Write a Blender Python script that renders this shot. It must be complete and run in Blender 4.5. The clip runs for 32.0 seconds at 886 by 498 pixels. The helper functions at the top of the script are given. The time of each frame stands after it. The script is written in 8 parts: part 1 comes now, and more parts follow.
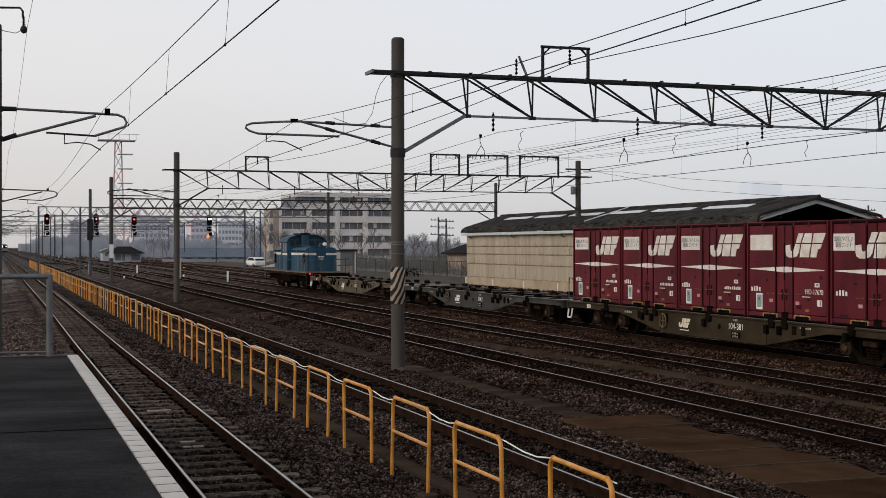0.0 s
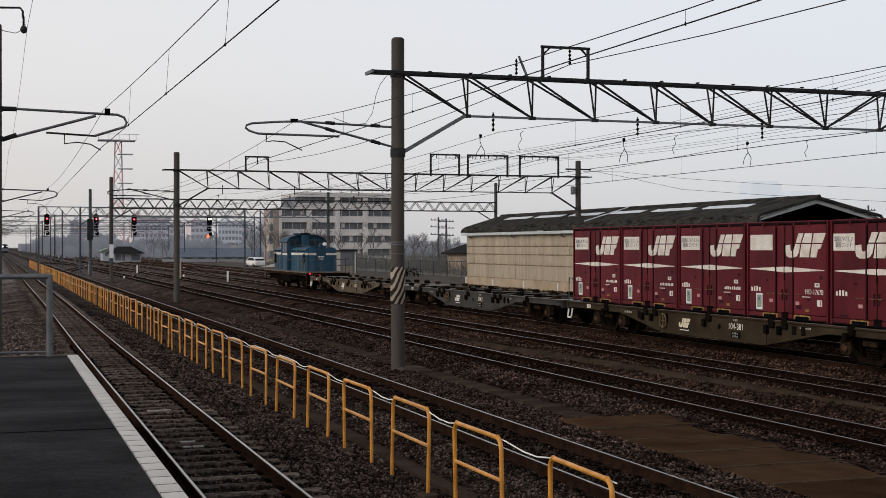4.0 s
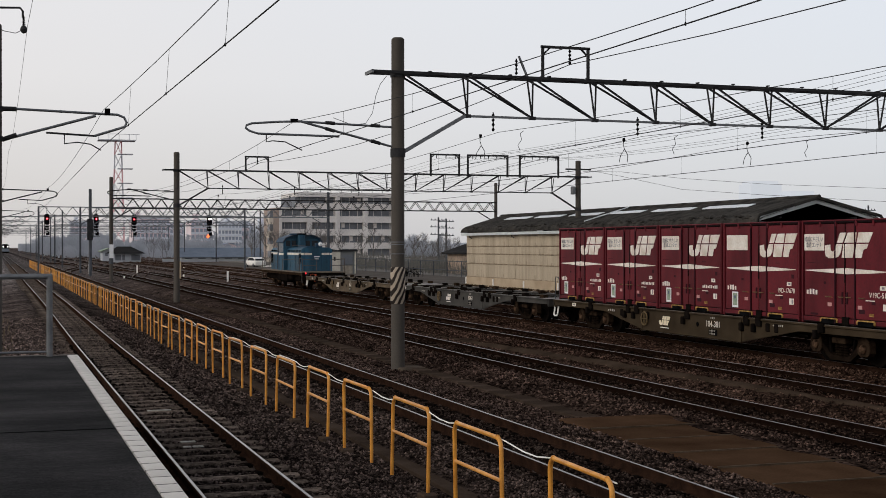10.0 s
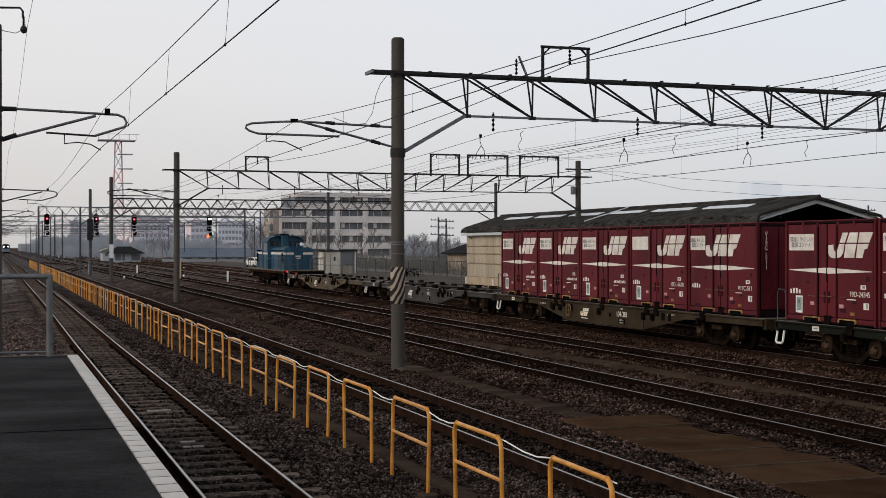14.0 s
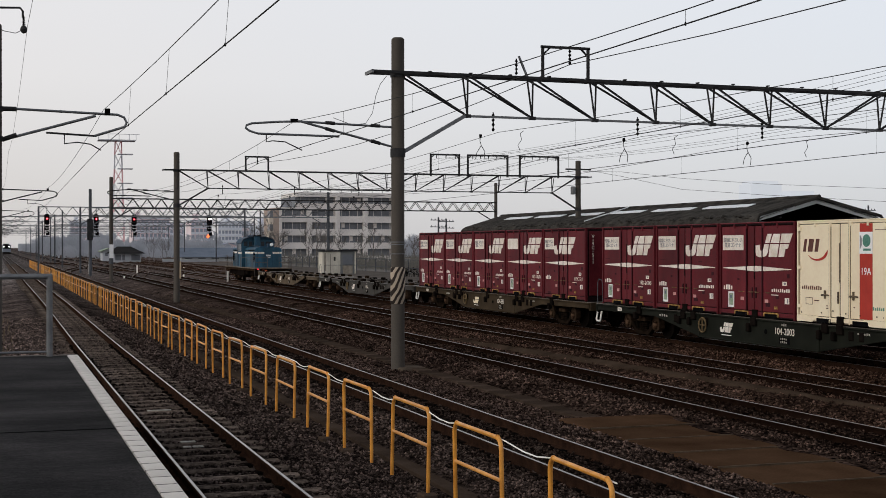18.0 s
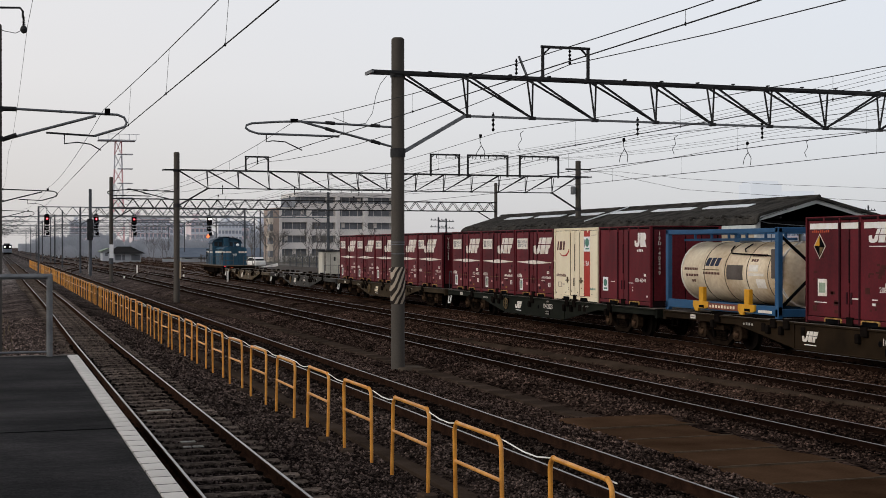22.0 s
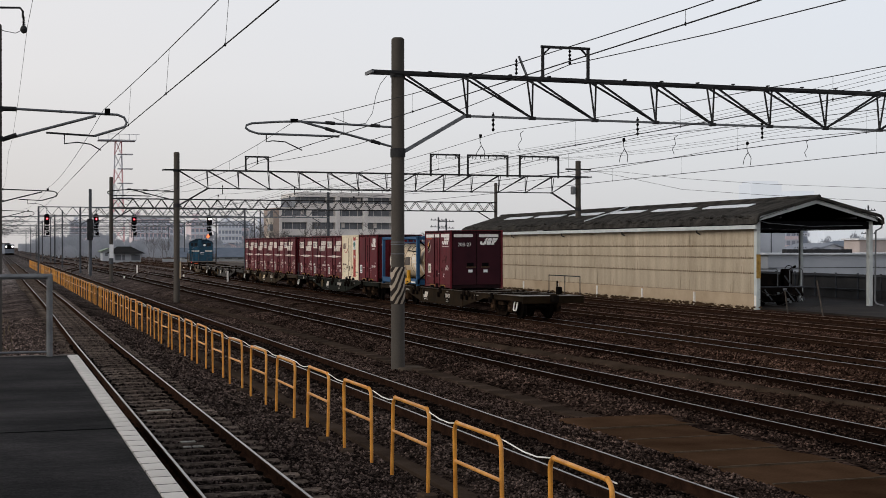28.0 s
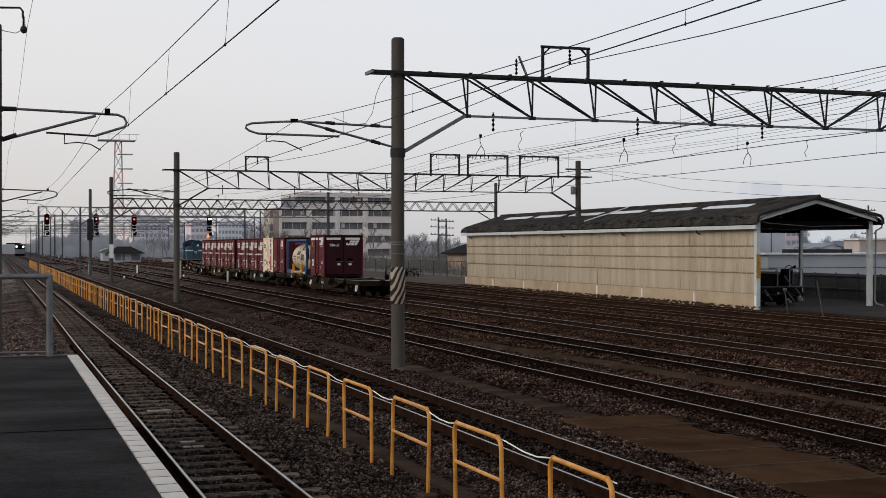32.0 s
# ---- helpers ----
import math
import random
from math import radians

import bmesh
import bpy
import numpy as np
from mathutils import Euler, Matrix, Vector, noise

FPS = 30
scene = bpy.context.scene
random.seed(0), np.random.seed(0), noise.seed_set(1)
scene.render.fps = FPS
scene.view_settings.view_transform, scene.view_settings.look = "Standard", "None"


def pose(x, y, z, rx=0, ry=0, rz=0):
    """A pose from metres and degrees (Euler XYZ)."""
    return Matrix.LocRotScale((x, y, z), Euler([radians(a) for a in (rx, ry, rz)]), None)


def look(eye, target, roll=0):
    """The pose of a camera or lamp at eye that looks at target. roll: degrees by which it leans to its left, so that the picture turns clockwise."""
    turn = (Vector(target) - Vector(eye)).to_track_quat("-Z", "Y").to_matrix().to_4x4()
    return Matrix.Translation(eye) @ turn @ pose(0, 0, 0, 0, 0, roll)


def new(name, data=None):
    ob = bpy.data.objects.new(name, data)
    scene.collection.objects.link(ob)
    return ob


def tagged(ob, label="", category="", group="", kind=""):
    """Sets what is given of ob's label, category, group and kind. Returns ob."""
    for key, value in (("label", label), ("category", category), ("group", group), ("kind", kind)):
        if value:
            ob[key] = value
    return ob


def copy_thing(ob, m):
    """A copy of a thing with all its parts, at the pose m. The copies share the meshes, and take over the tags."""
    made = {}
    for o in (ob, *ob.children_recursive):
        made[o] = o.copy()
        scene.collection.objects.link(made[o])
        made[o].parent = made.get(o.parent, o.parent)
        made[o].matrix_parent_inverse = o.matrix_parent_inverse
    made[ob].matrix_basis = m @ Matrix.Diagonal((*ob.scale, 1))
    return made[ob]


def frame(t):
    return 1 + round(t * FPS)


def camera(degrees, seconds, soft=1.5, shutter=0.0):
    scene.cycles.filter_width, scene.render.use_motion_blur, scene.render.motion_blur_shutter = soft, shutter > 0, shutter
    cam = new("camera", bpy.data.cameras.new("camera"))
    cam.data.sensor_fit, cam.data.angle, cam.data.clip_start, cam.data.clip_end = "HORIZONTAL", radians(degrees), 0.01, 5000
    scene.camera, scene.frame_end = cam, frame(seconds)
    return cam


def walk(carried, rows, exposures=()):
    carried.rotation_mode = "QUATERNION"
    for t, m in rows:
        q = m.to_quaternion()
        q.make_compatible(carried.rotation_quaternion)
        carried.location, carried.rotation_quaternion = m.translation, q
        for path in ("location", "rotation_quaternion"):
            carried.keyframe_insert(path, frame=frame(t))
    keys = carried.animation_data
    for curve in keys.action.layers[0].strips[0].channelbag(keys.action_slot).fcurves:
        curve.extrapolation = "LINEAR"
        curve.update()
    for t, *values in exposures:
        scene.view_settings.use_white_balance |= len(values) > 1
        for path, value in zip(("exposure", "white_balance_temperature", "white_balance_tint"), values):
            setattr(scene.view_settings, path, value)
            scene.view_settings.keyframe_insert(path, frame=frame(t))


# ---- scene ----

# camera on the platform: it stands still
cam = camera(36.17, 32.0, soft=0.55)
STAND = pose(0, 0, 2.80, 89.905, 0, -18.306)
walk(cam, [(0.0, STAND), (32.0, STAND)])

# ---- light: a pale overcast winter sky ----
world = bpy.data.worlds.new("overcast_sky")
world.use_nodes = True
scene.world = world
wn, wl = world.node_tree.nodes, world.node_tree.links
bg = wn["Background"]
sky = wn.new("ShaderNodeTexSky")
sky.sky_type, sky.sun_disc = "NISHITA", False
sky.sun_elevation, sky.sun_rotation = radians(30), radians(259.5)
sky_gain = wn.new("ShaderNodeVectorMath")
sky_gain.operation = "SCALE"
sky_gain.inputs["Scale"].default_value = 0.10
wl.new(sky.outputs[0], sky_gain.inputs[0])
sep = wn.new("ShaderNodeSeparateXYZ")
geo = wn.new("ShaderNodeTexCoord")
wl.new(geo.outputs["Generated"], sep.inputs[0])
ramp = wn.new("ShaderNodeValToRGB")
ramp.color_ramp.elements[0].position, ramp.color_ramp.elements[0].color = 0.0, (0.525, 0.515, 0.525, 1)
for at, tone in ((0.05, (0.605, 0.595, 0.605, 1)), (0.12, (0.69, 0.685, 0.70, 1))):
    ramp.color_ramp.elements.new(at).color = tone
ramp.color_ramp.elements[-1].position, ramp.color_ramp.elements[-1].color = 0.22, (0.715, 0.725, 0.755, 1)
for at, tone in ((0.42, (0.47, 0.49, 0.55, 1)), (0.72, (0.27, 0.295, 0.35, 1)), (1.0, (0.20, 0.225, 0.28, 1))):
    ramp.color_ramp.elements.new(at).color = tone
wl.new(sep.outputs["Z"], ramp.inputs[0])
cloud = wn.new("ShaderNodeMix")
cloud.data_type = "RGBA"
cloud.inputs["Factor"].default_value = 0.92
wl.new(sky_gain.outputs[0], cloud.inputs[6])
# warmer towards the low sun, cooler away from it
side = wn.new("ShaderNodeMapRange")
side.inputs["From Min"].default_value, side.inputs["From Max"].default_value = -0.15, 0.62
wl.new(sep.outputs["X"], side.inputs[0])
cast = wn.new("ShaderNodeMix")
cast.data_type = "RGBA"
cast.inputs[6].default_value, cast.inputs[7].default_value = (1.045, 1.005, 0.965, 1), (0.965, 1.0, 1.035, 1)
wl.new(side.outputs[0], cast.inputs["Factor"])
tint = wn.new("ShaderNodeMix")
tint.data_type, tint.blend_type = "RGBA", "MULTIPLY"
tint.inputs["Factor"].default_value = 1.0
wl.new(ramp.outputs[0], tint.inputs[6])
wl.new(cast.outputs[2], tint.inputs[7])
wl.new(tint.outputs[2], cloud.inputs[7])
wl.new(cloud.outputs[2], bg.inputs["Color"])
bg.inputs["Strength"].default_value = 1.16
sun = new("sun", bpy.data.lights.new("sun", "SUN"))
sun.data.energy, sun.data.angle, sun.data.color = 1.32, radians(35), (1.0, 0.95, 0.89)
sun.matrix_world = look((-92, -17, 54), (0, 0, 0))
scene.view_settings.exposure = 0.0


# ---- materials ----
def surface(name, c1, c2, rough=0.8, metal=0.0, scale=2.0, fine=40.0, bump=0.25, dist=0.01, mix=0.5, spread=0.0, emit=None, spec=0.2, streak=1.0):
    """Two-scale mottled surface with fine relief; spread varies the tone from object to object."""
    m = bpy.data.materials.new(name)
    m.use_nodes = True
    n, l = m.node_tree.nodes, m.node_tree.links
    b = n["Principled BSDF"]
    co = n.new("ShaderNodeTexCoord")
    mp = n.new("ShaderNodeMapping")
    mp.inputs["Scale"].default_value = (1, 1, streak)
    l.new(co.outputs["Object"], mp.inputs[0])
    big, small = n.new("ShaderNodeTexNoise"), n.new("ShaderNodeTexNoise")
    big.inputs["Scale"].default_value, small.inputs["Scale"].default_value = scale, fine
    big.inputs["Detail"].default_value, small.inputs["Detail"].default_value = 6, 4
    l.new(mp.outputs[0], big.inputs["Vector"])
    l.new(co.outputs["Object"], small.inputs["Vector"])
    add = n.new("ShaderNodeMath")
    add.operation = "MULTIPLY_ADD"
    add.inputs[1].default_value = 0.45
    l.new(small.outputs[0], add.inputs[0])
    l.new(big.outputs[0], add.inputs[2])
    rng = n.new("ShaderNodeMapRange")
    rng.inputs["From Min"].default_value, rng.inputs["From Max"].default_value = 0.725 - mix * 0.5, 0.725 + mix * 0.5
    l.new(add.outputs[0], rng.inputs[0])
    cm = n.new("ShaderNodeMix")
    cm.data_type = "RGBA"
    cm.inputs[6].default_value, cm.inputs[7].default_value = (*c1, 1), (*c2, 1)
    l.new(rng.outputs[0], cm.inputs["Factor"])
    tone = cm.outputs[2]
    if spread:
        info = n.new("ShaderNodeObjectInfo")
        hv = n.new("ShaderNodeHueSaturation")
        vr = n.new("ShaderNodeMapRange")
        vr.inputs["To Min"].default_value, vr.inputs["To Max"].default_value = 1 - spread, 1 + spread
        l.new(info.outputs["Random"], vr.inputs[0])
        l.new(vr.outputs[0], hv.inputs["Value"])
        l.new(tone, hv.inputs["Color"])
        tone = hv.outputs[0]
    l.new(tone, b.inputs["Base Color"])
    b.inputs["Metallic"].default_value = metal
    b.inputs["Specular IOR Level"].default_value = spec
    rr = n.new("ShaderNodeMapRange")
    rr.inputs["To Min"].default_value, rr.inputs["To Max"].default_value = max(0.03, rough - 0.12), min(1, rough + 0.12)
    l.new(small.outputs[0], rr.inputs[0])
    l.new(rr.outputs[0], b.inputs["Roughness"])
    if bump:
        bp = n.new("ShaderNodeBump")
        bp.inputs["Strength"].default_value, bp.inputs["Distance"].default_value = bump, dist
        l.new(add.outputs[0], bp.inputs["Height"])
        l.new(bp.outputs[0], b.inputs["Normal"])
    if emit:
        b.inputs["Emission Color"].default_value, b.inputs["Emission Strength"].default_value = (*emit[0], 1), emit[1]
    return m


def rust_and_haze(m, co, colour):
    """Brake rust lies thicker on the goods tracks than on the main line; clumps of paler and darker stone. Distance
    haze and some shade are put into the colour too.
    """
    n, l = m.node_tree.nodes, m.node_tree.links
    sp = n.new("ShaderNodeSeparateXYZ")
    l.new(co.outputs["Object"], sp.inputs[0])
    mr = n.new("ShaderNodeMapRange")
    mr.inputs["From Min"].default_value, mr.inputs["From Max"].default_value = 10.0, 30.0
    mr.inputs["To Min"].default_value, mr.inputs["To Max"].default_value = 1.48, 1.62
    l.new(sp.outputs["X"], mr.inputs[0])
    nz = n.new("ShaderNodeTexNoise")
    nz.inputs["Scale"].default_value, nz.inputs["Detail"].default_value = 3.2, 5
    l.new(co.outputs["Object"], nz.inputs["Vector"])
    cr = n.new("ShaderNodeMapRange")
    cr.inputs["From Min"].default_value, cr.inputs["From Max"].default_value = 0.32, 0.68
    cr.inputs["To Min"].default_value, cr.inputs["To Max"].default_value = 0.35, 1.75
    l.new(nz.outputs[0], cr.inputs[0])
    # the far end of the yard turns paler: distance haze put into the stone colour
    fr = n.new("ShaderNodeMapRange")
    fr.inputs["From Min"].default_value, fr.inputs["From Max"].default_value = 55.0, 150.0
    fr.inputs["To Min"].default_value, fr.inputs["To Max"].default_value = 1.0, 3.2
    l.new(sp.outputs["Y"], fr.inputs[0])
    # oil and brake dust darken the bed between the rails; x 24 adds painted shade for the train
    nx = n.new("ShaderNodeMapRange")
    nx.inputs["From Max"].default_value = 32.0
    l.new(sp.outputs["X"], nx.inputs[0])
    oil = n.new("ShaderNodeValToRGB")
    oil.color_ramp.elements[0].color, oil.color_ramp.elements[1].color = (1.8, 1.8, 1.8, 1), (1, 1, 1, 1)
    for at, tone in ((.045, 1.7), (.062, .85), (.11, .8), (.15, 1.0)):
        oil.color_ramp.elements.new(at).color = (tone, tone, tone, 1)
    for c in (7.30, 12.25, 16.25, 20.05, 24.0):
        # wider and darker at 24.0: shade under the train, painted in
        for off, tone in ((-1.25, 1.0), (-.80, .30), (.80, .30), (1.25, 1.0)) if c == 24.0 else ((-.95, 1.0), (-.55, .45), (.55, .45), (.95, 1.0)):
            oil.color_ramp.elements.new((c + off) / 32).color = (tone, tone, tone, 1)
    l.new(nx.outputs[0], oil.inputs[0])
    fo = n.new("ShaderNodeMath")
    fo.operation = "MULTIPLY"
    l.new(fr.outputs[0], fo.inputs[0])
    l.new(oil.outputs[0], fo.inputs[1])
    m2 = n.new("ShaderNodeMath")
    m2.operation = "MULTIPLY"
    l.new(fo.outputs[0], m2.inputs[0])
    l.new(cr.outputs[0], m2.inputs[1])
    mu = n.new("ShaderNodeMath")
    mu.operation = "MULTIPLY"
    l.new(mr.outputs[0], mu.inputs[0])
    l.new(m2.outputs[0], mu.inputs[1])
    hs = n.new("ShaderNodeHueSaturation")
    sa = n.new("ShaderNodeMapRange")
    sa.inputs["From Min"].default_value, sa.inputs["From Max"].default_value = 3.0, 17.0
    sa.inputs["To Min"].default_value, sa.inputs["To Max"].default_value = 0.60, 1.02
    l.new(sp.outputs["X"], sa.inputs[0])
    # greyer with distance too, for the same painted haze
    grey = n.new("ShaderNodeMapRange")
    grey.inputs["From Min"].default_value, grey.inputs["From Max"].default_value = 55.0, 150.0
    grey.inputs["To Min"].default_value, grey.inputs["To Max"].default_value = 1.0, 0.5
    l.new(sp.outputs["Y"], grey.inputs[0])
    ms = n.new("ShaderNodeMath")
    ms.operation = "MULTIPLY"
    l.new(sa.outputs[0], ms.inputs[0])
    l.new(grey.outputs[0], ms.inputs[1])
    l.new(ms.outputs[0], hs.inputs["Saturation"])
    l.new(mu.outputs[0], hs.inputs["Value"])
    l.new(colour, hs.inputs["Color"])
    l.new(hs.outputs[0], n["Principled BSDF"].inputs["Base Color"])


def ballast_surface():
    """Crushed stone: cells of stone in several browns over patches of rust dust and dark oil."""
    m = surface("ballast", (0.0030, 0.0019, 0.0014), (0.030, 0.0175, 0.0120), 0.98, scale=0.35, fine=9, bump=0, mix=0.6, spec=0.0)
    n, l = m.node_tree.nodes, m.node_tree.links
    co = n["Texture Coordinate"]
    v = n.new("ShaderNodeTexVoronoi")
    v.inputs["Scale"].default_value = 17
    l.new(co.outputs["Object"], v.inputs["Vector"])
    b = n["Principled BSDF"]
    base = b.inputs["Base Color"].links[0].from_socket
    hv = n.new("ShaderNodeHueSaturation")
    sv = n.new("ShaderNodeSeparateColor")
    l.new(v.outputs["Color"], sv.inputs[0])
    mr = n.new("ShaderNodeMapRange")
    mr.inputs["To Min"].default_value, mr.inputs["To Max"].default_value = 0.2, 2.3
    l.new(sv.outputs[0], mr.inputs[0])
    l.new(mr.outputs[0], hv.inputs["Value"])
    l.new(base, hv.inputs["Color"])
    rust_and_haze(m, co, hv.outputs[0])
    bp = n.new("ShaderNodeBump")
    bp.invert = True
    bp.inputs["Strength"].default_value, bp.inputs["Distance"].default_value = 1.0, 0.05
    l.new(v.outputs["Distance"], bp.inputs["Height"])
    l.new(bp.outputs[0], b.inputs["Normal"])
    return m


def stone_surface():
    m = surface("ballast_stone", (0.0108, 0.0063, 0.0046), (0.061, 0.0355, 0.0252), 0.95, scale=0.5, fine=25, bump=0.2, mix=0.7, spec=0.0)
    n, l = m.node_tree.nodes, m.node_tree.links
    g = n.new("ShaderNodeNewGeometry")
    hv = n.new("ShaderNodeHueSaturation")
    mr = n.new("ShaderNodeMapRange")
    mr.inputs["To Min"].default_value, mr.inputs["To Max"].default_value = 0.22, 3.1
    b = n["Principled BSDF"]
    base = b.inputs["Base Color"].links[0].from_socket
    pw = n.new("ShaderNodeMath")
    pw.operation = "POWER"
    pw.inputs[1].default_value = 1.9
    l.new(g.outputs["Random Per Island"], pw.inputs[0])
    l.new(pw.outputs[0], mr.inputs[0])
    l.new(mr.outputs[0], hv.inputs["Value"])
    l.new(base, hv.inputs["Color"])
    rust_and_haze(m, n["Texture Coordinate"], hv.outputs[0])
    return m


def glow(name, color, strength):
    return surface(name, color, color, 0.4, bump=0, emit=(color, strength))


def stripe_surface(name, c1, c2, width, slope):
    """Faded slanting warning stripes wrapped round a pole."""
    m = surface(name, c1, c1, 0.8, bump=0.1)
    n, l = m.node_tree.nodes, m.node_tree.links
    co = n["Texture Coordinate"]
    sp = n.new("ShaderNodeSeparateXYZ")
    l.new(co.outputs["Object"], sp.inputs[0])
    ma = n.new("ShaderNodeMath")
    ma.operation = "MULTIPLY_ADD"
    ma.inputs[1].default_value = slope
    l.new(sp.outputs["X"], ma.inputs[0])
    l.new(sp.outputs["Z"], ma.inputs[2])
    nz = n["Noise Texture"]
    jit = n.new("ShaderNodeMath")
    jit.operation = "MULTIPLY_ADD"
    jit.inputs[1].default_value = 0.34
    l.new(nz.outputs[0], jit.inputs[0])
    l.new(ma.outputs[0], jit.inputs[2])
    dv = n.new("ShaderNodeMath")
    dv.operation = "DIVIDE"
    dv.inputs[1].default_value = width * 2
    l.new(jit.outputs[0], dv.inputs[0])
    fr = n.new("ShaderNodeMath")
    fr.operation = "FRACT"
    l.new(dv.outputs[0], fr.inputs[0])
    gt = n.new("ShaderNodeMath")
    gt.operation = "GREATER_THAN"
    gt.inputs[1].default_value = 0.5
    l.new(fr.outputs[0], gt.inputs[0])
    cm = n.new("ShaderNodeMix")
    cm.data_type = "RGBA"
    cm.inputs[6].default_value, cm.inputs[7].default_value = (*c1, 1), (*c2, 1)
    l.new(gt.outputs[0], cm.inputs["Factor"])
    l.new(cm.outputs[2], n["Principled BSDF"].inputs["Base Color"])
    return m


def worn_asphalt(m):
    """Broad swept bands and fine pale grit on the asphalt."""
    n, l = m.node_tree.nodes, m.node_tree.links
    b = n["Principled BSDF"]
    base = b.inputs["Base Color"].links[0].from_socket
    co = n["Texture Coordinate"]
    mp = n.new("ShaderNodeMapping")
    mp.inputs["Scale"].default_value = (.35, 1.5, 1)
    l.new(co.outputs["Object"], mp.inputs[0])
    band, grit = n.new("ShaderNodeTexNoise"), n.new("ShaderNodeTexNoise")
    band.inputs["Scale"].default_value, band.inputs["Detail"].default_value = 0.9, 5
    grit.inputs["Scale"].default_value, grit.inputs["Detail"].default_value = 75, 2
    l.new(mp.outputs[0], band.inputs["Vector"])
    l.new(co.outputs["Object"], grit.inputs["Vector"])
    outs = []
    for node, lo, hi, a, z in ((band, .33, .67, .45, 1.5), (grit, .35, .75, .55, 2.0)):
        mr = n.new("ShaderNodeMapRange")
        mr.inputs["From Min"].default_value, mr.inputs["From Max"].default_value = lo, hi
        mr.inputs["To Min"].default_value, mr.inputs["To Max"].default_value = a, z
        l.new(node.outputs[0], mr.inputs[0])
        outs.append(mr.outputs[0])
    mu = n.new("ShaderNodeMath")
    mu.operation = "MULTIPLY"
    l.new(outs[0], mu.inputs[0])
    l.new(outs[1], mu.inputs[1])
    hv = n.new("ShaderNodeHueSaturation")
    l.new(mu.outputs[0], hv.inputs["Value"])
    l.new(base, hv.inputs["Color"])
    l.new(hv.outputs[0], b.inputs["Base Color"])


BALLAST, STONE = ballast_surface(), stone_surface()
ASPHALT = surface("asphalt", (0.0060, 0.0053, 0.0053), (0.0325, 0.0298, 0.0294), 0.95, scale=0.8, fine=14, bump=0.8, dist=0.02, streak=1, spec=0.05)
worn_asphalt(ASPHALT)
COPING = surface("white_tile", (0.53, 0.49, 0.435), (0.72, 0.675, 0.615), 0.75, scale=1.5, fine=30, bump=0.15, dist=0.003, spread=0.06)
CONCRETE = surface("concrete", (0.0715, 0.0585, 0.0507), (0.156, 0.13, 0.1131), 0.9, scale=1.2, fine=25, bump=0.3, spread=0.1)
POLE = surface("pole_concrete", (0.0435, 0.0377, 0.03118), (0.1044, 0.0899, 0.0754), 0.85, scale=1.2, fine=30, bump=0.2, streak=0.15)
POLE_TOP = surface("dark_stain", (0.0522, 0.04872, 0.0464), (0.0928, 0.087, 0.0812), 0.9, scale=3)
STEEL = surface("dark_steel", (0.01479, 0.01479, 0.01603), (0.04437, 0.04314, 0.04314), 0.75, 0.0, scale=3, bump=0.1, spec=0.15)
GALV = surface("galvanised_steel", (0.12, 0.125, 0.13), (0.22, 0.225, 0.23), 0.5, 0.6, scale=4, bump=0.1)
# gantry steel made pale: the haze over distant beams is in the colour
GANTRY = surface("hazed_gantry_steel", (0.105, 0.110, 0.118), (0.205, 0.212, 0.222), 0.8, 0.0, scale=2, bump=0.1)
# twigs paled in colour to sit back in the haze
TWIGHAZE = surface("hazed_winter_twigs", (0.12, 0.108, 0.098), (0.19, 0.172, 0.158), 0.95, scale=3, bump=0)
# haze tone mixed into the steel; nearer rails and posts share it
HAZE_STEEL = surface("haze_grey_steel", (0.0452, 0.0498, 0.0565), (0.0998, 0.1057, 0.1151), 0.8, 0.0, scale=2, bump=0.1)
RUST = surface("rail_rust", (0.0132, 0.0074, 0.0053), (0.042, 0.022, 0.014), 0.95, scale=6, fine=60, bump=0.3, spec=0.0)
RAILTOP = surface("worn_rail_head", (0.17, 0.155, 0.145), (0.46, 0.43, 0.40), 0.30, 0.9, scale=1.0, bump=0.05)
RAILDULL = surface("dull_rail_head", (0.15, 0.092, 0.062), (0.35, 0.235, 0.17), 0.55, 0.5, scale=1.0, bump=0.1)
RAILMID = surface("half_worn_rail_head", (0.22, 0.20, 0.185), (0.42, 0.39, 0.365), 0.32, 0.85, scale=1.0, bump=0.1)
WORNDECK = surface("worn_deck_steel", (0.075, 0.062, 0.050), (0.30, 0.26, 0.22), 0.5, 0.4, scale=2.5, bump=0.1)
SLEEPER = surface("sleeper", (0.030, 0.023, 0.018), (0.185, 0.143, 0.115), 0.95, scale=7, fine=50, mix=0.36, bump=0.4, spread=0.35, spec=0.0)
FENCE = surface("fence_yellow", (0.48, 0.18, 0.024), (0.80, 0.365, 0.06), 0.38, scale=5, bump=0.12, spec=0.45, spread=0.08)
DECK = surface("deck_board", (0.036, 0.0195, 0.0106), (0.077, 0.0435, 0.0250), 0.95, scale=1.3, fine=30, bump=0.3, spread=0.24, spec=0.0)
TROUGH = surface("trough_lid", (0.030, 0.021, 0.0155), (0.072, 0.051, 0.038), 0.95, scale=1.5, fine=30, bump=0.3, spread=0.2, spec=0.0)
MAROON = surface("maroon_paint", (0.072, 0.0080, 0.0120), (0.150, 0.0172, 0.0238), 0.5, scale=1.6, fine=14, bump=0.08, mix=0.42, spread=0.2, streak=0.3, spec=0.13)
MAROON_D = surface("dark_maroon_paint", (0.0232, 0.00406, 0.00754), (0.04176, 0.00696, 0.0116), 0.65, scale=1.5, bump=0.08, spec=0.15)
CREAM = surface("cream_paint", (0.80, 0.665, 0.465), (0.91, 0.81, 0.60), 0.5, scale=1.1, fine=12, bump=0.06, streak=0.35)
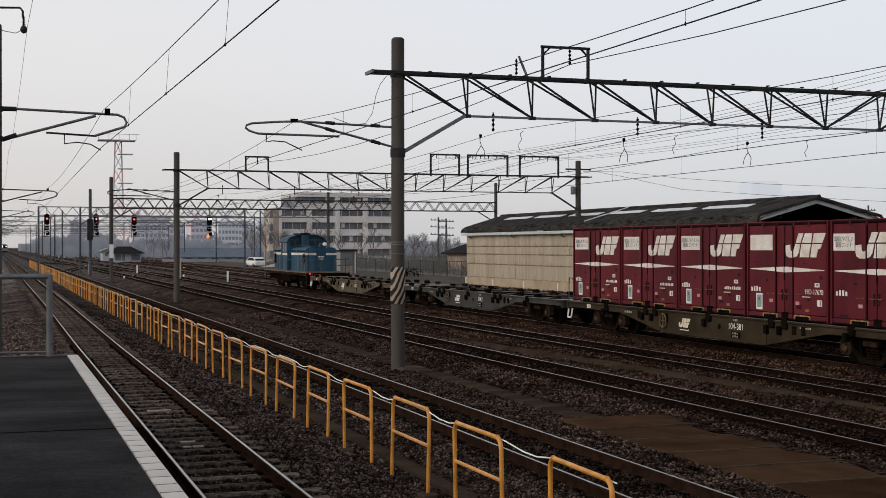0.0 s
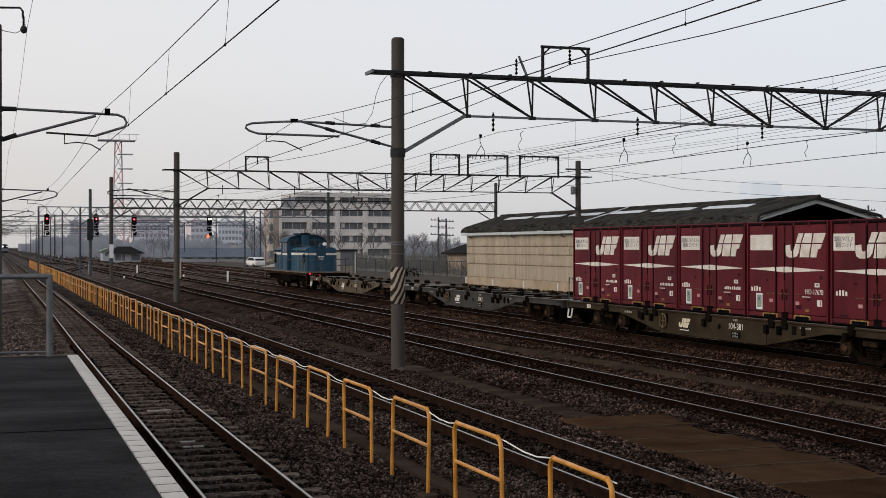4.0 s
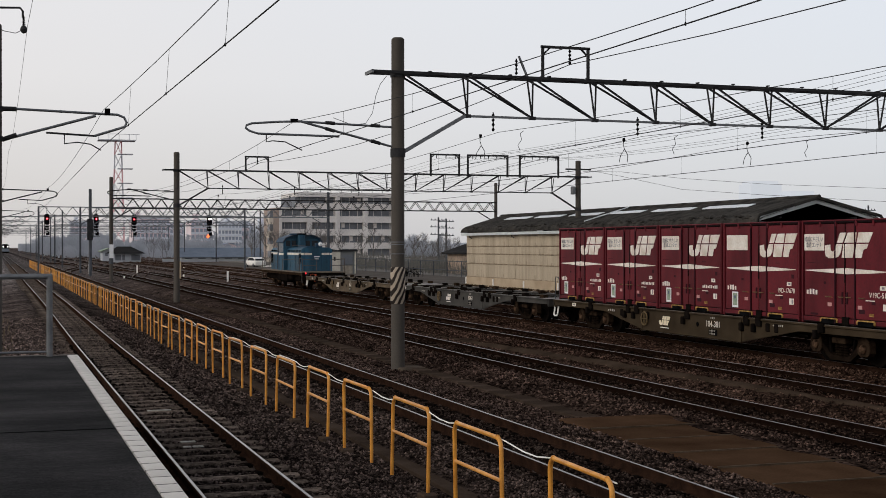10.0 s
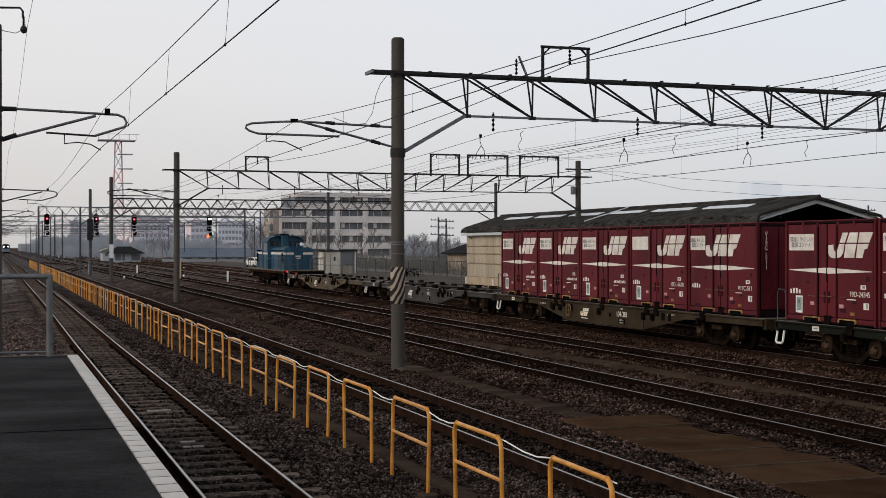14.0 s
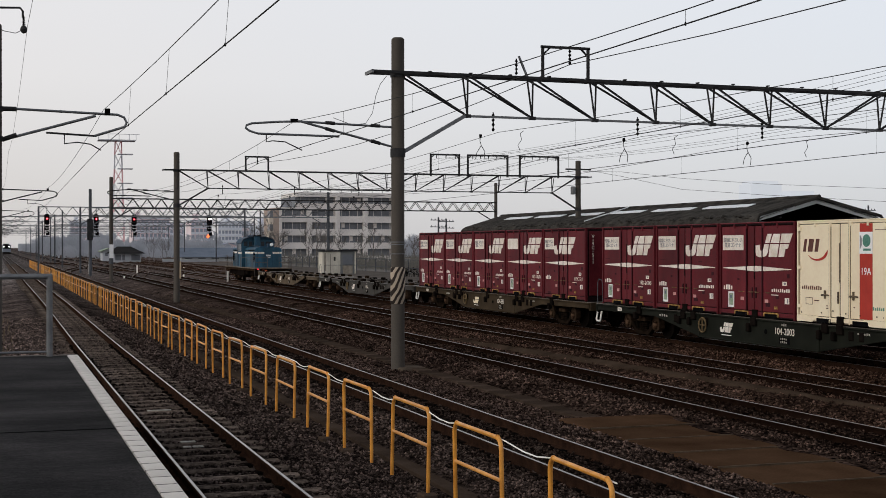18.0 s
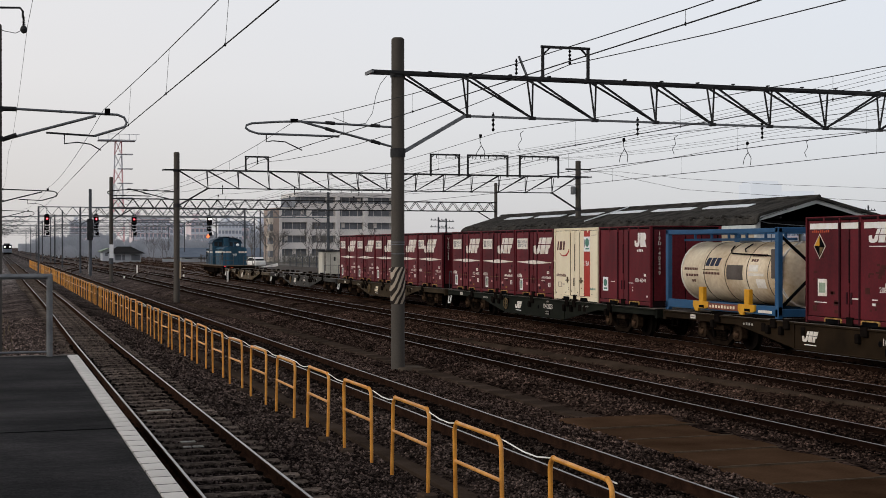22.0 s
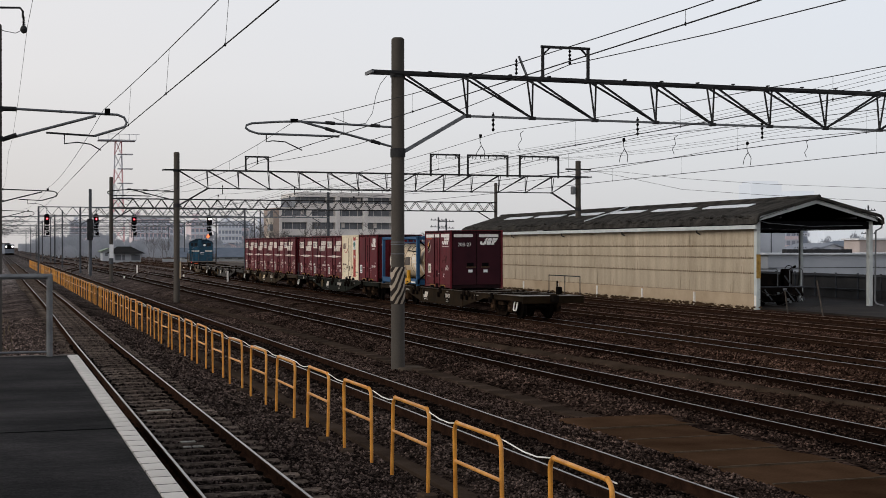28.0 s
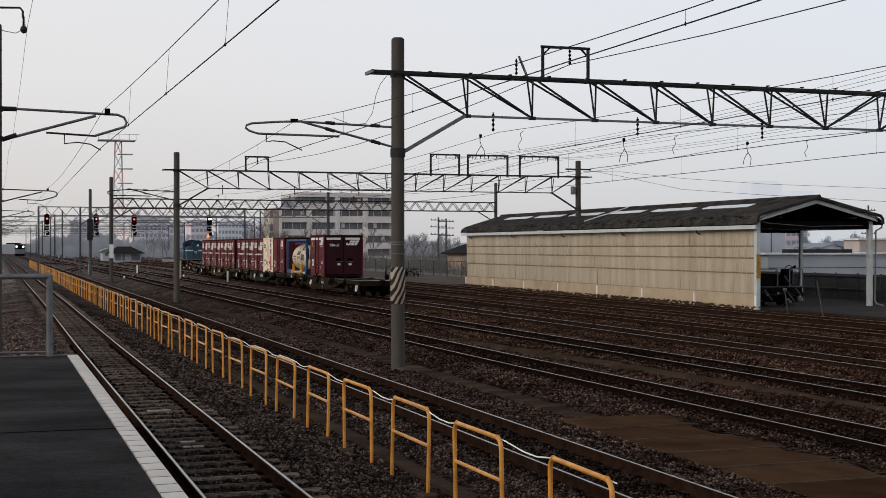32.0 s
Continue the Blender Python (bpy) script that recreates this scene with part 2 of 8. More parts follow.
WHITE = surface("white_paint", (0.7656, 0.696, 0.6148), (0.9, 0.9, 0.87), 0.6, scale=5, fine=30, bump=0.05)
SIGNW = surface("white_sign", (0.7656, 0.7656, 0.7424), (0.9, 0.9, 0.9), 0.5, scale=4, bump=0.03)
INK = surface("sign_ink", (0.20, 0.19, 0.20), (0.30, 0.29, 0.30), 0.7, bump=0)
ORANGE = surface("orange_red_paint", (0.4176, 0.0638, 0.0232), (0.58, 0.1044, 0.0348), 0.5, scale=4, bump=0.03)
YELLOW = surface("yellow_paint", (0.5719, 0.2662, 0.01479), (0.7494, 0.3747, 0.02958), 0.36, scale=4, bump=0.06)
GREENC = surface("green_card", (0.1972, 0.2784, 0.1856), (0.3944, 0.4408, 0.3364), 0.6, scale=8, bump=0)
TANKBLUE = surface("blue_frame_paint", (0.0155, 0.066, 0.150), (0.029, 0.105, 0.220), 0.5, scale=2, bump=0.06, spec=0.25)
TANK = surface("tank_cream", (0.587, 0.4211, 0.2552), (0.9, 0.8422, 0.6125), 0.4, scale=1.2, fine=12, bump=0.06, streak=0.4)
LOCO = surface("loco_blue", (0.013, 0.036, 0.056), (0.026, 0.103, 0.166), 0.5, scale=1.3, fine=14, bump=0.05, mix=0.45, streak=0.18, spec=0.25)
LOCO_D = surface("loco_dark_blue", (0.0095, 0.034, 0.064), (0.019, 0.055, 0.098), 0.55, scale=1.3, bump=0.05)
WAGON = surface("wagon_brown_grey", (0.0105, 0.0066, 0.0034), (0.029, 0.0178, 0.0090), 0.75, scale=1.5, bump=0.15, spec=0.05)
WAGON_A = surface("dusty_brown_wagon_paint", (0.026, 0.0175, 0.0100), (0.062, 0.044, 0.026), 0.75, scale=1.5, bump=0.15, spec=0.05)
WAGON_G = surface("wagon_green_grey", (0.0060, 0.0068, 0.0048), (0.0165, 0.0178, 0.0128), 0.7, scale=1.5, bump=0.1, spec=0.05)
GEAR = surface("oily_iron", (0.0040, 0.0034, 0.0030), (0.0135, 0.0102, 0.0084), 0.8, 0.0, scale=4, bump=0.2, spec=0.0)
CAST = surface("dusty_cast_iron", (0.0060, 0.0040, 0.0028), (0.052, 0.033, 0.021), 0.85, scale=4, fine=30, bump=0.3, spec=0.0)
CORE = glow("hot_lamp_core", (1.0, 0.55, 0.6), 4)
# window glass lightened in colour for haze; nearer windows share it
HAZEGLASS = surface("hazy_window", (0.1238, 0.132, 0.1485), (0.1898, 0.198, 0.2145), 0.3, scale=0.6, bump=0)
BOGIE = surface("rusty_bogie", (0.0040, 0.0028, 0.0021), (0.020, 0.0133, 0.0094), 0.85, scale=4, bump=0.2, spec=0.0)
TAN = surface("tan_cladding", (0.355, 0.288, 0.203), (0.555, 0.462, 0.338), 0.8, scale=1.6, fine=10, bump=0.06, streak=0.10, mix=0.55, spec=0.2)
TANBASE = surface("tan_plinth", (0.385, 0.288, 0.188), (0.52, 0.405, 0.28), 0.85, scale=1.0, fine=15, bump=0.1)
STAIN = surface("dirt_streak", (0.19, 0.138, 0.09), (0.34, 0.255, 0.17), 0.9, scale=6, bump=0, streak=0.2)
RUNDIRT = surface("faint_dirt_run", (0.315, 0.254, 0.178), (0.455, 0.375, 0.272), 0.9, scale=5, bump=0, streak=0.1)
SEAM = surface("seam_dirt", (0.116, 0.0812, 0.0522), (0.2784, 0.1972, 0.1276), 0.9, scale=6, bump=0)
ROOF = surface("mossy_roof", (0.0165, 0.01567, 0.01403), (0.0693, 0.0627, 0.05445), 0.95, scale=1.6, fine=14, bump=0.5, dist=.03, mix=0.4, spec=0.05)
SKYLIGHT = surface("skylight_sheet", (0.585, 0.598, 0.611), (0.806, 0.819, 0.832), 0.5, scale=2, bump=0.05)
PALEGREEN = surface("pale_grey_paint", (0.464, 0.4988, 0.4872), (0.638, 0.6612, 0.638), 0.6, scale=2, bump=0.06)
DARKWIN = surface("dark_window", (0.018, 0.022, 0.027), (0.035, 0.04, 0.046), 0.12, bump=0)
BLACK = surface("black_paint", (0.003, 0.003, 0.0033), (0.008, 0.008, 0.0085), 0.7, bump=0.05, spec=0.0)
FACADE = surface("grey_render", (0.575, 0.54, 0.51), (0.79, 0.74, 0.70), 0.9, scale=0.25, fine=4, bump=0.05)
FACADE_D = surface("dark_grey_render", (0.1479, 0.1566, 0.174), (0.2175, 0.2262, 0.2436), 0.9, scale=0.25, fine=4, bump=0.05)
FACADE_B = surface("brown_tile", (0.324, 0.258, 0.216), (0.42, 0.336, 0.288), 0.9, scale=0.25, fine=4, bump=0.05)
# far walls and glazing: pale blue haze of distance put into the paint
FAR = surface("hazed_pale_render", (0.6496, 0.6691, 0.7211), (0.7535, 0.773, 0.825), 0.95, scale=0.1, fine=2, bump=0)
FAR_W = surface("hazed_glazing", (0.3016, 0.3318, 0.3921), (0.4072, 0.4373, 0.4976), 0.8, scale=0.1, fine=2, bump=0)
FAR_P = surface("hazed_pink_render", (0.7238, 0.6125, 0.6264), (0.8352, 0.7099, 0.7238), 0.95, scale=0.1, fine=2, bump=0)
# emission on unlit towers lifts them to the hazy sky tone
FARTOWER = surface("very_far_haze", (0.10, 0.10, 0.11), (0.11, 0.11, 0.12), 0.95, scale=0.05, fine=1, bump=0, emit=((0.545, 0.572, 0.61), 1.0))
WALLGREY = surface("grey_sheet_wall", (0.3828, 0.4002, 0.4292), (0.4756, 0.493, 0.522), 0.7, scale=0.5, bump=0.05)
FENCEGREY = surface("dark_panel_fence", (0.05, 0.05, 0.051), (0.092, 0.090, 0.090), 0.8, scale=1.0, bump=0.1, spec=0.05)
APRON = surface("old_paving", (0.01636, 0.0134, 0.01131), (0.03741, 0.03003, 0.02474), 0.9, scale=0.6, fine=20, bump=0.3, spec=0.1)
GREENBODY = surface("dark_green_paint", (0.012, 0.05, 0.035), (0.025, 0.085, 0.06), 0.5, scale=3, bump=0.05)
BARK = surface("bare_bark", (0.176, 0.1681, 0.176), (0.3042, 0.2881, 0.2962), 0.95, scale=3, bump=0.2)
SHRUB = surface("dry_scrub", (0.1181, 0.1137, 0.1023), (0.2205, 0.203, 0.1705), 0.95, scale=1.5, bump=0.2)
# tree belt paled and blued in its colour for distance haze
FARWOOD = surface("hazed_winter_wood", (0.335, 0.352, 0.385), (0.52, 0.537, 0.578), 0.95, scale=0.08, fine=0.6, bump=0)
DRYGRASS = surface("dry_grass", (0.1392, 0.1044, 0.058), (0.2552, 0.1914, 0.1044), 0.95, scale=1.5, bump=0.2)
# tower red and white washed out towards the sky, as painted haze
REDTOWER = surface("hazed_tower_red", (0.682, 0.3825, 0.391), (0.748, 0.425, 0.4335), 0.8, bump=0)
PALETOWER = surface("hazed_tower_white", (0.55, 0.55, 0.57), (0.60, 0.60, 0.62), 0.8, bump=0)
REDLAMP = glow("red_signal_lens", (1.0, 0.015, 0.03), 2.2)
AMBERLAMP = glow("amber_signal_lens", (1.0, 0.20, 0.06), 1.5)
WHITELAMP = glow("white_lamp_lens", (1.0, 0.98, 0.92), 6)
HOUSEROOF = surface("slate_roof", (0.016, 0.015, 0.015), (0.030, 0.028, 0.027), 0.9, scale=1, bump=0.1, spec=0.03)
BROWNWALL = surface("brown_house_wall", (0.3016, 0.2262, 0.1659), (0.4222, 0.3167, 0.2413), 0.9, scale=1, bump=0.1)
TRAINSIDE = surface("grey_blue_train", (0.1508, 0.174, 0.2088), (0.2088, 0.232, 0.2726), 0.5, scale=1, bump=0)


# ---- mesh tools ----
class Shape:
    """Collects faces of one mesh."""

    def __init__(self):
        self.v, self.f = [], []

    def add(self, verts, faces):
        k = len(self.v)
        self.v += [tuple(p) for p in verts]
        self.f += [tuple(i + k for i in q) for q in faces]
        return self

    def box(self, x0, x1, y0, y1, z0, z1):
        v = [(x, y, z) for z in (z0, z1) for x, y in ((x0, y0), (x1, y0), (x1, y1), (x0, y1))]
        return self.add(v, [(3, 2, 1, 0), (4, 5, 6, 7), (0, 1, 5, 4), (1, 2, 6, 5), (2, 3, 7, 6), (3, 0, 4, 7)])

    def cbox(self, x0, x1, y0, y1, z0, z1, b=0.01):
        """A box with chamfered edges."""
        lo, hi = (x0, y0, z0), (x1, y1, z1)
        mid = Vector([(p + q) / 2 for p, q in zip(lo, hi)])
        idx, v = {}, []
        for s in [(i, j, k) for i in (0, 1) for j in (0, 1) for k in (0, 1)]:
            for a in range(3):
                idx[s, a] = len(v)
                v.append(tuple((hi[d] - (0 if d == a else b)) if s[d] else (lo[d] + (0 if d == a else b)) for d in range(3)))
        fs = []

        def sg(d):
            return tuple(d.get(i, 0) for i in range(3))
        for a in range(3):
            p, q = [i for i in range(3) if i != a]
            for s in (0, 1):
                fs.append([idx[sg({a: s, p: i, q: j}), a] for i, j in ((0, 0), (1, 0), (1, 1), (0, 1))])
        for a, c2 in ((0, 1), (1, 2), (0, 2)):
            t = 3 - a - c2
            for i in (0, 1):
                for j in (0, 1):
                    s0, s1 = sg({a: i, c2: j, t: 0}), sg({a: i, c2: j, t: 1})
                    fs.append([idx[s0, a], idx[s1, a], idx[s1, c2], idx[s0, c2]])
        for s in [(i, j, k) for i in (0, 1) for j in (0, 1) for k in (0, 1)]:
            fs.append([idx[s, 0], idx[s, 1], idx[s, 2]])
        out = []
        for q in fs:
            pts = [Vector(v[i]) for i in q]
            nn = (pts[1] - pts[0]).cross(pts[2] - pts[0])
            out.append(q if nn.dot(sum(pts, Vector()) / len(pts) - mid) > 0 else q[::-1])
        return self.add(v, out)

    def beam(self, p, q, w, h=None):
        """A square bar from p to q."""
        h = h or w
        p, q = Vector(p), Vector(q)
        d = (q - p).normalized()
        up = Vector((0, 0, 1)) if abs(d.z) < 0.95 else Vector((0, 1, 0))
        s = d.cross(up).normalized()
        u = s.cross(d)
        v = [e + s * a * w / 2 + u * b * h / 2 for e in (p, q) for a, b in ((-1, -1), (1, -1), (1, 1), (-1, 1))]
        return self.add(v, [(3, 2, 1, 0), (4, 5, 6, 7), (0, 1, 5, 4), (1, 2, 6, 5), (2, 3, 7, 6), (3, 0, 4, 7)])

    def tube(self, pts, r, n=8, r2=None):
        """A round pipe along points; r2: the radius at the far end."""
        pts = [Vector(p) for p in pts]
        v, f = [], []
        u = None
        for i, p in enumerate(pts):
            d = (pts[min(i + 1, len(pts) - 1)] - pts[max(i - 1, 0)]).normalized()
            if u is None:
                u = d.cross(Vector((0, 0, 1)) if abs(d.z) < 0.9 else Vector((1, 0, 0))).normalized()
            u = (u - d * u.dot(d)).normalized()
            w = d.cross(u)
            rad = r if r2 is None else r + (r2 - r) * i / (len(pts) - 1)
            v += [p + (u * math.cos(6.2832 * k / n) + w * math.sin(6.2832 * k / n)) * rad for k in range(n)]
        for i in range(len(pts) - 1):
            for k in range(n):
                a, b = i * n + k, i * n + (k + 1) % n
                f.append((a, b, b + n, a + n))
        f.append(tuple(range(n))[::-1])
        f.append(tuple(range(len(v) - n, len(v))))
        return self.add(v, f)

    def lathe(self, prof, o, axis="z", n=24):
        """Turns a profile of (radius, height) about an axis through o."""
        v, f = [], []
        for r, z in prof:
            for k in range(n):
                a, b = r * math.cos(6.2832 * k / n), r * math.sin(6.2832 * k / n)
                p = {"z": (a, b, z), "x": (z, a, b), "y": (b, z, a)}[axis]
                v.append((o[0] + p[0], o[1] + p[1], o[2] + p[2]))
        for i in range(len(prof) - 1):
            for k in range(n):
                a, b = i * n + k, i * n + (k + 1) % n
                f.append((a, b, b + n, a + n))
        f.append(tuple(range(n))[::-1])
        f.append(tuple(range(len(v) - n, len(v))))
        return self.add(v, f)

    def prism(self, poly, a0, a1, axis="x"):
        """A flat outline pushed along an axis. Outline in (y, z) for x, (x, z) for y, (x, y) for z."""
        def at(u, w, a):
            return {"x": (a, u, w), "y": (u, a, w), "z": (u, w, a)}[axis]
        n = len(poly)
        v = [at(u, w, a) for a in (a0, a1) for u, w in poly]
        f = [tuple(range(n))[::-1], tuple(range(n, 2 * n))] + [(i, (i + 1) % n, (i + 1) % n + n, i + n) for i in range(n)]
        return self.add(v, f)

    def mesh(self, name):
        me = bpy.data.meshes.new(name)
        me.from_pydata(self.v, [], self.f)
        bm = bmesh.new()
        bm.from_mesh(me)
        bmesh.ops.recalc_face_normals(bm, faces=bm.faces)
        bm.to_mesh(me)
        bm.free()
        return me


def smooth(ob):
    for p in ob.data.polygons:
        p.use_smooth = True
    ob.data.set_sharp_from_angle(angle=radians(35))
    return ob


def part(name, shape, material, parent=None, label="", m=None):
    """Links a shape as one mesh object under a thing or a part."""
    me = shape.mesh(name) if isinstance(shape, Shape) else shape
    if material and not me.materials:
        me.materials.append(material)
    ob = new(name, me)
    if parent:
        ob.parent = parent
    if m is not None:
        ob.matrix_basis = m
    if label:
        tagged(ob, label)
    return ob


def thing(name, label, category, group="", kind="", m=None):
    ob = tagged(new(name), label, category, group, kind)
    if m is not None:
        ob.matrix_basis = m
    return ob
# near-black maroon for the shell behind door gaps, top rails and base frames
SEAMDARK = surface("seam_dark_maroon", (0.0060, 0.0028, 0.0034), (0.016, 0.0055, 0.0068), 0.8, scale=2, bump=0.1, spec=0.1)
# dark brown tone for cream seams, door gaps and latches
CREAMDARK = surface("dark_cream_seam", (0.055, 0.040, 0.026), (0.22, 0.165, 0.11), 0.8, scale=2.5, bump=0.1)
AXLERUST = surface("rusty_axle_cap", (0.018, 0.0105, 0.0068), (0.125, 0.074, 0.046), 0.9, scale=7, fine=40, bump=0.3, spec=0.0)
FADED = surface("faded_lettering", (0.22, 0.20, 0.165), (0.46, 0.43, 0.37), 0.7, scale=9, bump=0)
STRIPERED = surface("stripe_red_paint", (0.36, 0.030, 0.020), (0.47, 0.048, 0.032), 0.5, scale=3, bump=0.03)
RUSTYPIPE = surface("rusty_pale_pipe", (0.045, 0.036, 0.028), (0.13, 0.108, 0.09), 0.8, scale=6, fine=30, bump=0.1)
CARDGREEN = surface("card_green", (0.045, 0.16, 0.13), (0.13, 0.30, 0.22), 0.6, scale=14, bump=0)
LETTERBROWN = surface("letter_brown", (0.09, 0.035, 0.028), (0.15, 0.06, 0.045), 0.6, scale=8, bump=0)
WORNWHITE = surface("worn_white_paint", (0.66, 0.57, 0.47), (0.90, 0.85, 0.77), 0.6, scale=2.6, fine=22, bump=0.06, mix=0.4)
PINKISH = surface("faded_pink_label", (0.50, 0.26, 0.24), (0.62, 0.36, 0.33), 0.6, bump=0)
PLATEYELLOW = surface("scuffed_plate_yellow", (0.22, 0.125, 0.030), (0.52, 0.31, 0.07), 0.7, scale=7, fine=30, bump=0.1, mix=0.45)
YELLOWDULL = surface("chipped_yellow_paint", (0.16, 0.085, 0.02), (0.52, 0.31, 0.09), 0.6, scale=9, fine=40, bump=0.1, mix=0.3)
BRASSY = surface("rusty_yellow_iron", (0.07, 0.045, 0.02), (0.22, 0.15, 0.07), 0.7, scale=6, bump=0.1)
DIRT = surface("pale_dry_dirt", (0.11, 0.10, 0.088), (0.24, 0.22, 0.195), 0.95, scale=0.3, fine=6, bump=0.3, spec=0.05)
OLDDIRT = surface("brown_yard_dirt", (0.052, 0.043, 0.035), (0.13, 0.11, 0.092), 0.95, scale=0.5, fine=8, bump=0.4, spec=0.04)
WAGON_L = surface("pale_grey_wagon_paint", (0.026, 0.0235, 0.0205), (0.072, 0.066, 0.058), 0.75, scale=1.5, fine=14, bump=0.12)
WAGON_R = surface("rusty_brown_wagon_paint", (0.050, 0.035, 0.021), (0.155, 0.113, 0.070), 0.8, scale=1.5, fine=14, bump=0.12)
WALKEDGE = surface("worn_rusty_walkway", (0.075, 0.054, 0.038), (0.24, 0.19, 0.14), 0.8, scale=3, fine=20, bump=0.1)
# darker rust for the rails of two middle tracks
RUST_D = surface("dark_rail_rust", (0.0060, 0.0034, 0.0025), (0.019, 0.0100, 0.0068), 0.95, scale=6, fine=60, bump=0.3, spec=0.0)
DECK_L = surface("worn_board_edge", (0.050, 0.034, 0.021), (0.105, 0.076, 0.050), 0.95, scale=5, fine=30, bump=0.2, spec=0.04)
TOWERPANEL = surface("beige_tower_panel", (0.5, 0.4375, 0.3625), (0.625, 0.55, 0.4625), 0.9, scale=0.4, fine=4, bump=0.05)
FOOTDIRT = surface("shed_foot_dirt", (0.030, 0.019, 0.011), (0.105, 0.068, 0.040), 0.95, scale=2, fine=20, bump=0.3, spec=0.0)
RUSTPATCH = surface("rust_brown_patch", (0.045, 0.012, 0.010), (0.085, 0.024, 0.018), 0.8, scale=5, fine=30, bump=0.1)
HUTCREAM = surface("weathered_cream_sheet", (0.42, 0.38, 0.31), (0.72, 0.68, 0.58), 0.7, scale=1.2, fine=12, bump=0.05, streak=0.4)
HUTGREY = surface("weathered_grey_sheet", (0.10, 0.105, 0.105), (0.19, 0.195, 0.19), 0.7, scale=1.2, bump=0.05)
HUTDARK = surface("hut_gap", (0.03, 0.03, 0.03), (0.06, 0.055, 0.05), 0.8, bump=0)
HUTSTAIN = surface("hut_stain", (0.20, 0.17, 0.13), (0.38, 0.34, 0.28), 0.8, scale=3, bump=0)
DUSTYSLAB = surface("dusty_tan_slab", (0.050, 0.038, 0.028), (0.135, 0.105, 0.08), 0.9, scale=1.6, fine=25, bump=0.2, spec=0.0)
PATHGRIT = surface("pale_path_grit", (0.024, 0.0165, 0.0115), (0.068, 0.047, 0.033), 0.95, scale=1.2, fine=40, bump=0.3, spec=0.0)
PINKWALL = surface("pale_beige_render", (0.44, 0.375, 0.345), (0.56, 0.48, 0.445), 0.9, scale=0.5, fine=6, bump=0.05)
# far roofs lifted and blued, haze included in the tone
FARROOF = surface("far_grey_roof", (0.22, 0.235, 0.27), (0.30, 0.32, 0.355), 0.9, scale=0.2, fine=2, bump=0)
BLUEROOF = surface("faded_blue_roof", (0.1092, 0.1326, 0.1677), (0.156, 0.1833, 0.2223), 0.8, scale=0.6, fine=4, bump=0.05)
# white raised further to carry the haze of distance
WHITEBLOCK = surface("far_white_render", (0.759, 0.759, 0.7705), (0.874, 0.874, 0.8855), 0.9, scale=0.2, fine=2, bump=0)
NAVY = surface("navy_emblem_paint", (0.010, 0.016, 0.040), (0.022, 0.030, 0.062), 0.6, bump=0)
REDBOARD = surface("dull_red_board", (0.16, 0.045, 0.028), (0.26, 0.085, 0.055), 0.6, scale=5, bump=0.03)
TANKDIRT = surface("streaked_tank_cream", (0.50, 0.35, 0.205), (0.92, 0.80, 0.60), 0.42, scale=0.9, fine=9, bump=0.06, mix=0.5, streak=0.6)

# ---- the ground: one sheet to the horizon, raised under each track ----
TRACKS = [2.79, 7.30, 12.22, 16.40, 20.05, 24.0, 27.6, 31.0]


def ground_z(x, y):
    if x > 32.15:
        return -0.125 + 0.19 * min(1, (x - 32.15) / 0.8) if x < 33.3 else -0.06
    d, i = min((abs(x - c), i) for i, c in enumerate(TRACKS))
    t = min(1, max(0, (d - 1.25) / 0.9))
    z = (-0.185, -0.160, -0.125)[min(i, 2)]
    z += (-0.345 - z) * t * t * (3 - 2 * t)
    if 8.8 < x < 11.4 and y < 21.5:
        z = max(z, -.17)
    if x < 1.2:
        z = -0.215 - 0.17 * min(1, (1.2 - x) / 1.0)
    return z


def build_ground():
    xs = [-1500, -600, -250, -100, -40, -15, -8] + [i * 0.25 - 4 for i in range(0, 146)] + [34, 36, 40, 48, 60, 90, 150, 300, 700, 1800]
    ys = [-300, -60, -20, -5] + [i * 0.5 for i in range(0, 100)] + [50 + i * 2 for i in range(0, 50)] + [150 + i * 10 for i in range(0, 30)] + [480, 600, 900, 1500, 3500]
    v, f = [], []
    for y in ys:
        for x in xs:
            z = ground_z(x, y)
            if -3.8 < x < 30 and 0 < y < 60:
                z += 0.03 * noise.noise((x * 1.7, y * 1.7, 0)) + 0.02 * noise.noise((x * 5, y * 5, 3))
            v.append((x, y, z))
    w = len(xs)
    for j in range(len(ys) - 1):
        for i in range(w - 1):
            a = j * w + i
            f.append((a, a + 1, a + 1 + w, a + w))
    me = bpy.data.meshes.new("ground")
    me.from_pydata(v, [], f)
    me.materials.append(BALLAST)
    for p in me.polygons:
        p.use_smooth = True
    tagged(new("ground", me), "brown crushed stone ballast of a wide railway yard", "ground", kind="structure")


build_ground()


def rail_shape(x, y0, y1, steps=1, path=None):
    """Foot, web and head of a rail; path(y) shifts it sideways along its run."""
    prof = [(-.064, -.150), (.064, -.150), (.064, -.138), (.012, -.118), (.012, -.042), (.033, -.034), (.033, -.004), (-.033, -.004), (-.033, -.034), (-.012, -.042), (-.012, -.118), (-.064, -.138)]
    s, n = Shape(), len(prof)
    v, f = [], []
    for i in range(steps + 1):
        y = y0 + (y1 - y0) * i / steps
        dx = path(y) if path else 0
        v += [(x + dx + a, y, b) for a, b in prof]
    for i in range(steps):
        for k in range(n):
            a, b = i * n + k, i * n + (k + 1) % n
            f.append((a, b, b + n, a + n))
    return s.add(v, f)


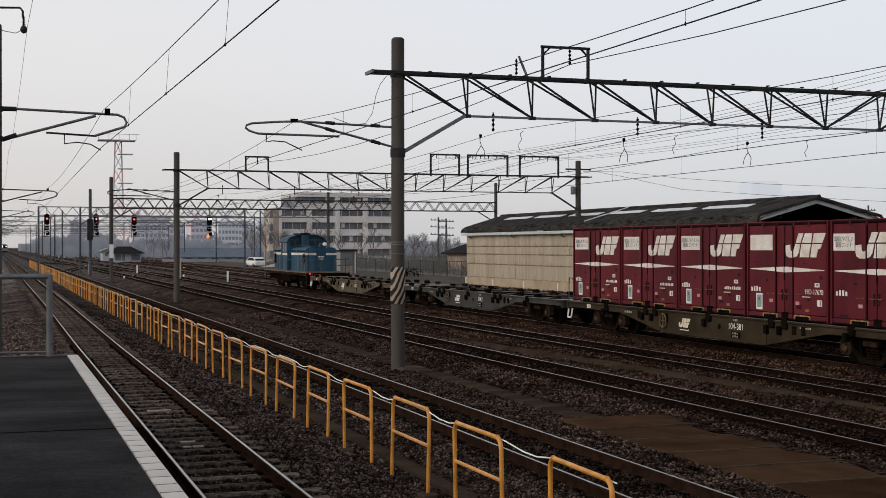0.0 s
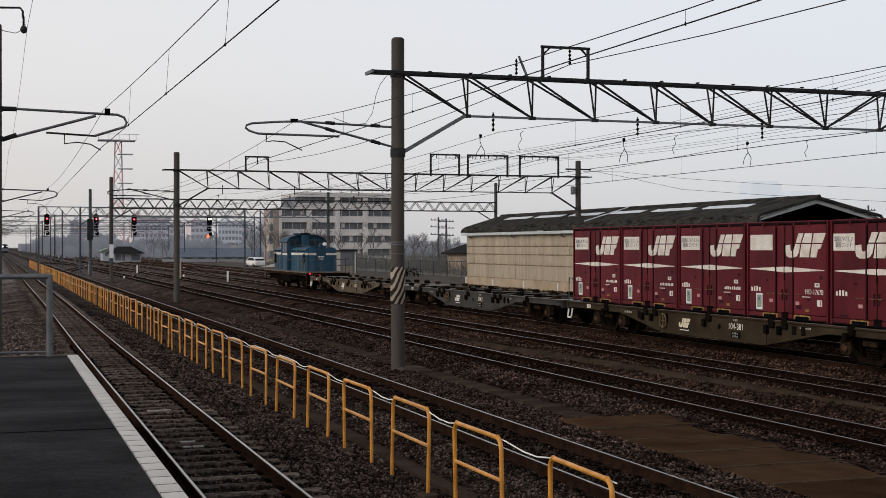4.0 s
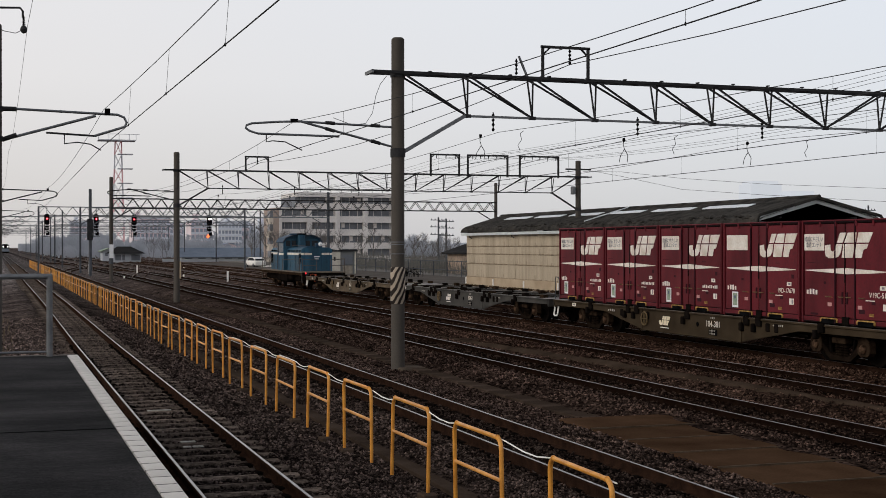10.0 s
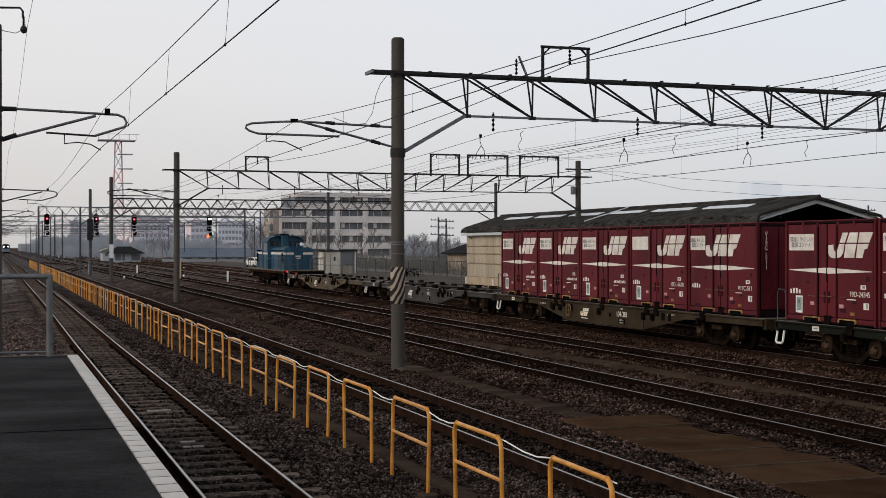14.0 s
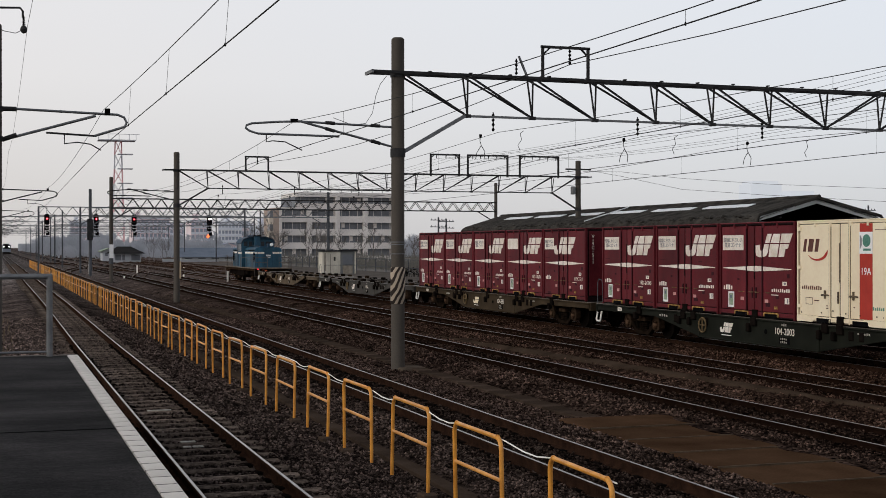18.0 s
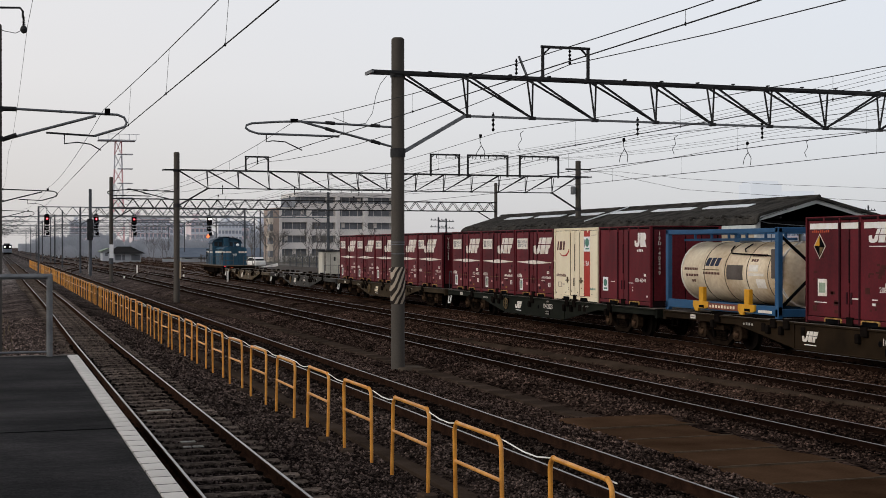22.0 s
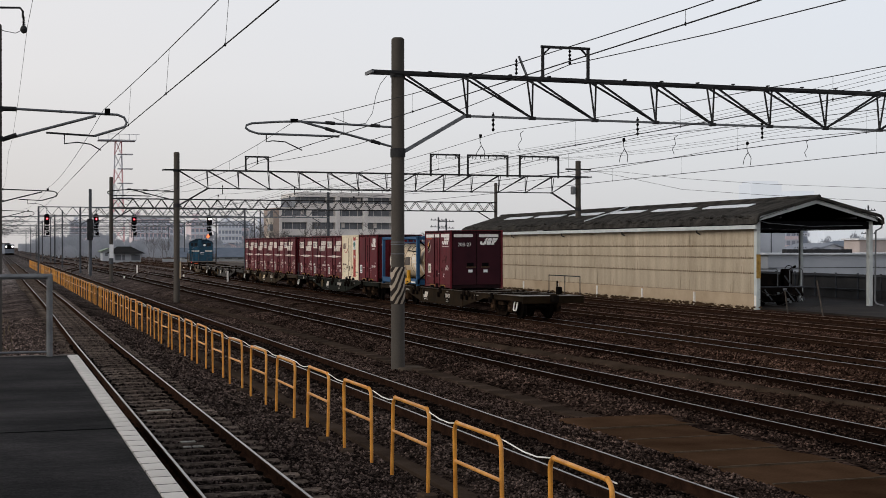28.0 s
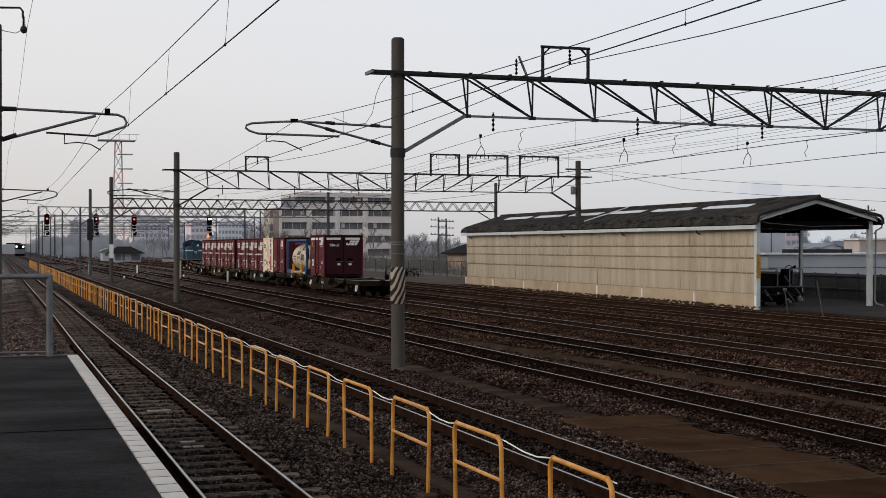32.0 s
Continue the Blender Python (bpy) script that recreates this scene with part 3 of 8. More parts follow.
def head_shape(x, y0, y1, steps=1, path=None):
    prof = [(-.012, -.0040), (.026, -.0040), (.023, -.001), (.014, .001), (.000, .001), (-.007, .000)]
    v, f, n = [], [], 6
    for i in range(steps + 1):
        y = y0 + (y1 - y0) * i / steps
        dx = path(y) if path else 0
        v += [(x + dx + a, y, b) for a, b in prof]
    for i in range(steps):
        for k in range(n):
            a, b = i * n + k, i * n + (k + 1) % n
            f.append((a, b, b + n, a + n))
    return Shape().add(v, f)


def bend(y):
    """How far the train's route has swung away from the straight track at y."""
    u = min(1, max(0, (y - 124.5) / 67.5))
    return 5.2 * u * u * (3 - 2 * u)


def track_shift(i, y):
    """How far a track swings sideways from its straight line at y."""
    if i == 0:
        return .12 * max(0, min(1, (y - 40) / 30))
    if i == 2:
        return .22 * max(0, min(2, (33 - y) / 16)) ** 1.4
    if i == 3:
        u = min(1, max(0, (y - 22) / 26))
        return -.30 * u * u * (3 - 2 * u)
    return 0.0


def build_track(i, xc):
    dull = i in (5, 6, 7)
    steps = 145 if i in (0, 2, 3) else 1
    t = thing("track", "rusty narrow-gauge rails with %s heads on dark sleepers" % ("dull" if dull else "shiny worn"), "railway track", "yard tracks", "structure")
    for sx in (-.566, .566):
        r = part("rail", rail_shape(xc + sx, -15, 420, steps, lambda y: track_shift(i, y)), RUST_D if i in (2, 3) else RUST, t)
        part("rail_head", head_shape(xc + sx, -15, 420, steps, lambda y: track_shift(i, y)), RAILDULL if dull else RAILMID if i > 1 else RAILTOP, r, "bright worn running surface" if not dull else "")
    return t


TRACK_OBS = [build_track(i, x) for i, x in enumerate(TRACKS)]


def build_turnouts():
    """The curved pair that leads from the goods track to the next one, and crossings further off."""
    t = thing("turnout", "rusty curved rails of a turnout leading off the goods track", "railway track", "", "structure")
    for sx in (-.566, .566):
        r = part("rail", rail_shape(20.05 + sx, 118, 330, 60, bend), RUST, t)
        part("rail_head", head_shape(20.05 + sx, 118, 330, 60, bend), RAILDULL, r)
    for x0, y0, dx, ln in ((7.30, 150, 4.92, 60), (12.22, 118, 4.2, 48), (16.4, 150, -4.2, 52), (12.22, 215, -4.92, 60), (24.0, 108, 3.6, 44)):
        t = thing("turnout", "worn rails of a crossover between two tracks", "railway track", "crossovers", "structure")

        def go(y, y0=y0, dx=dx, ln=ln):
            u = min(1, max(0, (y - y0) / ln))
            return dx * u * u * (3 - 2 * u)
        for sx in (-.566, .566):
            r = part("rail", rail_shape(x0 + sx, y0 - 4, y0 + ln + 4, 24, go), RUST, t)
            part("rail_head", head_shape(x0 + sx, y0 - 4, y0 + ln + 4, 24, go), RAILDULL, r)


build_turnouts()


# ---- platform ----
def build_platform():
    p = thing("platform", "dark asphalt station platform with a white tiled edge", "platform", kind="structure")
    part("platform_base", Shape().box(-9, 1.02, -12, 22.0, -.5, 1.02), CONCRETE, p)
    part("edge_wall", Shape().box(1.02, 1.20, -12, 22.15, -.5, 1.03), CONCRETE, p)
    top = Shape()
    top.cbox(-9, 1.085, -12, 22.05, 1.02, 1.098, 0.008)
    part("asphalt_surface", top, ASPHALT, p)
    part("coping_bed", Shape().box(1.09, 1.245, -12, 22.05, 1.03, 1.0995), BLACK, p)
    part("joint", Shape().box(-9, 1.08, 13.0, 13.05, 1.07, 1.0995), BLACK, p)
    part("end_curb", Shape().cbox(-9, 1.25, 22.06, 22.22, -.5, 1.10, 0.012), CONCRETE, p)
    tile = Shape().cbox(0, 0.165, 0.013, 0.317, 0, 0.07, 0.006).mesh("edge_tile")
    tile.materials.append(COPING)
    for k in range(67):
        part("edge_tile", tile, None, p, m=pose(1.088, 22.05 - 0.33 * (k + 1), 1.032, rz=random.uniform(-.25, .25)))
    rd = random.Random(4)
    for k in range(67, 103):
        part("edge_tile", tile, None, p, m=pose(1.088, 22.05 - 0.33 * (k + 1), 1.032, rz=rd.uniform(-.25, .25)))


build_platform()


def build_end_rail():
    g = thing("end_railing", "grey steel mesh railing across the platform end", "railing")
    for x in (.815, -1.6, -4.1):
        part("post", Shape().tube([(x, 21.9, 1.098), (x, 21.9, 2.36)], .048, 10), GALV, g)
    part("top_rail", Shape().tube([(-6.5, 21.9, 2.34), (.85, 21.9, 2.34)], .045, 10), GALV, g)
    part("bottom_rail", Shape().tube([(-6.5, 21.9, 1.17), (.82, 21.9, 1.17)], .018, 8), GALV, g)


build_end_rail()


# ---- yellow hoop fence between the first two tracks ----
FENCE_X = 5.10


def build_fence():
    part("curb", Shape().cbox(FENCE_X + .30, FENCE_X + .54, 4, 222, -.42, -.245, .01), TROUGH)
    tagged(bpy.data.objects["curb"], "low concrete strip under the yellow fence", "curb", kind="structure")
    first = thing("fence_hoop", "yellow painted steel tube hoop with a mid bar", "fence hoop", "yellow fence")
    r, w, top = .0245, 1.46, .785
    arc = [(0, 0, -.26), (0, 0, top - .12)] + [(0, .12 - .12 * math.cos(a), top - .12 + .12 * math.sin(a)) for a in (.4, .8, 1.2, 1.57)]
    arc += [(0, w - .12 + .12 * math.sin(a), top - .12 + .12 * math.cos(a)) for a in (0, .4, .8, 1.2, 1.57)] + [(0, w, -.26)]
    smooth(part("tube", Shape().tube(arc, r, 10), FENCE, first))
    smooth(part("mid_bar", Shape().tube([(0, .02, top - .45), (0, w - .02, top - .45)], .022, 10), FENCE, first))
    for y in (.10, w - .10):
        part("weld", Shape().tube([(0, y, top), (0, y + .02, top)], .030, 10), FENCE, first)
    starts = [10.70, 13.43, 16.04, 18.66, 21.36, 23.88, 26.47, 29.2]
    starts += [29.2 + 2.61 * k for k in range(1, 72)]
    for k, ys in enumerate(starts):
        m = pose(FENCE_X + random.uniform(-.02, .02), ys, random.uniform(-.012, .012) - {3: .01, 4: .05, 5: .07, 6: .05, 7: .04}.get(k, .02), random.uniform(-.5, .5), random.uniform(-1.2, 1.2), random.uniform(-2, 2))
        if k == 0:
            first.matrix_basis = m
        else:
            copy_thing(first, m)
    blk = Shape().cbox(-.10, .10, -.11, .11, -.14, .0, .02).mesh("footing_block")
    for k in range(0, 24):
        part("footing_block", blk, TROUGH, m=pose(FENCE_X + random.uniform(-.03, .03), starts[k] + (0 if k % 3 else 1.46), -.27 + random.uniform(-.03, .02), rz=random.uniform(-9, 9)))
        tagged(scene.collection.objects[-1], "small rough concrete block at a fence foot", "concrete block", "fence footings")
    rope = []
    for k, ys in enumerate(starts[:40]):
        rope += [(FENCE_X + .03, ys, .745), (FENCE_X + .03, ys + .7, .752), (FENCE_X + .03, ys + 1.46, .75), (FENCE_X + .035, ys + 1.85, .705), (FENCE_X + .035, ys + 2.2, .705)]
    smooth(tagged(part("rope", Shape().tube(rope, .008, 5), WHITE), "thin pale rope slung along the yellow fence", "rope"))


build_fence()


# ---- cable troughs, board walkway ----
def build_troughs():
    for x, w, y0, y1 in ((10.25, .46, 21.2, 110), (14.1, .34, 50, 120), (18.1, .3, 4, 110)):
        t = thing("cable_trough", "low concrete cable trough with worn lids between tracks", "cable trough", "cable troughs", "structure")
        part("trough_body", Shape().box(x - w / 2, x + w / 2, y0, y1, -.5, -.335), TROUGH, t)
        lid = Shape().cbox(-w / 2 - .01, w / 2 + .01, .004, .99, -.335, -.272, .008).mesh("trough_lid")
        lid.materials.append(TROUGH)
        for k in range(int(min(60, y1 - y0))):
            part("trough_lid", lid, None, t, m=pose(x + random.uniform(-.012, .012), y0 + k, random.uniform(-.006, .006), 0, random.uniform(-.8, .8), random.uniform(-.5, .5)))


build_troughs()


def path_x(y):
    return 14.30 + max(0, 49 - y) * .030


def trodden_path(middle, half, y0, y1, rise, label):
    """A trodden strip of fine grit between two tracks; middle(y): its centre line."""
    v, f, n = [], [], int((y1 - y0) / .4)
    for k in range(n + 1):
        y = y0 + k * .4
        w = half + .09 * noise.noise((y * .35, 1, 0)) + .05 * noise.noise((y * 1.7, 5, 0))
        for u in (-1, -.5, .5, 1):
            x = middle(y) + u * w + .05 * noise.noise((y * .8, u, 4))
            v.append((x, y, ground_z(x, y) + (rise if abs(u) < 1 else -.05) + .015 * noise.noise((y, u * 2, 7))))
    for k in range(n):
        for j in range(3):
            a = k * 4 + j
            f.append((a, a + 1, a + 5, a + 4))
    me = bpy.data.meshes.new("trodden_path")
    me.from_pydata(v, [], f)
    me.materials.append(PATHGRIT)
    tagged(new("trodden_path", me), label, "path", kind="structure")


trodden_path(path_x, .15, 8, 80, .045, "brown trodden strip of fine grit between two tracks")


def build_walkway():
    t = thing("board_walkway", "brown board walkway of wide panels between two tracks", "walkway", kind="structure")
    for k in range(13):
        y = 21.36 - 1.35 * (k + 1)
        part("board", Shape().cbox(9.12, 11.12, y + .014, y + 1.336, -.40, -.135 + random.uniform(-.008, .006), .012), DECK, t)
        part("edge_strip", Shape().box(9.14, 11.10, y + .012, y + .045, -.30, -.125), DECK_L, t)


build_walkway()


# ---- overhead line: poles, beams, arms, wires ----
def pole_part(t, x, y, top, r=.165, mat=None, n=18):
    ob = part("pole", Shape().lathe([(r + .012, -.6), (r + .006, 1), (r, top - .04), (r * .8, top), (.02, top + .015)], (x, y, 0), n=n), mat or POLE, t)
    return smooth(ob)


def truss_portal(y, x0, x1, n, ztop, depth, top, mat, label, r=.165, drop=0.0):
    """A beam with two top chords and one bottom chord between two concrete poles."""
    t = thing("catenary_portal", label, "catenary portal", "portals over the yard")
    pole_part(t, x0, y, top, r)
    pole_part(t, x1, y, top, r)
    p = (x1 - x0) / n
    h = .20
    lean = .07 if y < 40 else 0

    def node(k):
        return x0 + p * k + (lean if 0 < k < 5 else 0)

    def z(x):
        return ztop - drop * (x - x0) / (x1 - x0)
    for sy in (-h, h):
        part("top_chord", Shape().beam((x0 - .75, y + sy, z(x0 - .75)), (x1 + .6, y + sy, z(x1 + .6)), .06, .075), mat, t)
    part("bottom_chord", Shape().beam((x0 + p, y, z(x0 + p) - depth), (x1 - p, y, z(x1 - p) - depth), .075, .055), GALV if y < 40 else mat, t)
    for sx, xe in ((1, x0), (-1, x1)):
        part("knee_brace", Shape().beam((xe + .1 * sx, y, z(xe) - depth - 1.0), (xe + p * sx, y, z(xe) - depth), .10, .09), GALV if y < 40 else mat, t)
        part("pole_band", Shape().lathe([(r + .03, -.11), (r + .03, .11)], (xe, y, z(xe) - depth - 1.0), n=14), mat, t)
        part("pole_band", Shape().lathe([(r + .03, -.05), (r + .03, .05)], (xe, y, z(xe) - .06), n=14), mat, t)
        part("end_plate", Shape().box(xe - .75 * sx - .03, xe - .75 * sx + .03, y - .34, y + .34, z(xe) - .05, z(xe) + .03), GALV, t)
    half = n / 2
    for k in range(1, n):
        x = node(k)
        for sy in (-h, h):
            part("vertical", Shape().beam((x, y, z(x) - depth), (x - (.06 if k <= half else -.06), y + sy, z(x)), .038), mat, t)
    for k in range(n):
        xa, xb = node(k), node(k + 1)
        for sy in (-h, h):
            if k < half:
                a, b = (xa + (.1 if k == 0 else 0), z(xa) - .03), (xb, z(xb) - depth)
            else:
                a, b = (xb - (.1 if k == n - 1 else 0), z(xb) - .03), (xa, z(xa) - depth)
            part("diagonal", Shape().beam((a[0], y + sy, a[1]), (b[0], y, b[1]), .046), mat, t)
        if k < n - 1:
            part("gusset", Shape().box(xb - .09, xb + .09, y - .04, y + .04, z(xb) - depth - .045, z(xb) - depth + .045), mat, t)
    for k in range(n):
        xa = x0 + p * (k + .5)
        part("lacing", Shape().beam((xa - p * .3, y - h, z(xa) + .02), (xa + p * .3, y + h, z(xa) + .02), .04), mat, t)
    return t


PORTAL_A = truss_portal(33.3, 9.80, 35.2, 14, 7.24, 1.04, 8.14, STEEL, "dark steel lattice beam on grey concrete poles over the yard", drop=.05)
PORTAL_B = truss_portal(77.6, 9.80, 34.54, 14, 7.15, 1.02, 8.15, STEEL, "dark steel lattice beam on grey concrete poles behind the first portal")


def hoop_frame(t, y, xa, xb, z0, z1, r=.045, mat=None):
    s = Shape()
    s.beam((xa, y, z0), (xa, y, z1), r * 2)
    s.beam((xb, y, z0), (xb, y, z1), r * 2)
    s.beam((xa - .05, y, z1), (xb + .05, y, z1), r * 2)
    s.beam((xa, y, z1 - .22), (xa + .22, y, z1), r * 1.2)
    s.beam((xb, y, z1 - .22), (xb - .22, y, z1), r * 1.2)
    return part("top_frame", s, mat or STEEL, t)


def insulator(t, x, y, z0, z1, name="insulator"):
    """A string of ribbed discs from z0 down to z1."""
    n, prof = 4, []
    for k in range(n):
        a = z1 + (z0 - z1) * k / n
        d = (z0 - z1) / n
        prof += [(.016, a), (.042, a + d * .3), (.042, a + d * .45), (.016, a + d * .7)]
    prof.append((.018, z0))
    return part(name, Shape().lathe(prof, (x, y, 0), n=8), BLACK, t)


def stripes_on(t, x, y, r, z0, z1):
    o = smooth(part("warning_sleeve", Shape().lathe([(r, z0), (r + .012, z0 + .02), (r + .012, z1 - .02), (r, z1)], (0, 0, 0), n=18), STRIPES, t, "faded black and pale slanting warning stripes"))
    o.matrix_basis = pose(x, y, 0)


STRIPES = stripe_surface("warning_stripes", (0.026, 0.019, 0.015), (0.40, 0.325, 0.25), .15, -2.2)
stripes_on(PORTAL_A, 9.80, 33.3, .178, 1.34, 2.28)
for zz in (2.62, 2.86, 2.92):
    part("pole_strap", Shape().lathe([(.182, -.012), (.182, .012)], (9.80, 33.3, zz), n=18), GALV, PORTAL_A)
part("pole_footing", Shape().cbox(9.75, 10.95, 32.75, 33.7, -.5, -.27, .03), DUSTYSLAB, PORTAL_A, "dusty tan concrete slab")
hoop_frame(PORTAL_A, 33.3, 13.80, 15.11, 7.2, 8.10, .034)
insulator(PORTAL_A, 14.58, 33.3, 8.08, 7.66)
part("post_insulator_arm", Shape().beam((13.35, 33.3, 7.3), (13.12, 33.3, 7.82), .07, .04), GALV, PORTAL_A)
insulator(PORTAL_A, 13.05, 33.3, 7.75, 7.33)
smooth(part("end_jumper", Shape().tube([(9.50, 33.3, 7.15), (9.34, 33.3, 6.95), (9.22, 33.3, 6.65), (9.13, 33.3, 6.2), (8.95, 33.3, 5.93), (8.6, 33.3, 5.88), (8.1, 33.3, 6.05)], .008, 5), GALV, PORTAL_A))
hoop_frame(PORTAL_B, 77.6, 13.73, 15.04, 7.10, 7.98)
insulator(PORTAL_B, 14.4, 77.6, 7.95, 7.55)
for xa, xb, k in ((24.9, 26.7, 3), (27.26, 29.83, 5), (30.64, 33.2, 5)):
    hoop_frame(PORTAL_B, 77.6, xa, xb, 7.05, 8.35, .05)
    for j in range(k):
        insulator(PORTAL_B, xa + (xb - xa) * (j + .6) / k, 77.6, 8.32, 8.12)
part("transformer_can", Shape().lathe([(.14, 6.05), (.15, 6.1), (.15, 6.5), (.1, 6.55)], (34.15, 77.5, 0), n=12), GALV, PORTAL_B)
part("cross_arm", Shape().beam((33.7, 77.6, 7.62), (35.4, 77.6, 7.62), .09), STEEL, PORTAL_B)


def cantilever(px, y, sx, tip, label, pole_top=0.0, r=.165, z0=0.0, flat=False):
    """A hinged tube arm that reaches from a pole to the wires over a track; sx: the side to which it reaches."""
    t = thing("cantilever_arm", label, "cantilever arm", "catenary arms")
    if pole_top:
        pole_part(t, px, y, pole_top, r)
        for zz in (5.9, 5.2):
            part("pole_band", Shape().lathe([(r + .03, -.06), (r + .03, .06)], (px, y, zz + z0), n=12), STEEL, t)
    a = px + sx * r
    L = abs(tip - px)

    def P(d, z):
        return (a + sx * (d - r), y, z + z0)
    skin = GALV if y < 40 else STEEL
    if flat:
        top = [(.01, 5.92), (.64, 6.00), (.77, 5.98), (.95, 5.92), (.985, 5.87), (.99, 5.80), (.965, 5.73), (.91, 5.67), (.39, 5.65)]
        smooth(part("top_tube", Shape().tube([P(L * d, z) for d, z in top], .028, 8), skin, t))
        smooth(part("strut", Shape().tube([P(.05, 5.40), P(L * .64, 6.0)], .030, 8), skin, t))
        smooth(part("steady_arm", Shape().tube([P(L * d, z) for d, z in ((.86, 5.66), (.86, 5.47), (.82, 5.50), (.74, 5.48), (.63, 5.28))], .016, 6), STEEL, t))
        for d in (.15, .45):
            part("rod_insulator", Shape().tube([P(L * d - .12, 5.925 + L * d * .03), P(L * d + .12, 5.935 + L * d * .03)], .045, 8), STEEL, t)
            part("rod_insulator", Shape().tube([P(L * d - .12, 5.36 + L * d * .238), P(L * d + .12, 5.42 + L * d * .238)], .045, 8), STEEL, t)
        part("clamp", Shape().box(a + sx * (L * .64) - .09, a + sx * (L * .64) + .09, y - .05, y + .05, 5.98 + z0, 6.06 + z0), BLACK, t)
        return t
    s = Shape().tube([P(.05, 5.92), P(L * .93, 5.84), P(L * .98, 5.78), P(L, 5.66), P(L * .985, 5.56), P(L * .93, 5.50), P(L * .75, 5.32)], .03, 8)
    smooth(part("top_tube", s, GALV if y < 40 else STEEL, t))
    smooth(part("strut", Shape().tube([P(.05, 5.14), P(L * .76, 5.80)], .033, 8), GALV if y < 40 else STEEL, t))
    smooth(part("lower_tube", Shape().tube([P(L * .38, 5.37), P(L * .75, 5.32)], .024, 8), STEEL, t))
    smooth(part("steady_arm", Shape().tube([P(L * .52, 5.36), P(L * .52, 5.12), P(L * .62, 5.16), P(L * .72, 5.12), P(L * .80, 4.98)], .016, 6), STEEL, t))
    for d, z in ((.32, 5.905), (.32, 5.24)):
        part("rod_insulator", Shape().tube([P(d - .16, z + (-.06 if z < 5.5 else 0)), P(d + .16, z + (.06 if z < 5.5 else 0))], .055, 8), STEEL, t)
    part("clamp", Shape().box(a + sx * (L * .8) - .06, a + sx * (L * .8) + .06, y - .05, y + .05, 5.82 + z0, 5.98 + z0), BLACK, t)
    return t


cantilever(9.80, 33.3, -1, 5.85, "grey tube cantilever arm fixed to a concrete pole", z0=-.07, flat=True)
cantilever(9.80, 77.6, -1, 5.95, "dark tube cantilever arm fixed to a concrete pole", flat=True)
LEFT_ARM = cantilever(.02, 33.3, 1, 3.02, "grey tube cantilever arm on a concrete mast", 8.0, r=.15, z0=.12)
part("feeder_bracket", Shape().tube([(.1, 33.3, 8.38), (.58, 33.3, 8.40), (.64, 33.3, 8.32), (.64, 33.3, 8.18)], .025, 8), STEEL, LEFT_ARM)
part("bracket_stay", Shape().beam((.02, 33.3, 7.9), (.02, 33.3, 8.4), .06), STEEL, LEFT_ARM)
insulator(LEFT_ARM, .66, 33.3, 8.2, 8.0)
smooth(part("insulator_ball", Shape().lathe([(.01, 7.80), (.06, 7.83), (.085, 7.89), (.06, 7.96), (.02, 8.0)], (.66, 33.3, 0), n=14), STEEL, LEFT_ARM, "round dark insulator"))
smooth(part("feeder_jumper", Shape().tube([(.02, 33.3, 7.92), (.22, 33.3, 7.84), (.48, 33.3, 7.80), (.66, 33.3, 7.9)], .008, 5), STEEL, LEFT_ARM))
for yy in (77.6, 122.8, 168, 213, 258, 303, 348):
    cantilever(.02, yy, 1, 3.3, "dark tube cantilever arm on a concrete mast", 8.0, r=.15, z0=.02)

# lattice portals further down the yard
def lattice_portal(y, xs, xa, xb, zt, zb, top, mat, label, bay=1.15, w=.5):
    """A square-section lattice girder over poles."""
    t = thing("lattice_gantry", label, "lattice gantry", "far gantries")
    for x in xs:
        pole_part(t, x, y, top, .16 if y < 160 else .11, mat=POLE if y < 130 else HAZE_STEEL, n=10)
    for sy in (-w / 2, w / 2):
        for z in (zt, zb):
            part("chord", Shape().beam((xa, y + sy, z), (xb, y + sy, z), .09), mat, t)
        n = max(2, round((xb - xa) / bay))
        d = (xb - xa) / n
        if y < 180:
            up = Shape().beam((0, 0, zb), (d, 0, zt), .05).mesh("lattice_bar")
            down = Shape().beam((0, 0, zt), (d, 0, zb), .05).mesh("lattice_bar")
            for me in (up, down):
                me.materials.append(mat)
            for k in range(n):
                part("lattice_bar", down if k % 2 else up, None, t, m=pose(xa + d * k, y + sy, 0))
        else:
            s = Shape()
            for k in range(n):
                x0 = xa + d * k
                s.beam((x0, y + sy, zb if k % 2 == 0 else zt), (x0 + d, y + sy, zt if k % 2 == 0 else zb), .06)
            tagged(part("web", s, mat, t), kind="stuff")
    for x in xs:
        sg = 1 if x < (xa + xb) / 2 else -1
        part("knee_brace", Shape().beam((x, y, zb - 1.1), (x + sg * 1.9, y, zb), .09), mat, t)
    return t


lattice_portal(122.8, (9.8, 46.0), 9.8, 46.0, 7.05, 6.2, 8.95, STEEL, "long grey lattice gantry with concrete poles across all tracks", bay=.62)
SIGNAL_Y = 168.0
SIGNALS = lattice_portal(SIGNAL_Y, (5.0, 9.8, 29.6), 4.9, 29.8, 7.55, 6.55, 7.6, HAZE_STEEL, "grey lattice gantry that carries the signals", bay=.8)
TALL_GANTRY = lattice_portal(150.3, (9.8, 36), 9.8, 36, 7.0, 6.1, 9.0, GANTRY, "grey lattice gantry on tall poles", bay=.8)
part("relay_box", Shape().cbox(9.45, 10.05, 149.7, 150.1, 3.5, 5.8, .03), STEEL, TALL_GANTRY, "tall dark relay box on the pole")
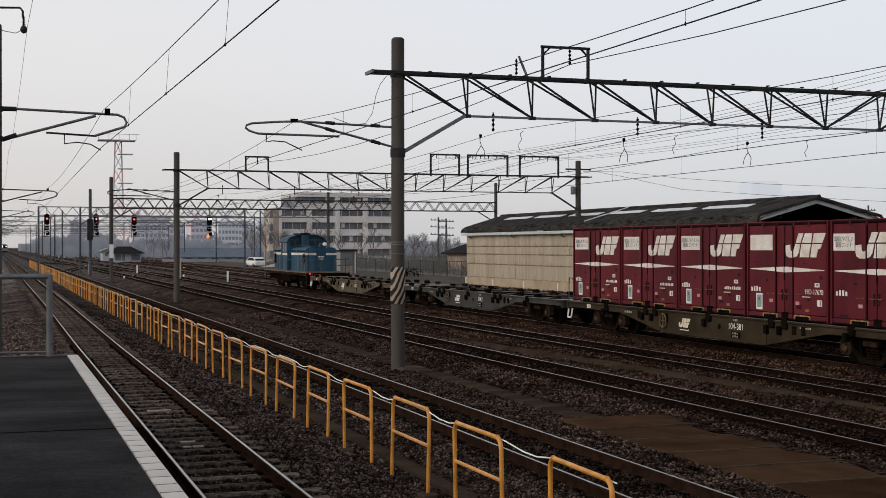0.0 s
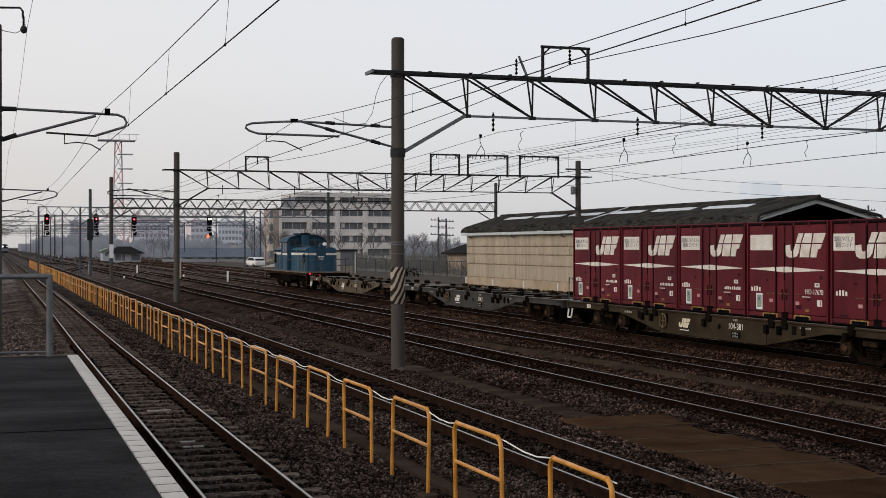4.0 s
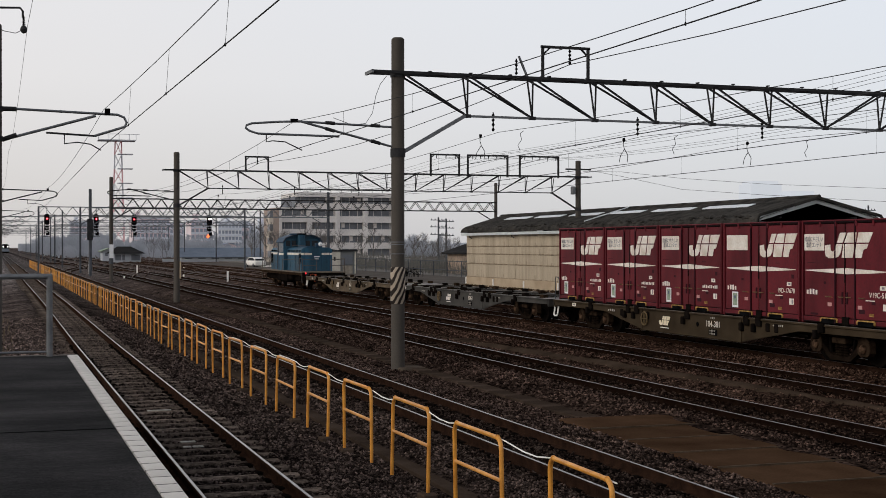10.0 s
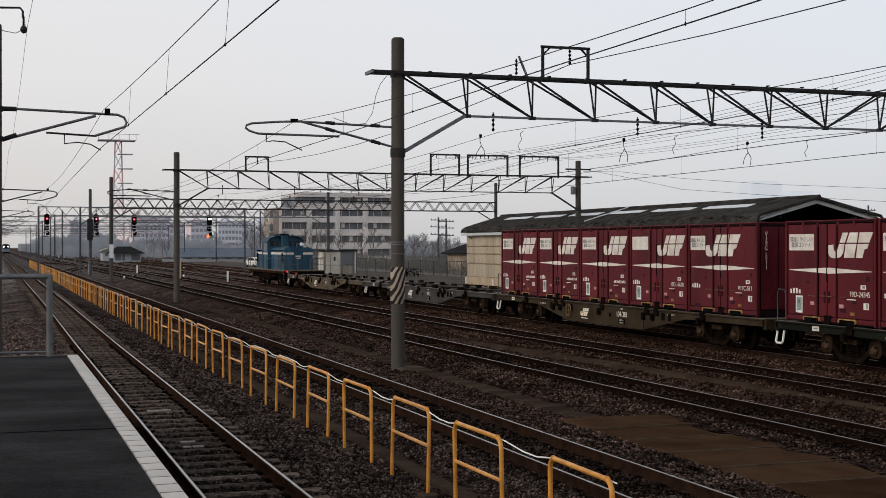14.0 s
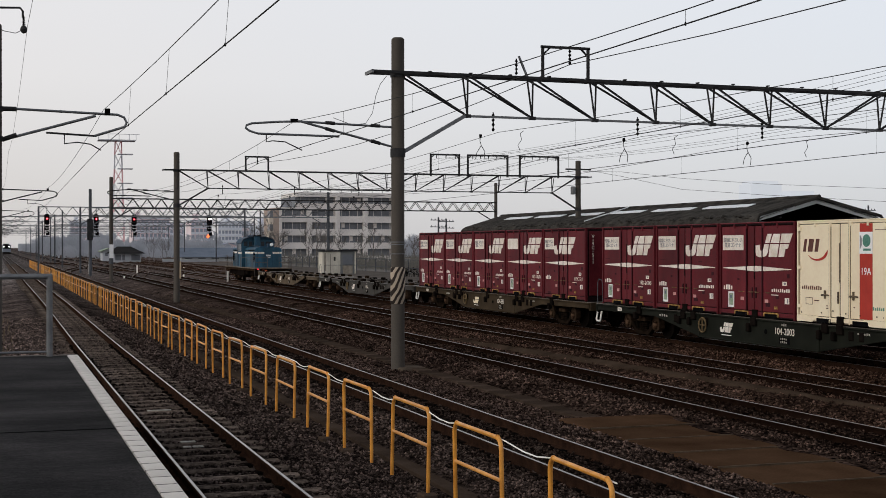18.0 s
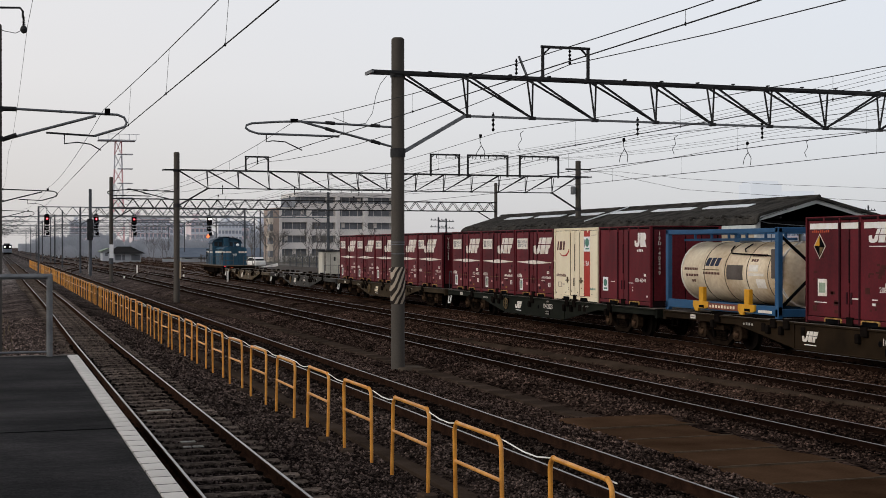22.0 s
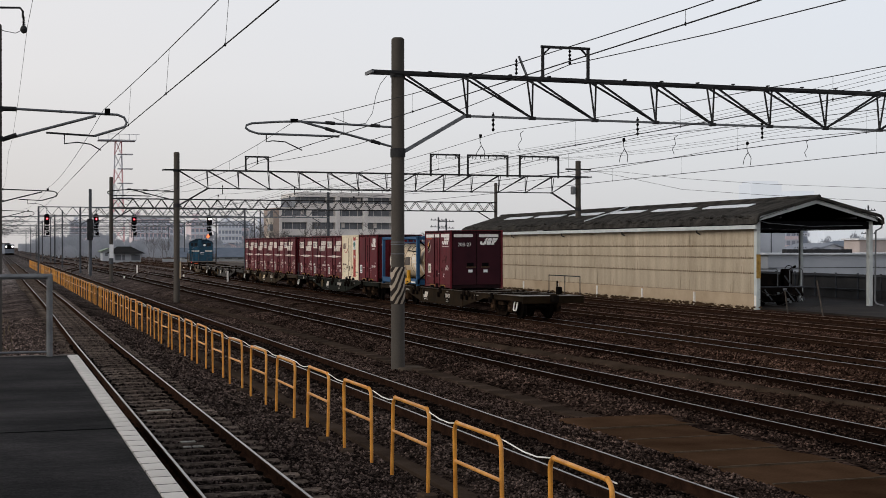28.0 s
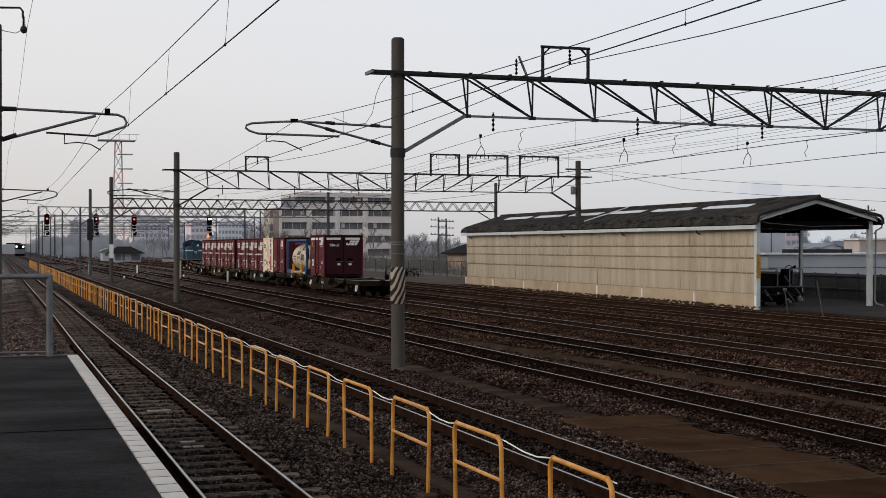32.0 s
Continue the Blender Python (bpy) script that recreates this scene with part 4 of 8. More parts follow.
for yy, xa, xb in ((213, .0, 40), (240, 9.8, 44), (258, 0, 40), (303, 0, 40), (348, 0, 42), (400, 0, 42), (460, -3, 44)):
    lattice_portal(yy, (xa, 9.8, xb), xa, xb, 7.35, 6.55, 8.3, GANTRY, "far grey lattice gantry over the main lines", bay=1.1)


def signal(x, y, lens, label, low=True):
    t = thing("railway_signal", label, "railway signal", "signals on the gantry")
    part("hanger", Shape().beam((x - .28, y - .3, 6.6), (x - .28, y - .3, 4.0), .06), STEEL, t)
    part("mast_pipe", Shape().beam((x, y - .3, 7.6), (x, y - .3, 4.6), .08), STEEL, t)
    head = Shape().prism([(x + .30 * math.cos(a), 6.05 + (.38 if math.sin(a) > 0 else -.38) + .30 * math.sin(a)) for a in [i * .5236 for i in range(12)]], y - .62, y - .40, "y")
    part("signal_head", head, BLACK, t)
    ln = part("lens", Shape().lathe([(.12, -.66), (.12, -.62)], (x, y, 6.12), "y", 12), lens, t)
    part("lamp_core", Shape().lathe([(.05, -.68), (.05, -.66)], (x, y, 6.12), "y", 8), CORE, ln)
    if low:
        part("route_box", Shape().cbox(x - .26, x + .22, y - .6, y - .38, 4.75, 5.30, .04), BLACK, t)
        part("lower_box", Shape().cbox(x - .10, x + .30, y - .6, y - .38, 4.15, 4.62, .04), BLACK, t)
        for dx, dz in ((-.12, 5.02), (.12, 5.02), (.0, 4.52)):
            part("route_lens", Shape().cbox(x + dx - .09, x + dx + .09, y - .64, y - .60, dz - .03, dz + .03, .01), SIGNW, t)
    part("ladder_cage", Shape().beam((x - .45, y - .3, 4.0), (x + .45, y - .3, 4.0), .07), STEEL, t)
    return t


for sxp, lens in ((5.94, REDLAMP), (11.62, REDLAMP), (16.08, REDLAMP)):
    signal(sxp, SIGNAL_Y, lens, "black colour-light signal showing red under a gantry")


P3 = bpy.data.objects["lattice_gantry"]
part("white_plate", Shape().box(9.62, 9.98, 122.55, 122.6, 1.8, 3.0), SIGNW, P3, "white enamel plate on the pole")
part("warning_sleeve", Shape().lathe([(.19, 1.3), (.19, 2.3)], (9.8, 122.8, 0), n=10), HAZE_STEEL, P3)
part("pale_conduit", Shape().tube([(9.98, 77.4, 1.02), (9.99, 77.4, 1.97)], .045, 8), TANBASE, PORTAL_B, "pale plastic conduit on the pole")
for k in range(22):
    xx = 10.6 + k * 1.1
    part("chord_bolt", Shape().box(xx - .035, xx + .035, 33.05, 33.15, 7.27, 7.30), STEEL, PORTAL_A)


AMBER_SIGNAL = signal(25.16, SIGNAL_Y, DARKWIN, "black shunting signal with white and amber lamps on a gantry", low=True)
part("amber_lens", Shape().lathe([(.19, -.66), (.19, -.61)], (24.95, SIGNAL_Y, 4.05), "y", 12), AMBERLAMP, AMBER_SIGNAL)

for dx, dz, mt, nm in ((-.08, 6.2, WHITELAMP, "white_lens"), (.13, 6.2, WHITELAMP, "white_lens"), (-.2, 4.25, AMBERLAMP, "upper_amber_lens")):
    part(nm, Shape().lathe([(.07, -.70), (.07, -.66)], (25.16 + dx, SIGNAL_Y, dz), "y", 10), mt, AMBER_SIGNAL)

# ---- wires ----
SUPPORTS = [-12, 33.3, 77.6, 122.8, 168, 213, 258, 303, 348, 400]


def overhead_line(pts_c, pts_m, label, rc=.009, rm=.007, y_first=3.0, drops=True, sag=.38, follow=True, hang=()):
    """Contact wire, sagging messenger and droppers of one track. Points are (x, z) at the supports."""
    t = thing("overhead_line", label, "overhead wire", "overhead lines")
    c_run, m_run, droppers = [], [], []
    for i in range(len(SUPPORTS) - 1):
        y0, y1 = SUPPORTS[i], SUPPORTS[i + 1]
        for k in range(9):
            u = k / 9
            y = y0 + (y1 - y0) * u
            if y < y_first - 6:
                continue
            xc = pts_c[i % 2][0] + (pts_c[(i + 1) % 2][0] - pts_c[i % 2][0]) * u
            zc = pts_c[0][1]
            xm = xc + (0 if follow else .05)
            zm = pts_m[1] - sag * 4 * u * (1 - u)
            c_run.append((xc, y, zc))
            m_run.append((xm, y, zm))
            if k and drops and y < 45 and not hang:
                droppers.append(((xc, y, zc), (xm, y, zm)))
    for y in hang:
        u = (y - SUPPORTS[0]) / (SUPPORTS[1] - SUPPORTS[0])
        xc = pts_c[0][0] + (pts_c[1][0] - pts_c[0][0]) * u
        droppers.append(((xc, y, pts_c[0][1]), (xc + (0 if follow else .05), y, pts_m[1] - sag * 4 * u * (1 - u))))
    part("contact_wire", Shape().tube(c_run, rc, 5), STEEL, t)
    part("messenger_wire", Shape().tube(m_run, rm, 5), STEEL, t)
    for a, b in droppers:
        part("dropper", Shape().tube([a, b], .0028, 4), STEEL, t)
        if a[1] < 125:
            part("dropper_clamp", Shape().lathe([(.008, -.022), (.015, 0), (.008, .022)], a, n=8), BLACK, t)
    return t


overhead_line(((2.80, 5.17), (2.43, 5.17)), (2.48, 6.07), "thin dark contact and messenger wires over the platform track", rc=.0085, rm=.007, sag=.26, follow=False, hang=(10.4, 15.9, 21.3, 27.0))
overhead_line(((7.17, 5.22), (7.10, 5.22)), (7.25, 5.92), "thin dark contact and messenger wires over a running track", sag=.55)
for xc in (12.4, 16.58, 20.44):
    overhead_line(((xc - .2, 5.10), (xc + .15, 5.10)), (xc, 5.80), "thin dark contact and messenger wires hung from the portals")
for pt, yy in ((PORTAL_A, 33.3), (PORTAL_B, 77.6)):
    for xc in (12.4, 16.58, 20.44):
        insulator(pt, xc, yy, 6.32, 5.82)
        a = yy + .5
        xc -= .17
        part("jumper", Shape().tube([(xc, a, 5.74), (xc - .02, a, 5.60), (xc + .02, a, 5.48), (xc - .10, a, 5.30), (xc - .14, a, 5.12)], .010, 5), STEEL, pt)
        part("jumper", Shape().tube([(xc + .02, a, 5.48), (xc + .12, a, 5.32), (xc + .10, a, 5.12)], .010, 5), STEEL, pt)
        part("jumper_clamp", Shape().lathe([(.03, -.05), (.045, 0), (.03, .05)], (xc, a, 5.73), n=8), BLACK, pt)
        part("jumper", Shape().tube([(xc, yy - 2.6, 5.62), (xc - .10, yy - 2.6, 5.55), (xc - .06, yy - 2.6, 5.40), (xc - .16, yy - 2.6, 5.26), (xc - .10, yy - 2.6, 5.14)], .008, 5), STEEL, pt)


def feeder(x, z, label, r=.010, y0=-10, y1=400, sag=.5):
    run = []
    for i in range(len(SUPPORTS) - 1):
        for k in range(6):
            u = k / 6
            y = SUPPORTS[i] + (SUPPORTS[i + 1] - SUPPORTS[i]) * u
            if y0 <= y <= y1:
                run.append((x, y, z - sag * 4 * u * (1 - u)))
    tagged(part("feeder_wire", Shape().tube(run, r, 5), STEEL), label, "feeder wire", "feeder wires")


for x, z in ((14.58, 7.66),):
    feeder(x, z, "bare dark feeder wire on portal insulators", .012, sag=.53)
for x, z in ((25.3, 8.1), (25.9, 8.1), (26.5, 8.12), (27.7, 8.1), (28.4, 8.12), (29.2, 8.1), (31.0, 8.1), (31.8, 8.12), (32.6, 8.1)):
    feeder(x, z, "thin feeder wire strung along the yard", .007, sag=.45)
feeder(.74, 7.95, "bare dark feeder wire over the platform end", .005)
for z0, z1, z2 in ((7.62, 6.0, 5.55), (7.5, 6.65, 6.35)):
    run = [(34.9, 77.6, z0), (36.0, 74.5, (z0 + z1) / 2 + .25), (38.5, 71.5, z1 + .18), (43.2, 70, z1 - .15), (51.6, 70, z2), (66, 70, z2 + .1)]
    tagged(part("service_cable", Shape().tube(run, .010, 5), STEEL), "black service cable sagging over the shed", "cable", "service cables")


# ---- goods shed with a corrugated wall and an open gable ----
SX0, SX1, SXR = 33.2, 39.25, 36.10
SY0, SY1 = 54.5, 94.7


def build_shed():
    t = thing("track_shed", "tan clad shed with mossy roof and open gable end", "shed")
    zb, ze, zr = -.05, 3.72, 5.05
    # ribbed cladding in five courses
    for a, b, off in ((.62, 1.58, .0), (1.58, 2.28, .008), (2.28, 2.83, .016), (2.83, 3.62, .024)):
        s, pitch = Shape(), .13
        n = int((SY1 - SY0) / pitch)
        v, f = [], []
        for k in range(n + 1):
            y = SY0 + (SY1 - SY0) * k / n
            dx = .018 if (k // 2) % 2 else 0
            v += [(SX0 - dx - off, y, a), (SX0 - dx - off, y, b)]
        for k in range(n):
            f.append((2 * k, 2 * k + 1, 2 * k + 3, 2 * k + 2))
        part("cladding_course", s.add(v, f), TAN, t)
        drips, runs = Shape(), Shape()
        rd = random.Random(int(a * 100))
        for k in range(int((SY1 - SY0) / .20)):
            y = SY0 + .1 + k * .20
            ln, wd = rd.uniform(.03, .07), rd.uniform(.04, .10)
            drips.box(SX0 - .026 - off, SX0 - .020 - off, y, y + wd, a - .03, a + ln)
            if rd.random() < .20:
                hi = rd.uniform(.25, .9) * (b - a)
                runs.prism([(y, a + .02), (y + wd, a + .02), (y + wd * .7, a + hi), (y + wd * .3, a + hi)], SX0 - .0235 - off, SX0 - .0200 - off, "x")
        tagged(part("dirt_run", runs, RUNDIRT, t, "faint grey-brown dirt runs"), kind="stuff")
        tagged(part("dirt_streak", drips, STAIN, t), kind="stuff")
        part("course_seam", Shape().box(SX0 - .03 - off, SX0 - .012, SY0, SY1, a - .012, a + .014), SEAM, t)
    part("inner_wall", Shape().box(SX0 + .004, SX0 + .10, SY0, SY1, .5, 3.62), TANBASE, t)
    part("plinth", Shape().box(SX0 - .05, SX0 + .12, SY0, SY1, -.4, .62), TANBASE, t)
    for k in range(8):
        y = SY0 + (SY1 - SY0) * k / 7
        part("foot_post", Shape().cbox(SX0 - .11, SX0 - .02, y - .07, y + .07, -.3, .56, .008), WHITE, t, "short white painted foot post")
    part("fascia", Shape().box(SX0 - .37, SX0 - .31, SY0 - .45, SY1 + .3, 3.61, 3.79), PALEGREEN, t, "white eaves board")
    for k in range(5):
        y = SY0 + 5 + k * 8.4
        part("gutter_hook", Shape().tube([(SX0 - .34, y, 3.60), (SX0 - .36, y, 3.50), (SX0 - .16, y, 3.40)], .035, 6), STEEL, t)
    # corrugated roof slopes, rolled down steeply at the eaves
    lip, knee = 3.84, 4.24
    for sx, xe in ((-1, SX0 - .36), (1, SX1 + .36)):
        prof = ((0, lip), (.02, lip + .20), (.06, knee - .07), (.13, knee + .03), (.45, None), (.8, None), (1.0, zr + .06))
        n, w = 300, len(prof)
        v, f = [], []
        for k in range(n + 1):
            y = SY0 - .55 + (SY1 - SY0 + 1.0) * k / n
            dz = .022 * (1 if k % 2 else -1)
            for u, z in prof:
                x = xe + (SXR - xe) * u
                if z is None:
                    z = knee + .03 + (zr + .03 - knee) * (u - .13) / .87
                v.append((x, y, z + dz * min(1, u * 8) + .03 * noise.noise((x, y * .4, 0))))
        for k in range(n):
            for j in range(w - 1):
                c = k * w + j
                f.append((c, c + 1, c + w + 1, c + w))
        part("roof_slope", Shape().add(v, f), ROOF, t, "dark mossy corrugated sheet")
        # underside black: the shade below the roof is in the colour
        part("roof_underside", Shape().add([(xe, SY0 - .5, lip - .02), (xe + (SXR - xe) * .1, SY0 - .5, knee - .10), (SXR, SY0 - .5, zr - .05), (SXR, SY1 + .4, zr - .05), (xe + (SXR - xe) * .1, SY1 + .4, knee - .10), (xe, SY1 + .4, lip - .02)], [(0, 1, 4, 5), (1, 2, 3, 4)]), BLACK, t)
    moss = Shape()
    rm = random.Random(3)
    for k in range(230):
        y = SY0 - .4 + (k + rm.uniform(-.4, .4)) * (SY1 - SY0 + .7) / 230
        r, z = rm.uniform(.03, .075), rm.uniform(3.90, 4.26)
        moss.lathe([(.01, -.15), (r, -.08), (r * 1.1, .08), (.01, .16)], (SX0 - .34 + (z - 3.9) * .5, y, z), "y", 6)
    tagged(part("moss_roll", moss, ROOF, t, "thick dark moss along the eaves"), kind="stuff")
    part("ridge_cap", Shape().tube([(SXR, SY0 - .6, zr + .06), (SXR, SY1 + .5, zr + .06)], .10, 8), ROOF, t)
    for k in range(6):
        y = SY0 + 3.5 + k * 5.75
        x0, x1 = (SX0 - .36 + (SXR - SX0 + .36) * u for u in (.60, .74))
        z0, z1 = (knee + .03 + (zr + .03 - knee) * (u - .13) / .87 + .045 for u in (.60, .74))
        part("skylight", Shape().add([(x0, y, z0), (x1, y, z1), (x1, y + 4.5, z1), (x0, y + 4.5, z0), (x0, y, z0 - .04), (x1, y, z1 - .04), (x1, y + 4.5, z1 - .04), (x0, y + 4.5, z0 - .04)],
                                     [(0, 1, 2, 3), (0, 4, 5, 1), (1, 5, 6, 2), (2, 6, 7, 3), (3, 7, 4, 0)]), SKYLIGHT, t, "pale translucent roof sheet")
    yf = 73.6
    for ua, ub in ((.10, .42), (.42, .72), (.72, 1.0)):
        xa, xb = (SX0 - .36 + (SXR - SX0 + .36) * u for u in (ua, ub))
        za, zb2 = (knee + .03 + (zr + .03 - knee) * (u - .13) / .87 + .075 for u in (ua, ub))
        part("roof_flashing", Shape().beam((xa, yf, za), (xb - .01, yf, zb2), .10, .05), SKYLIGHT, t, "pale flashing strip up the roof")
    # open gable: posts, rafters, barge boards
    for x in (SX0, SX1):
        part("gable_post", Shape().cbox(x - .10, x + .10, SY0 - .12, SY0 + .12, -.3, 4.0, .012), PALEGREEN, t, "pale painted steel post")
    part("post_warning_plate", Shape().box(SX0 - .106, SX0 + .106, SY0 - .128, SY0 - .10, 1.35, 2.45), PLATEYELLOW, t, "dull scuffed yellow plate")
    for x, sg in ((SX0, -1), (SX1, 1)):
        part("barge_board", Shape().prism([(x + .14 * sg, 3.98), (x + .14 * sg, 4.20), (SXR, 5.02), (SXR, 4.80)], SY0 - .42, SY0 - .36, "y"), PALEGREEN, t, "pale painted barge board")
        part("barge_cap", Shape().beam((x + .25 * sg, SY0 - .52, 4.24), (SXR, SY0 - .52, 5.06), .13), ROOF, t)
        part("eaves_roll", Shape().tube([(x + .25 * sg, SY0 - .52, 4.24), (x + .36 * sg, SY0 - .52, 4.10), (x + .37 * sg, SY0 - .52, 3.86)], .07, 8), ROOF, t)
        part("purlin_end", Shape().box(min(x + .95 * -sg, x + 1.05 * -sg), max(x + .95 * -sg, x + 1.05 * -sg), SY0 - .36, SY0 + 1.2, 4.10, 4.2), STEEL, t)
    # tie beam deepened in black to fill the shaded gable opening
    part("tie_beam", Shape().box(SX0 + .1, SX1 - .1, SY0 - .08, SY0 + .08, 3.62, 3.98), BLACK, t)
    for k in range(8):
        y = SY0 + (SY1 - SY0) * k / 7
        part("far_post", Shape().box(SX1 - .08, SX1 + .08, y - .08, y + .08, -.3, 3.9), PALEGREEN, t) if k else None
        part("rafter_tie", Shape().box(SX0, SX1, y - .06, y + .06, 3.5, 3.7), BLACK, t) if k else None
    part("end_wall", Shape().box(SX0, SX1, SY1 - .1, SY1, -.3, 3.8), TAN, t)
    part("end_gable", Shape().prism([(SX0, 3.8), (SX1, 3.8), (SXR, 5.0)], SY1 - .1, SY1, "y"), TAN, t)
    # added dark sheet shuts off the shaded roof space
    part("ceiling_lining", Shape().add([(SX0 + .1, SY0 + .2, 3.62), (SX1, SY0 + .2, 3.62), (SX1, SY1 - .2, 3.62), (SX0 + .1, SY1 - .2, 3.62)], [(0, 1, 2, 3)]), STEEL, t)
    part("downpipe", Shape().tube([(SX1 + .40, SY0 - .4, 3.95), (SX1 + .38, SY0 - .4, 3.7), (SX1 + .20, SY0 - .2, 3.55), (SX1 + .20, SY0 - .15, .25), (SX1 + .24, SY0 - .2, .12), (SX1 + .42, SY0 - .5, .03)], .042, 8), GALV, t)
    part("gable_wire", Shape().tube([(SX0 - .2, SY0 - .45, 3.98), (SX0 + .4, SY0 - .3, 3.88), (SX0 + 2.6, SY0 - .3, 3.74), (SX1 - .6, SY0 - .3, 3.80)], .018, 6), GALV, t)
    part("apron", Shape().box(SX0 + .2, SX1 + 30, 20, 95, -.4, .01), APRON)
    tagged(bpy.data.objects["apron"], "dark paved apron before the shed", "pavement", kind="structure")


build_shed()


def build_trolley():
    """A dark maintenance trolley with rails and tanks parked in the shed mouth."""
    t = thing("maintenance_trolley", "dark green and black rail maintenance trolley parked in the shed", "rail trolley")
    cx, y0, y1 = 35.0, 55.5, 60
    part("chassis", Shape().cbox(cx - 1.1, cx + 1.1, y0, y1, .62, .86, .02), GEAR, t)
    for y in (y0 + .8, y1 - .8):
        for x in (cx - .6, cx + .6):
            part("wheel", Shape().lathe([(.10, -.07), (.42, -.07), (.42, .05), (.46, .07), (.1, .08)], (x, y, .36), "x", 16), GEAR, t)
    part("engine_box", Shape().cbox(cx - .9, cx + .3, y0 + .9, y1 - 1, .86, 1.38, .05), GREENBODY, t)
    part("deck", Shape().cbox(cx - 1.2, cx + 1.3, y0 - .1, y1, .86, .94, .01), HAZE_STEEL, t)
    part("fuel_tank", Shape().lathe([(.1, 0), (.30, .04), (.30, 1.1), (.1, 1.14)], (cx + .65, y0 + .5, 1.15), "y", 14), WAGON_G, t)
    for xa, xb, yy in ((cx - 1.1, cx - .1, y0), (cx - 1.1, cx - .1, y1 - .3), (cx + .55, cx + 1.25, y0), (cx + .55, cx + 1.25, y1 - .3)):
        part("handrail", Shape().tube([(xa, yy, .9), (xa, yy, 1.68), (xa + .08, yy, 1.76), (xb - .08, yy, 1.76), (xb, yy, 1.68), (xb, yy, .9)], .03, 6), GALV, t)
    for k in range(9):
        a = cx - 1.0 + k * .26
        part("hydraulic_line", Shape().tube([(a, y0 - .12, .85), (a + .08, y0 - .2, .55), (a - .06, y0 - .18, .35), (a + .1, y0 - .1, .2)], .02, 5), GEAR, t)
        part("fitting", Shape().lathe([(.03, 0), (.07, .03), (.07, .14), (.03, .18)], (a, y0 - .16, .5), "z", 8), GEAR, t)
    part("side_tank", Shape().cbox(cx - 1.05, cx - .95, y0 + .3, y1 - .4, .95, 1.5, .02), GREENBODY, t, "dark green side plate")
    part("control_stand", Shape().cbox(cx + .4, cx + .8, y0 + .2, y0 + .6, .86, 1.75, .04), GEAR, t)
    part("stand_wheel", Shape().tube([(cx + .6 + .22 * math.cos(a), y0 + .15, 1.7 + .22 * math.sin(a)) for a in [i * .5236 for i in range(13)]], .02, 5), BLACK, t)
    part("cab_box", Shape().cbox(cx - 1.25, cx + .12, y0 + .1, y1 - .6, .94, 1.52, .05), GEAR, t, "dark engine casing")
    part("under_gear", Shape().cbox(cx - 1.05, cx + 1.05, y0 + .1, y1 - .2, .20, .64, .06), GEAR, t, "dark underslung gear")
    part("rear_mast", Shape().tube([(cx + .75, y0 + .2, .9), (cx + .72, y0 + .2, 1.75), (cx + 1.0, y0 + .2, 1.88)], .06, 8), GEAR, t)
    part("notice", Shape().box(cx - 1.45, cx - 1.2, y0, y0 + .02, 1.75, 2.1), SIGNW, t, "small black and white notice plate")
    part("buffer_beam", Shape().cbox(cx - 1.15, cx + 1.15, y0 - .15, y0, .5, .9, .03), GEAR, t)
    for xa, za, xb, zb2 in ((cx + .15, 1.45, cx + .55, .95), (cx + .75, .86, cx + 1.25, .3), (cx + .2, .8, cx + .7, .25), (cx - .9, .8, cx - .5, .3)):
        part("brace", Shape().beam((xa, y0 - .18, za), (xb, y0 - .18, zb2), .05), HAZE_STEEL, t)
    for x, z in ((cx - .75, .55), (cx + .35, .32), (cx + .45, .22), (cx + .95, .35), (cx - .2, .62)):
        part("pale_fitting", Shape().cbox(x - .06, x + .06, y0 - .24, y0 - .17, z - .06, z + .06, .015), GALV, t)
    part("corner_flag", Shape().cbox(cx - 1.58, cx - 1.48, y0 - .2, y0 - .1, .9, 2.0, .02), GREENBODY, t, "dark green corner post")


def chain_barrier():
    """Two leaning pipe posts with slack chains before the shed mouth."""
    t = thing("chain_barrier", "leaning pipe posts with slack chains before the shed", "barrier")
    ends = ((33.20, 54.36, 0), (32.05, 50.4, .97), (31.76, 47.6, 1.44))
    part("post", Shape().tube([(32.30, 50.5, -.4), (32.05, 50.4, .97)], .030, 8), RUSTYPIPE, t)
    part("post_cap", Shape().cbox(32.05 - .07, 32.05 + .07, 50.33, 50.47, .93, 1.03, .02), GALV, t)
    part("post", Shape().tube([(32.06, 47.5, -.4), (31.76, 47.6, 1.44)], .032, 8), RUSTYPIPE, t)
    for hs, sag in (((.85, .92, .92), .22), ((.40, .38, .40), .18)):
        for j in (0, 1):
            p, q = ends[j], ends[j + 1]
            pts = []
            for k in range(9):
                u = k / 8
                pts.append((p[0] + (q[0] - p[0]) * u, p[1] + (q[1] - p[1]) * u - .06, hs[j] + (hs[j + 1] - hs[j]) * u - sag * 4 * u * (1 - u)))
            part("chain", Shape().tube(pts, .009, 5), STEEL, t, "slack grey chain")


build_trolley()
chain_barrier()


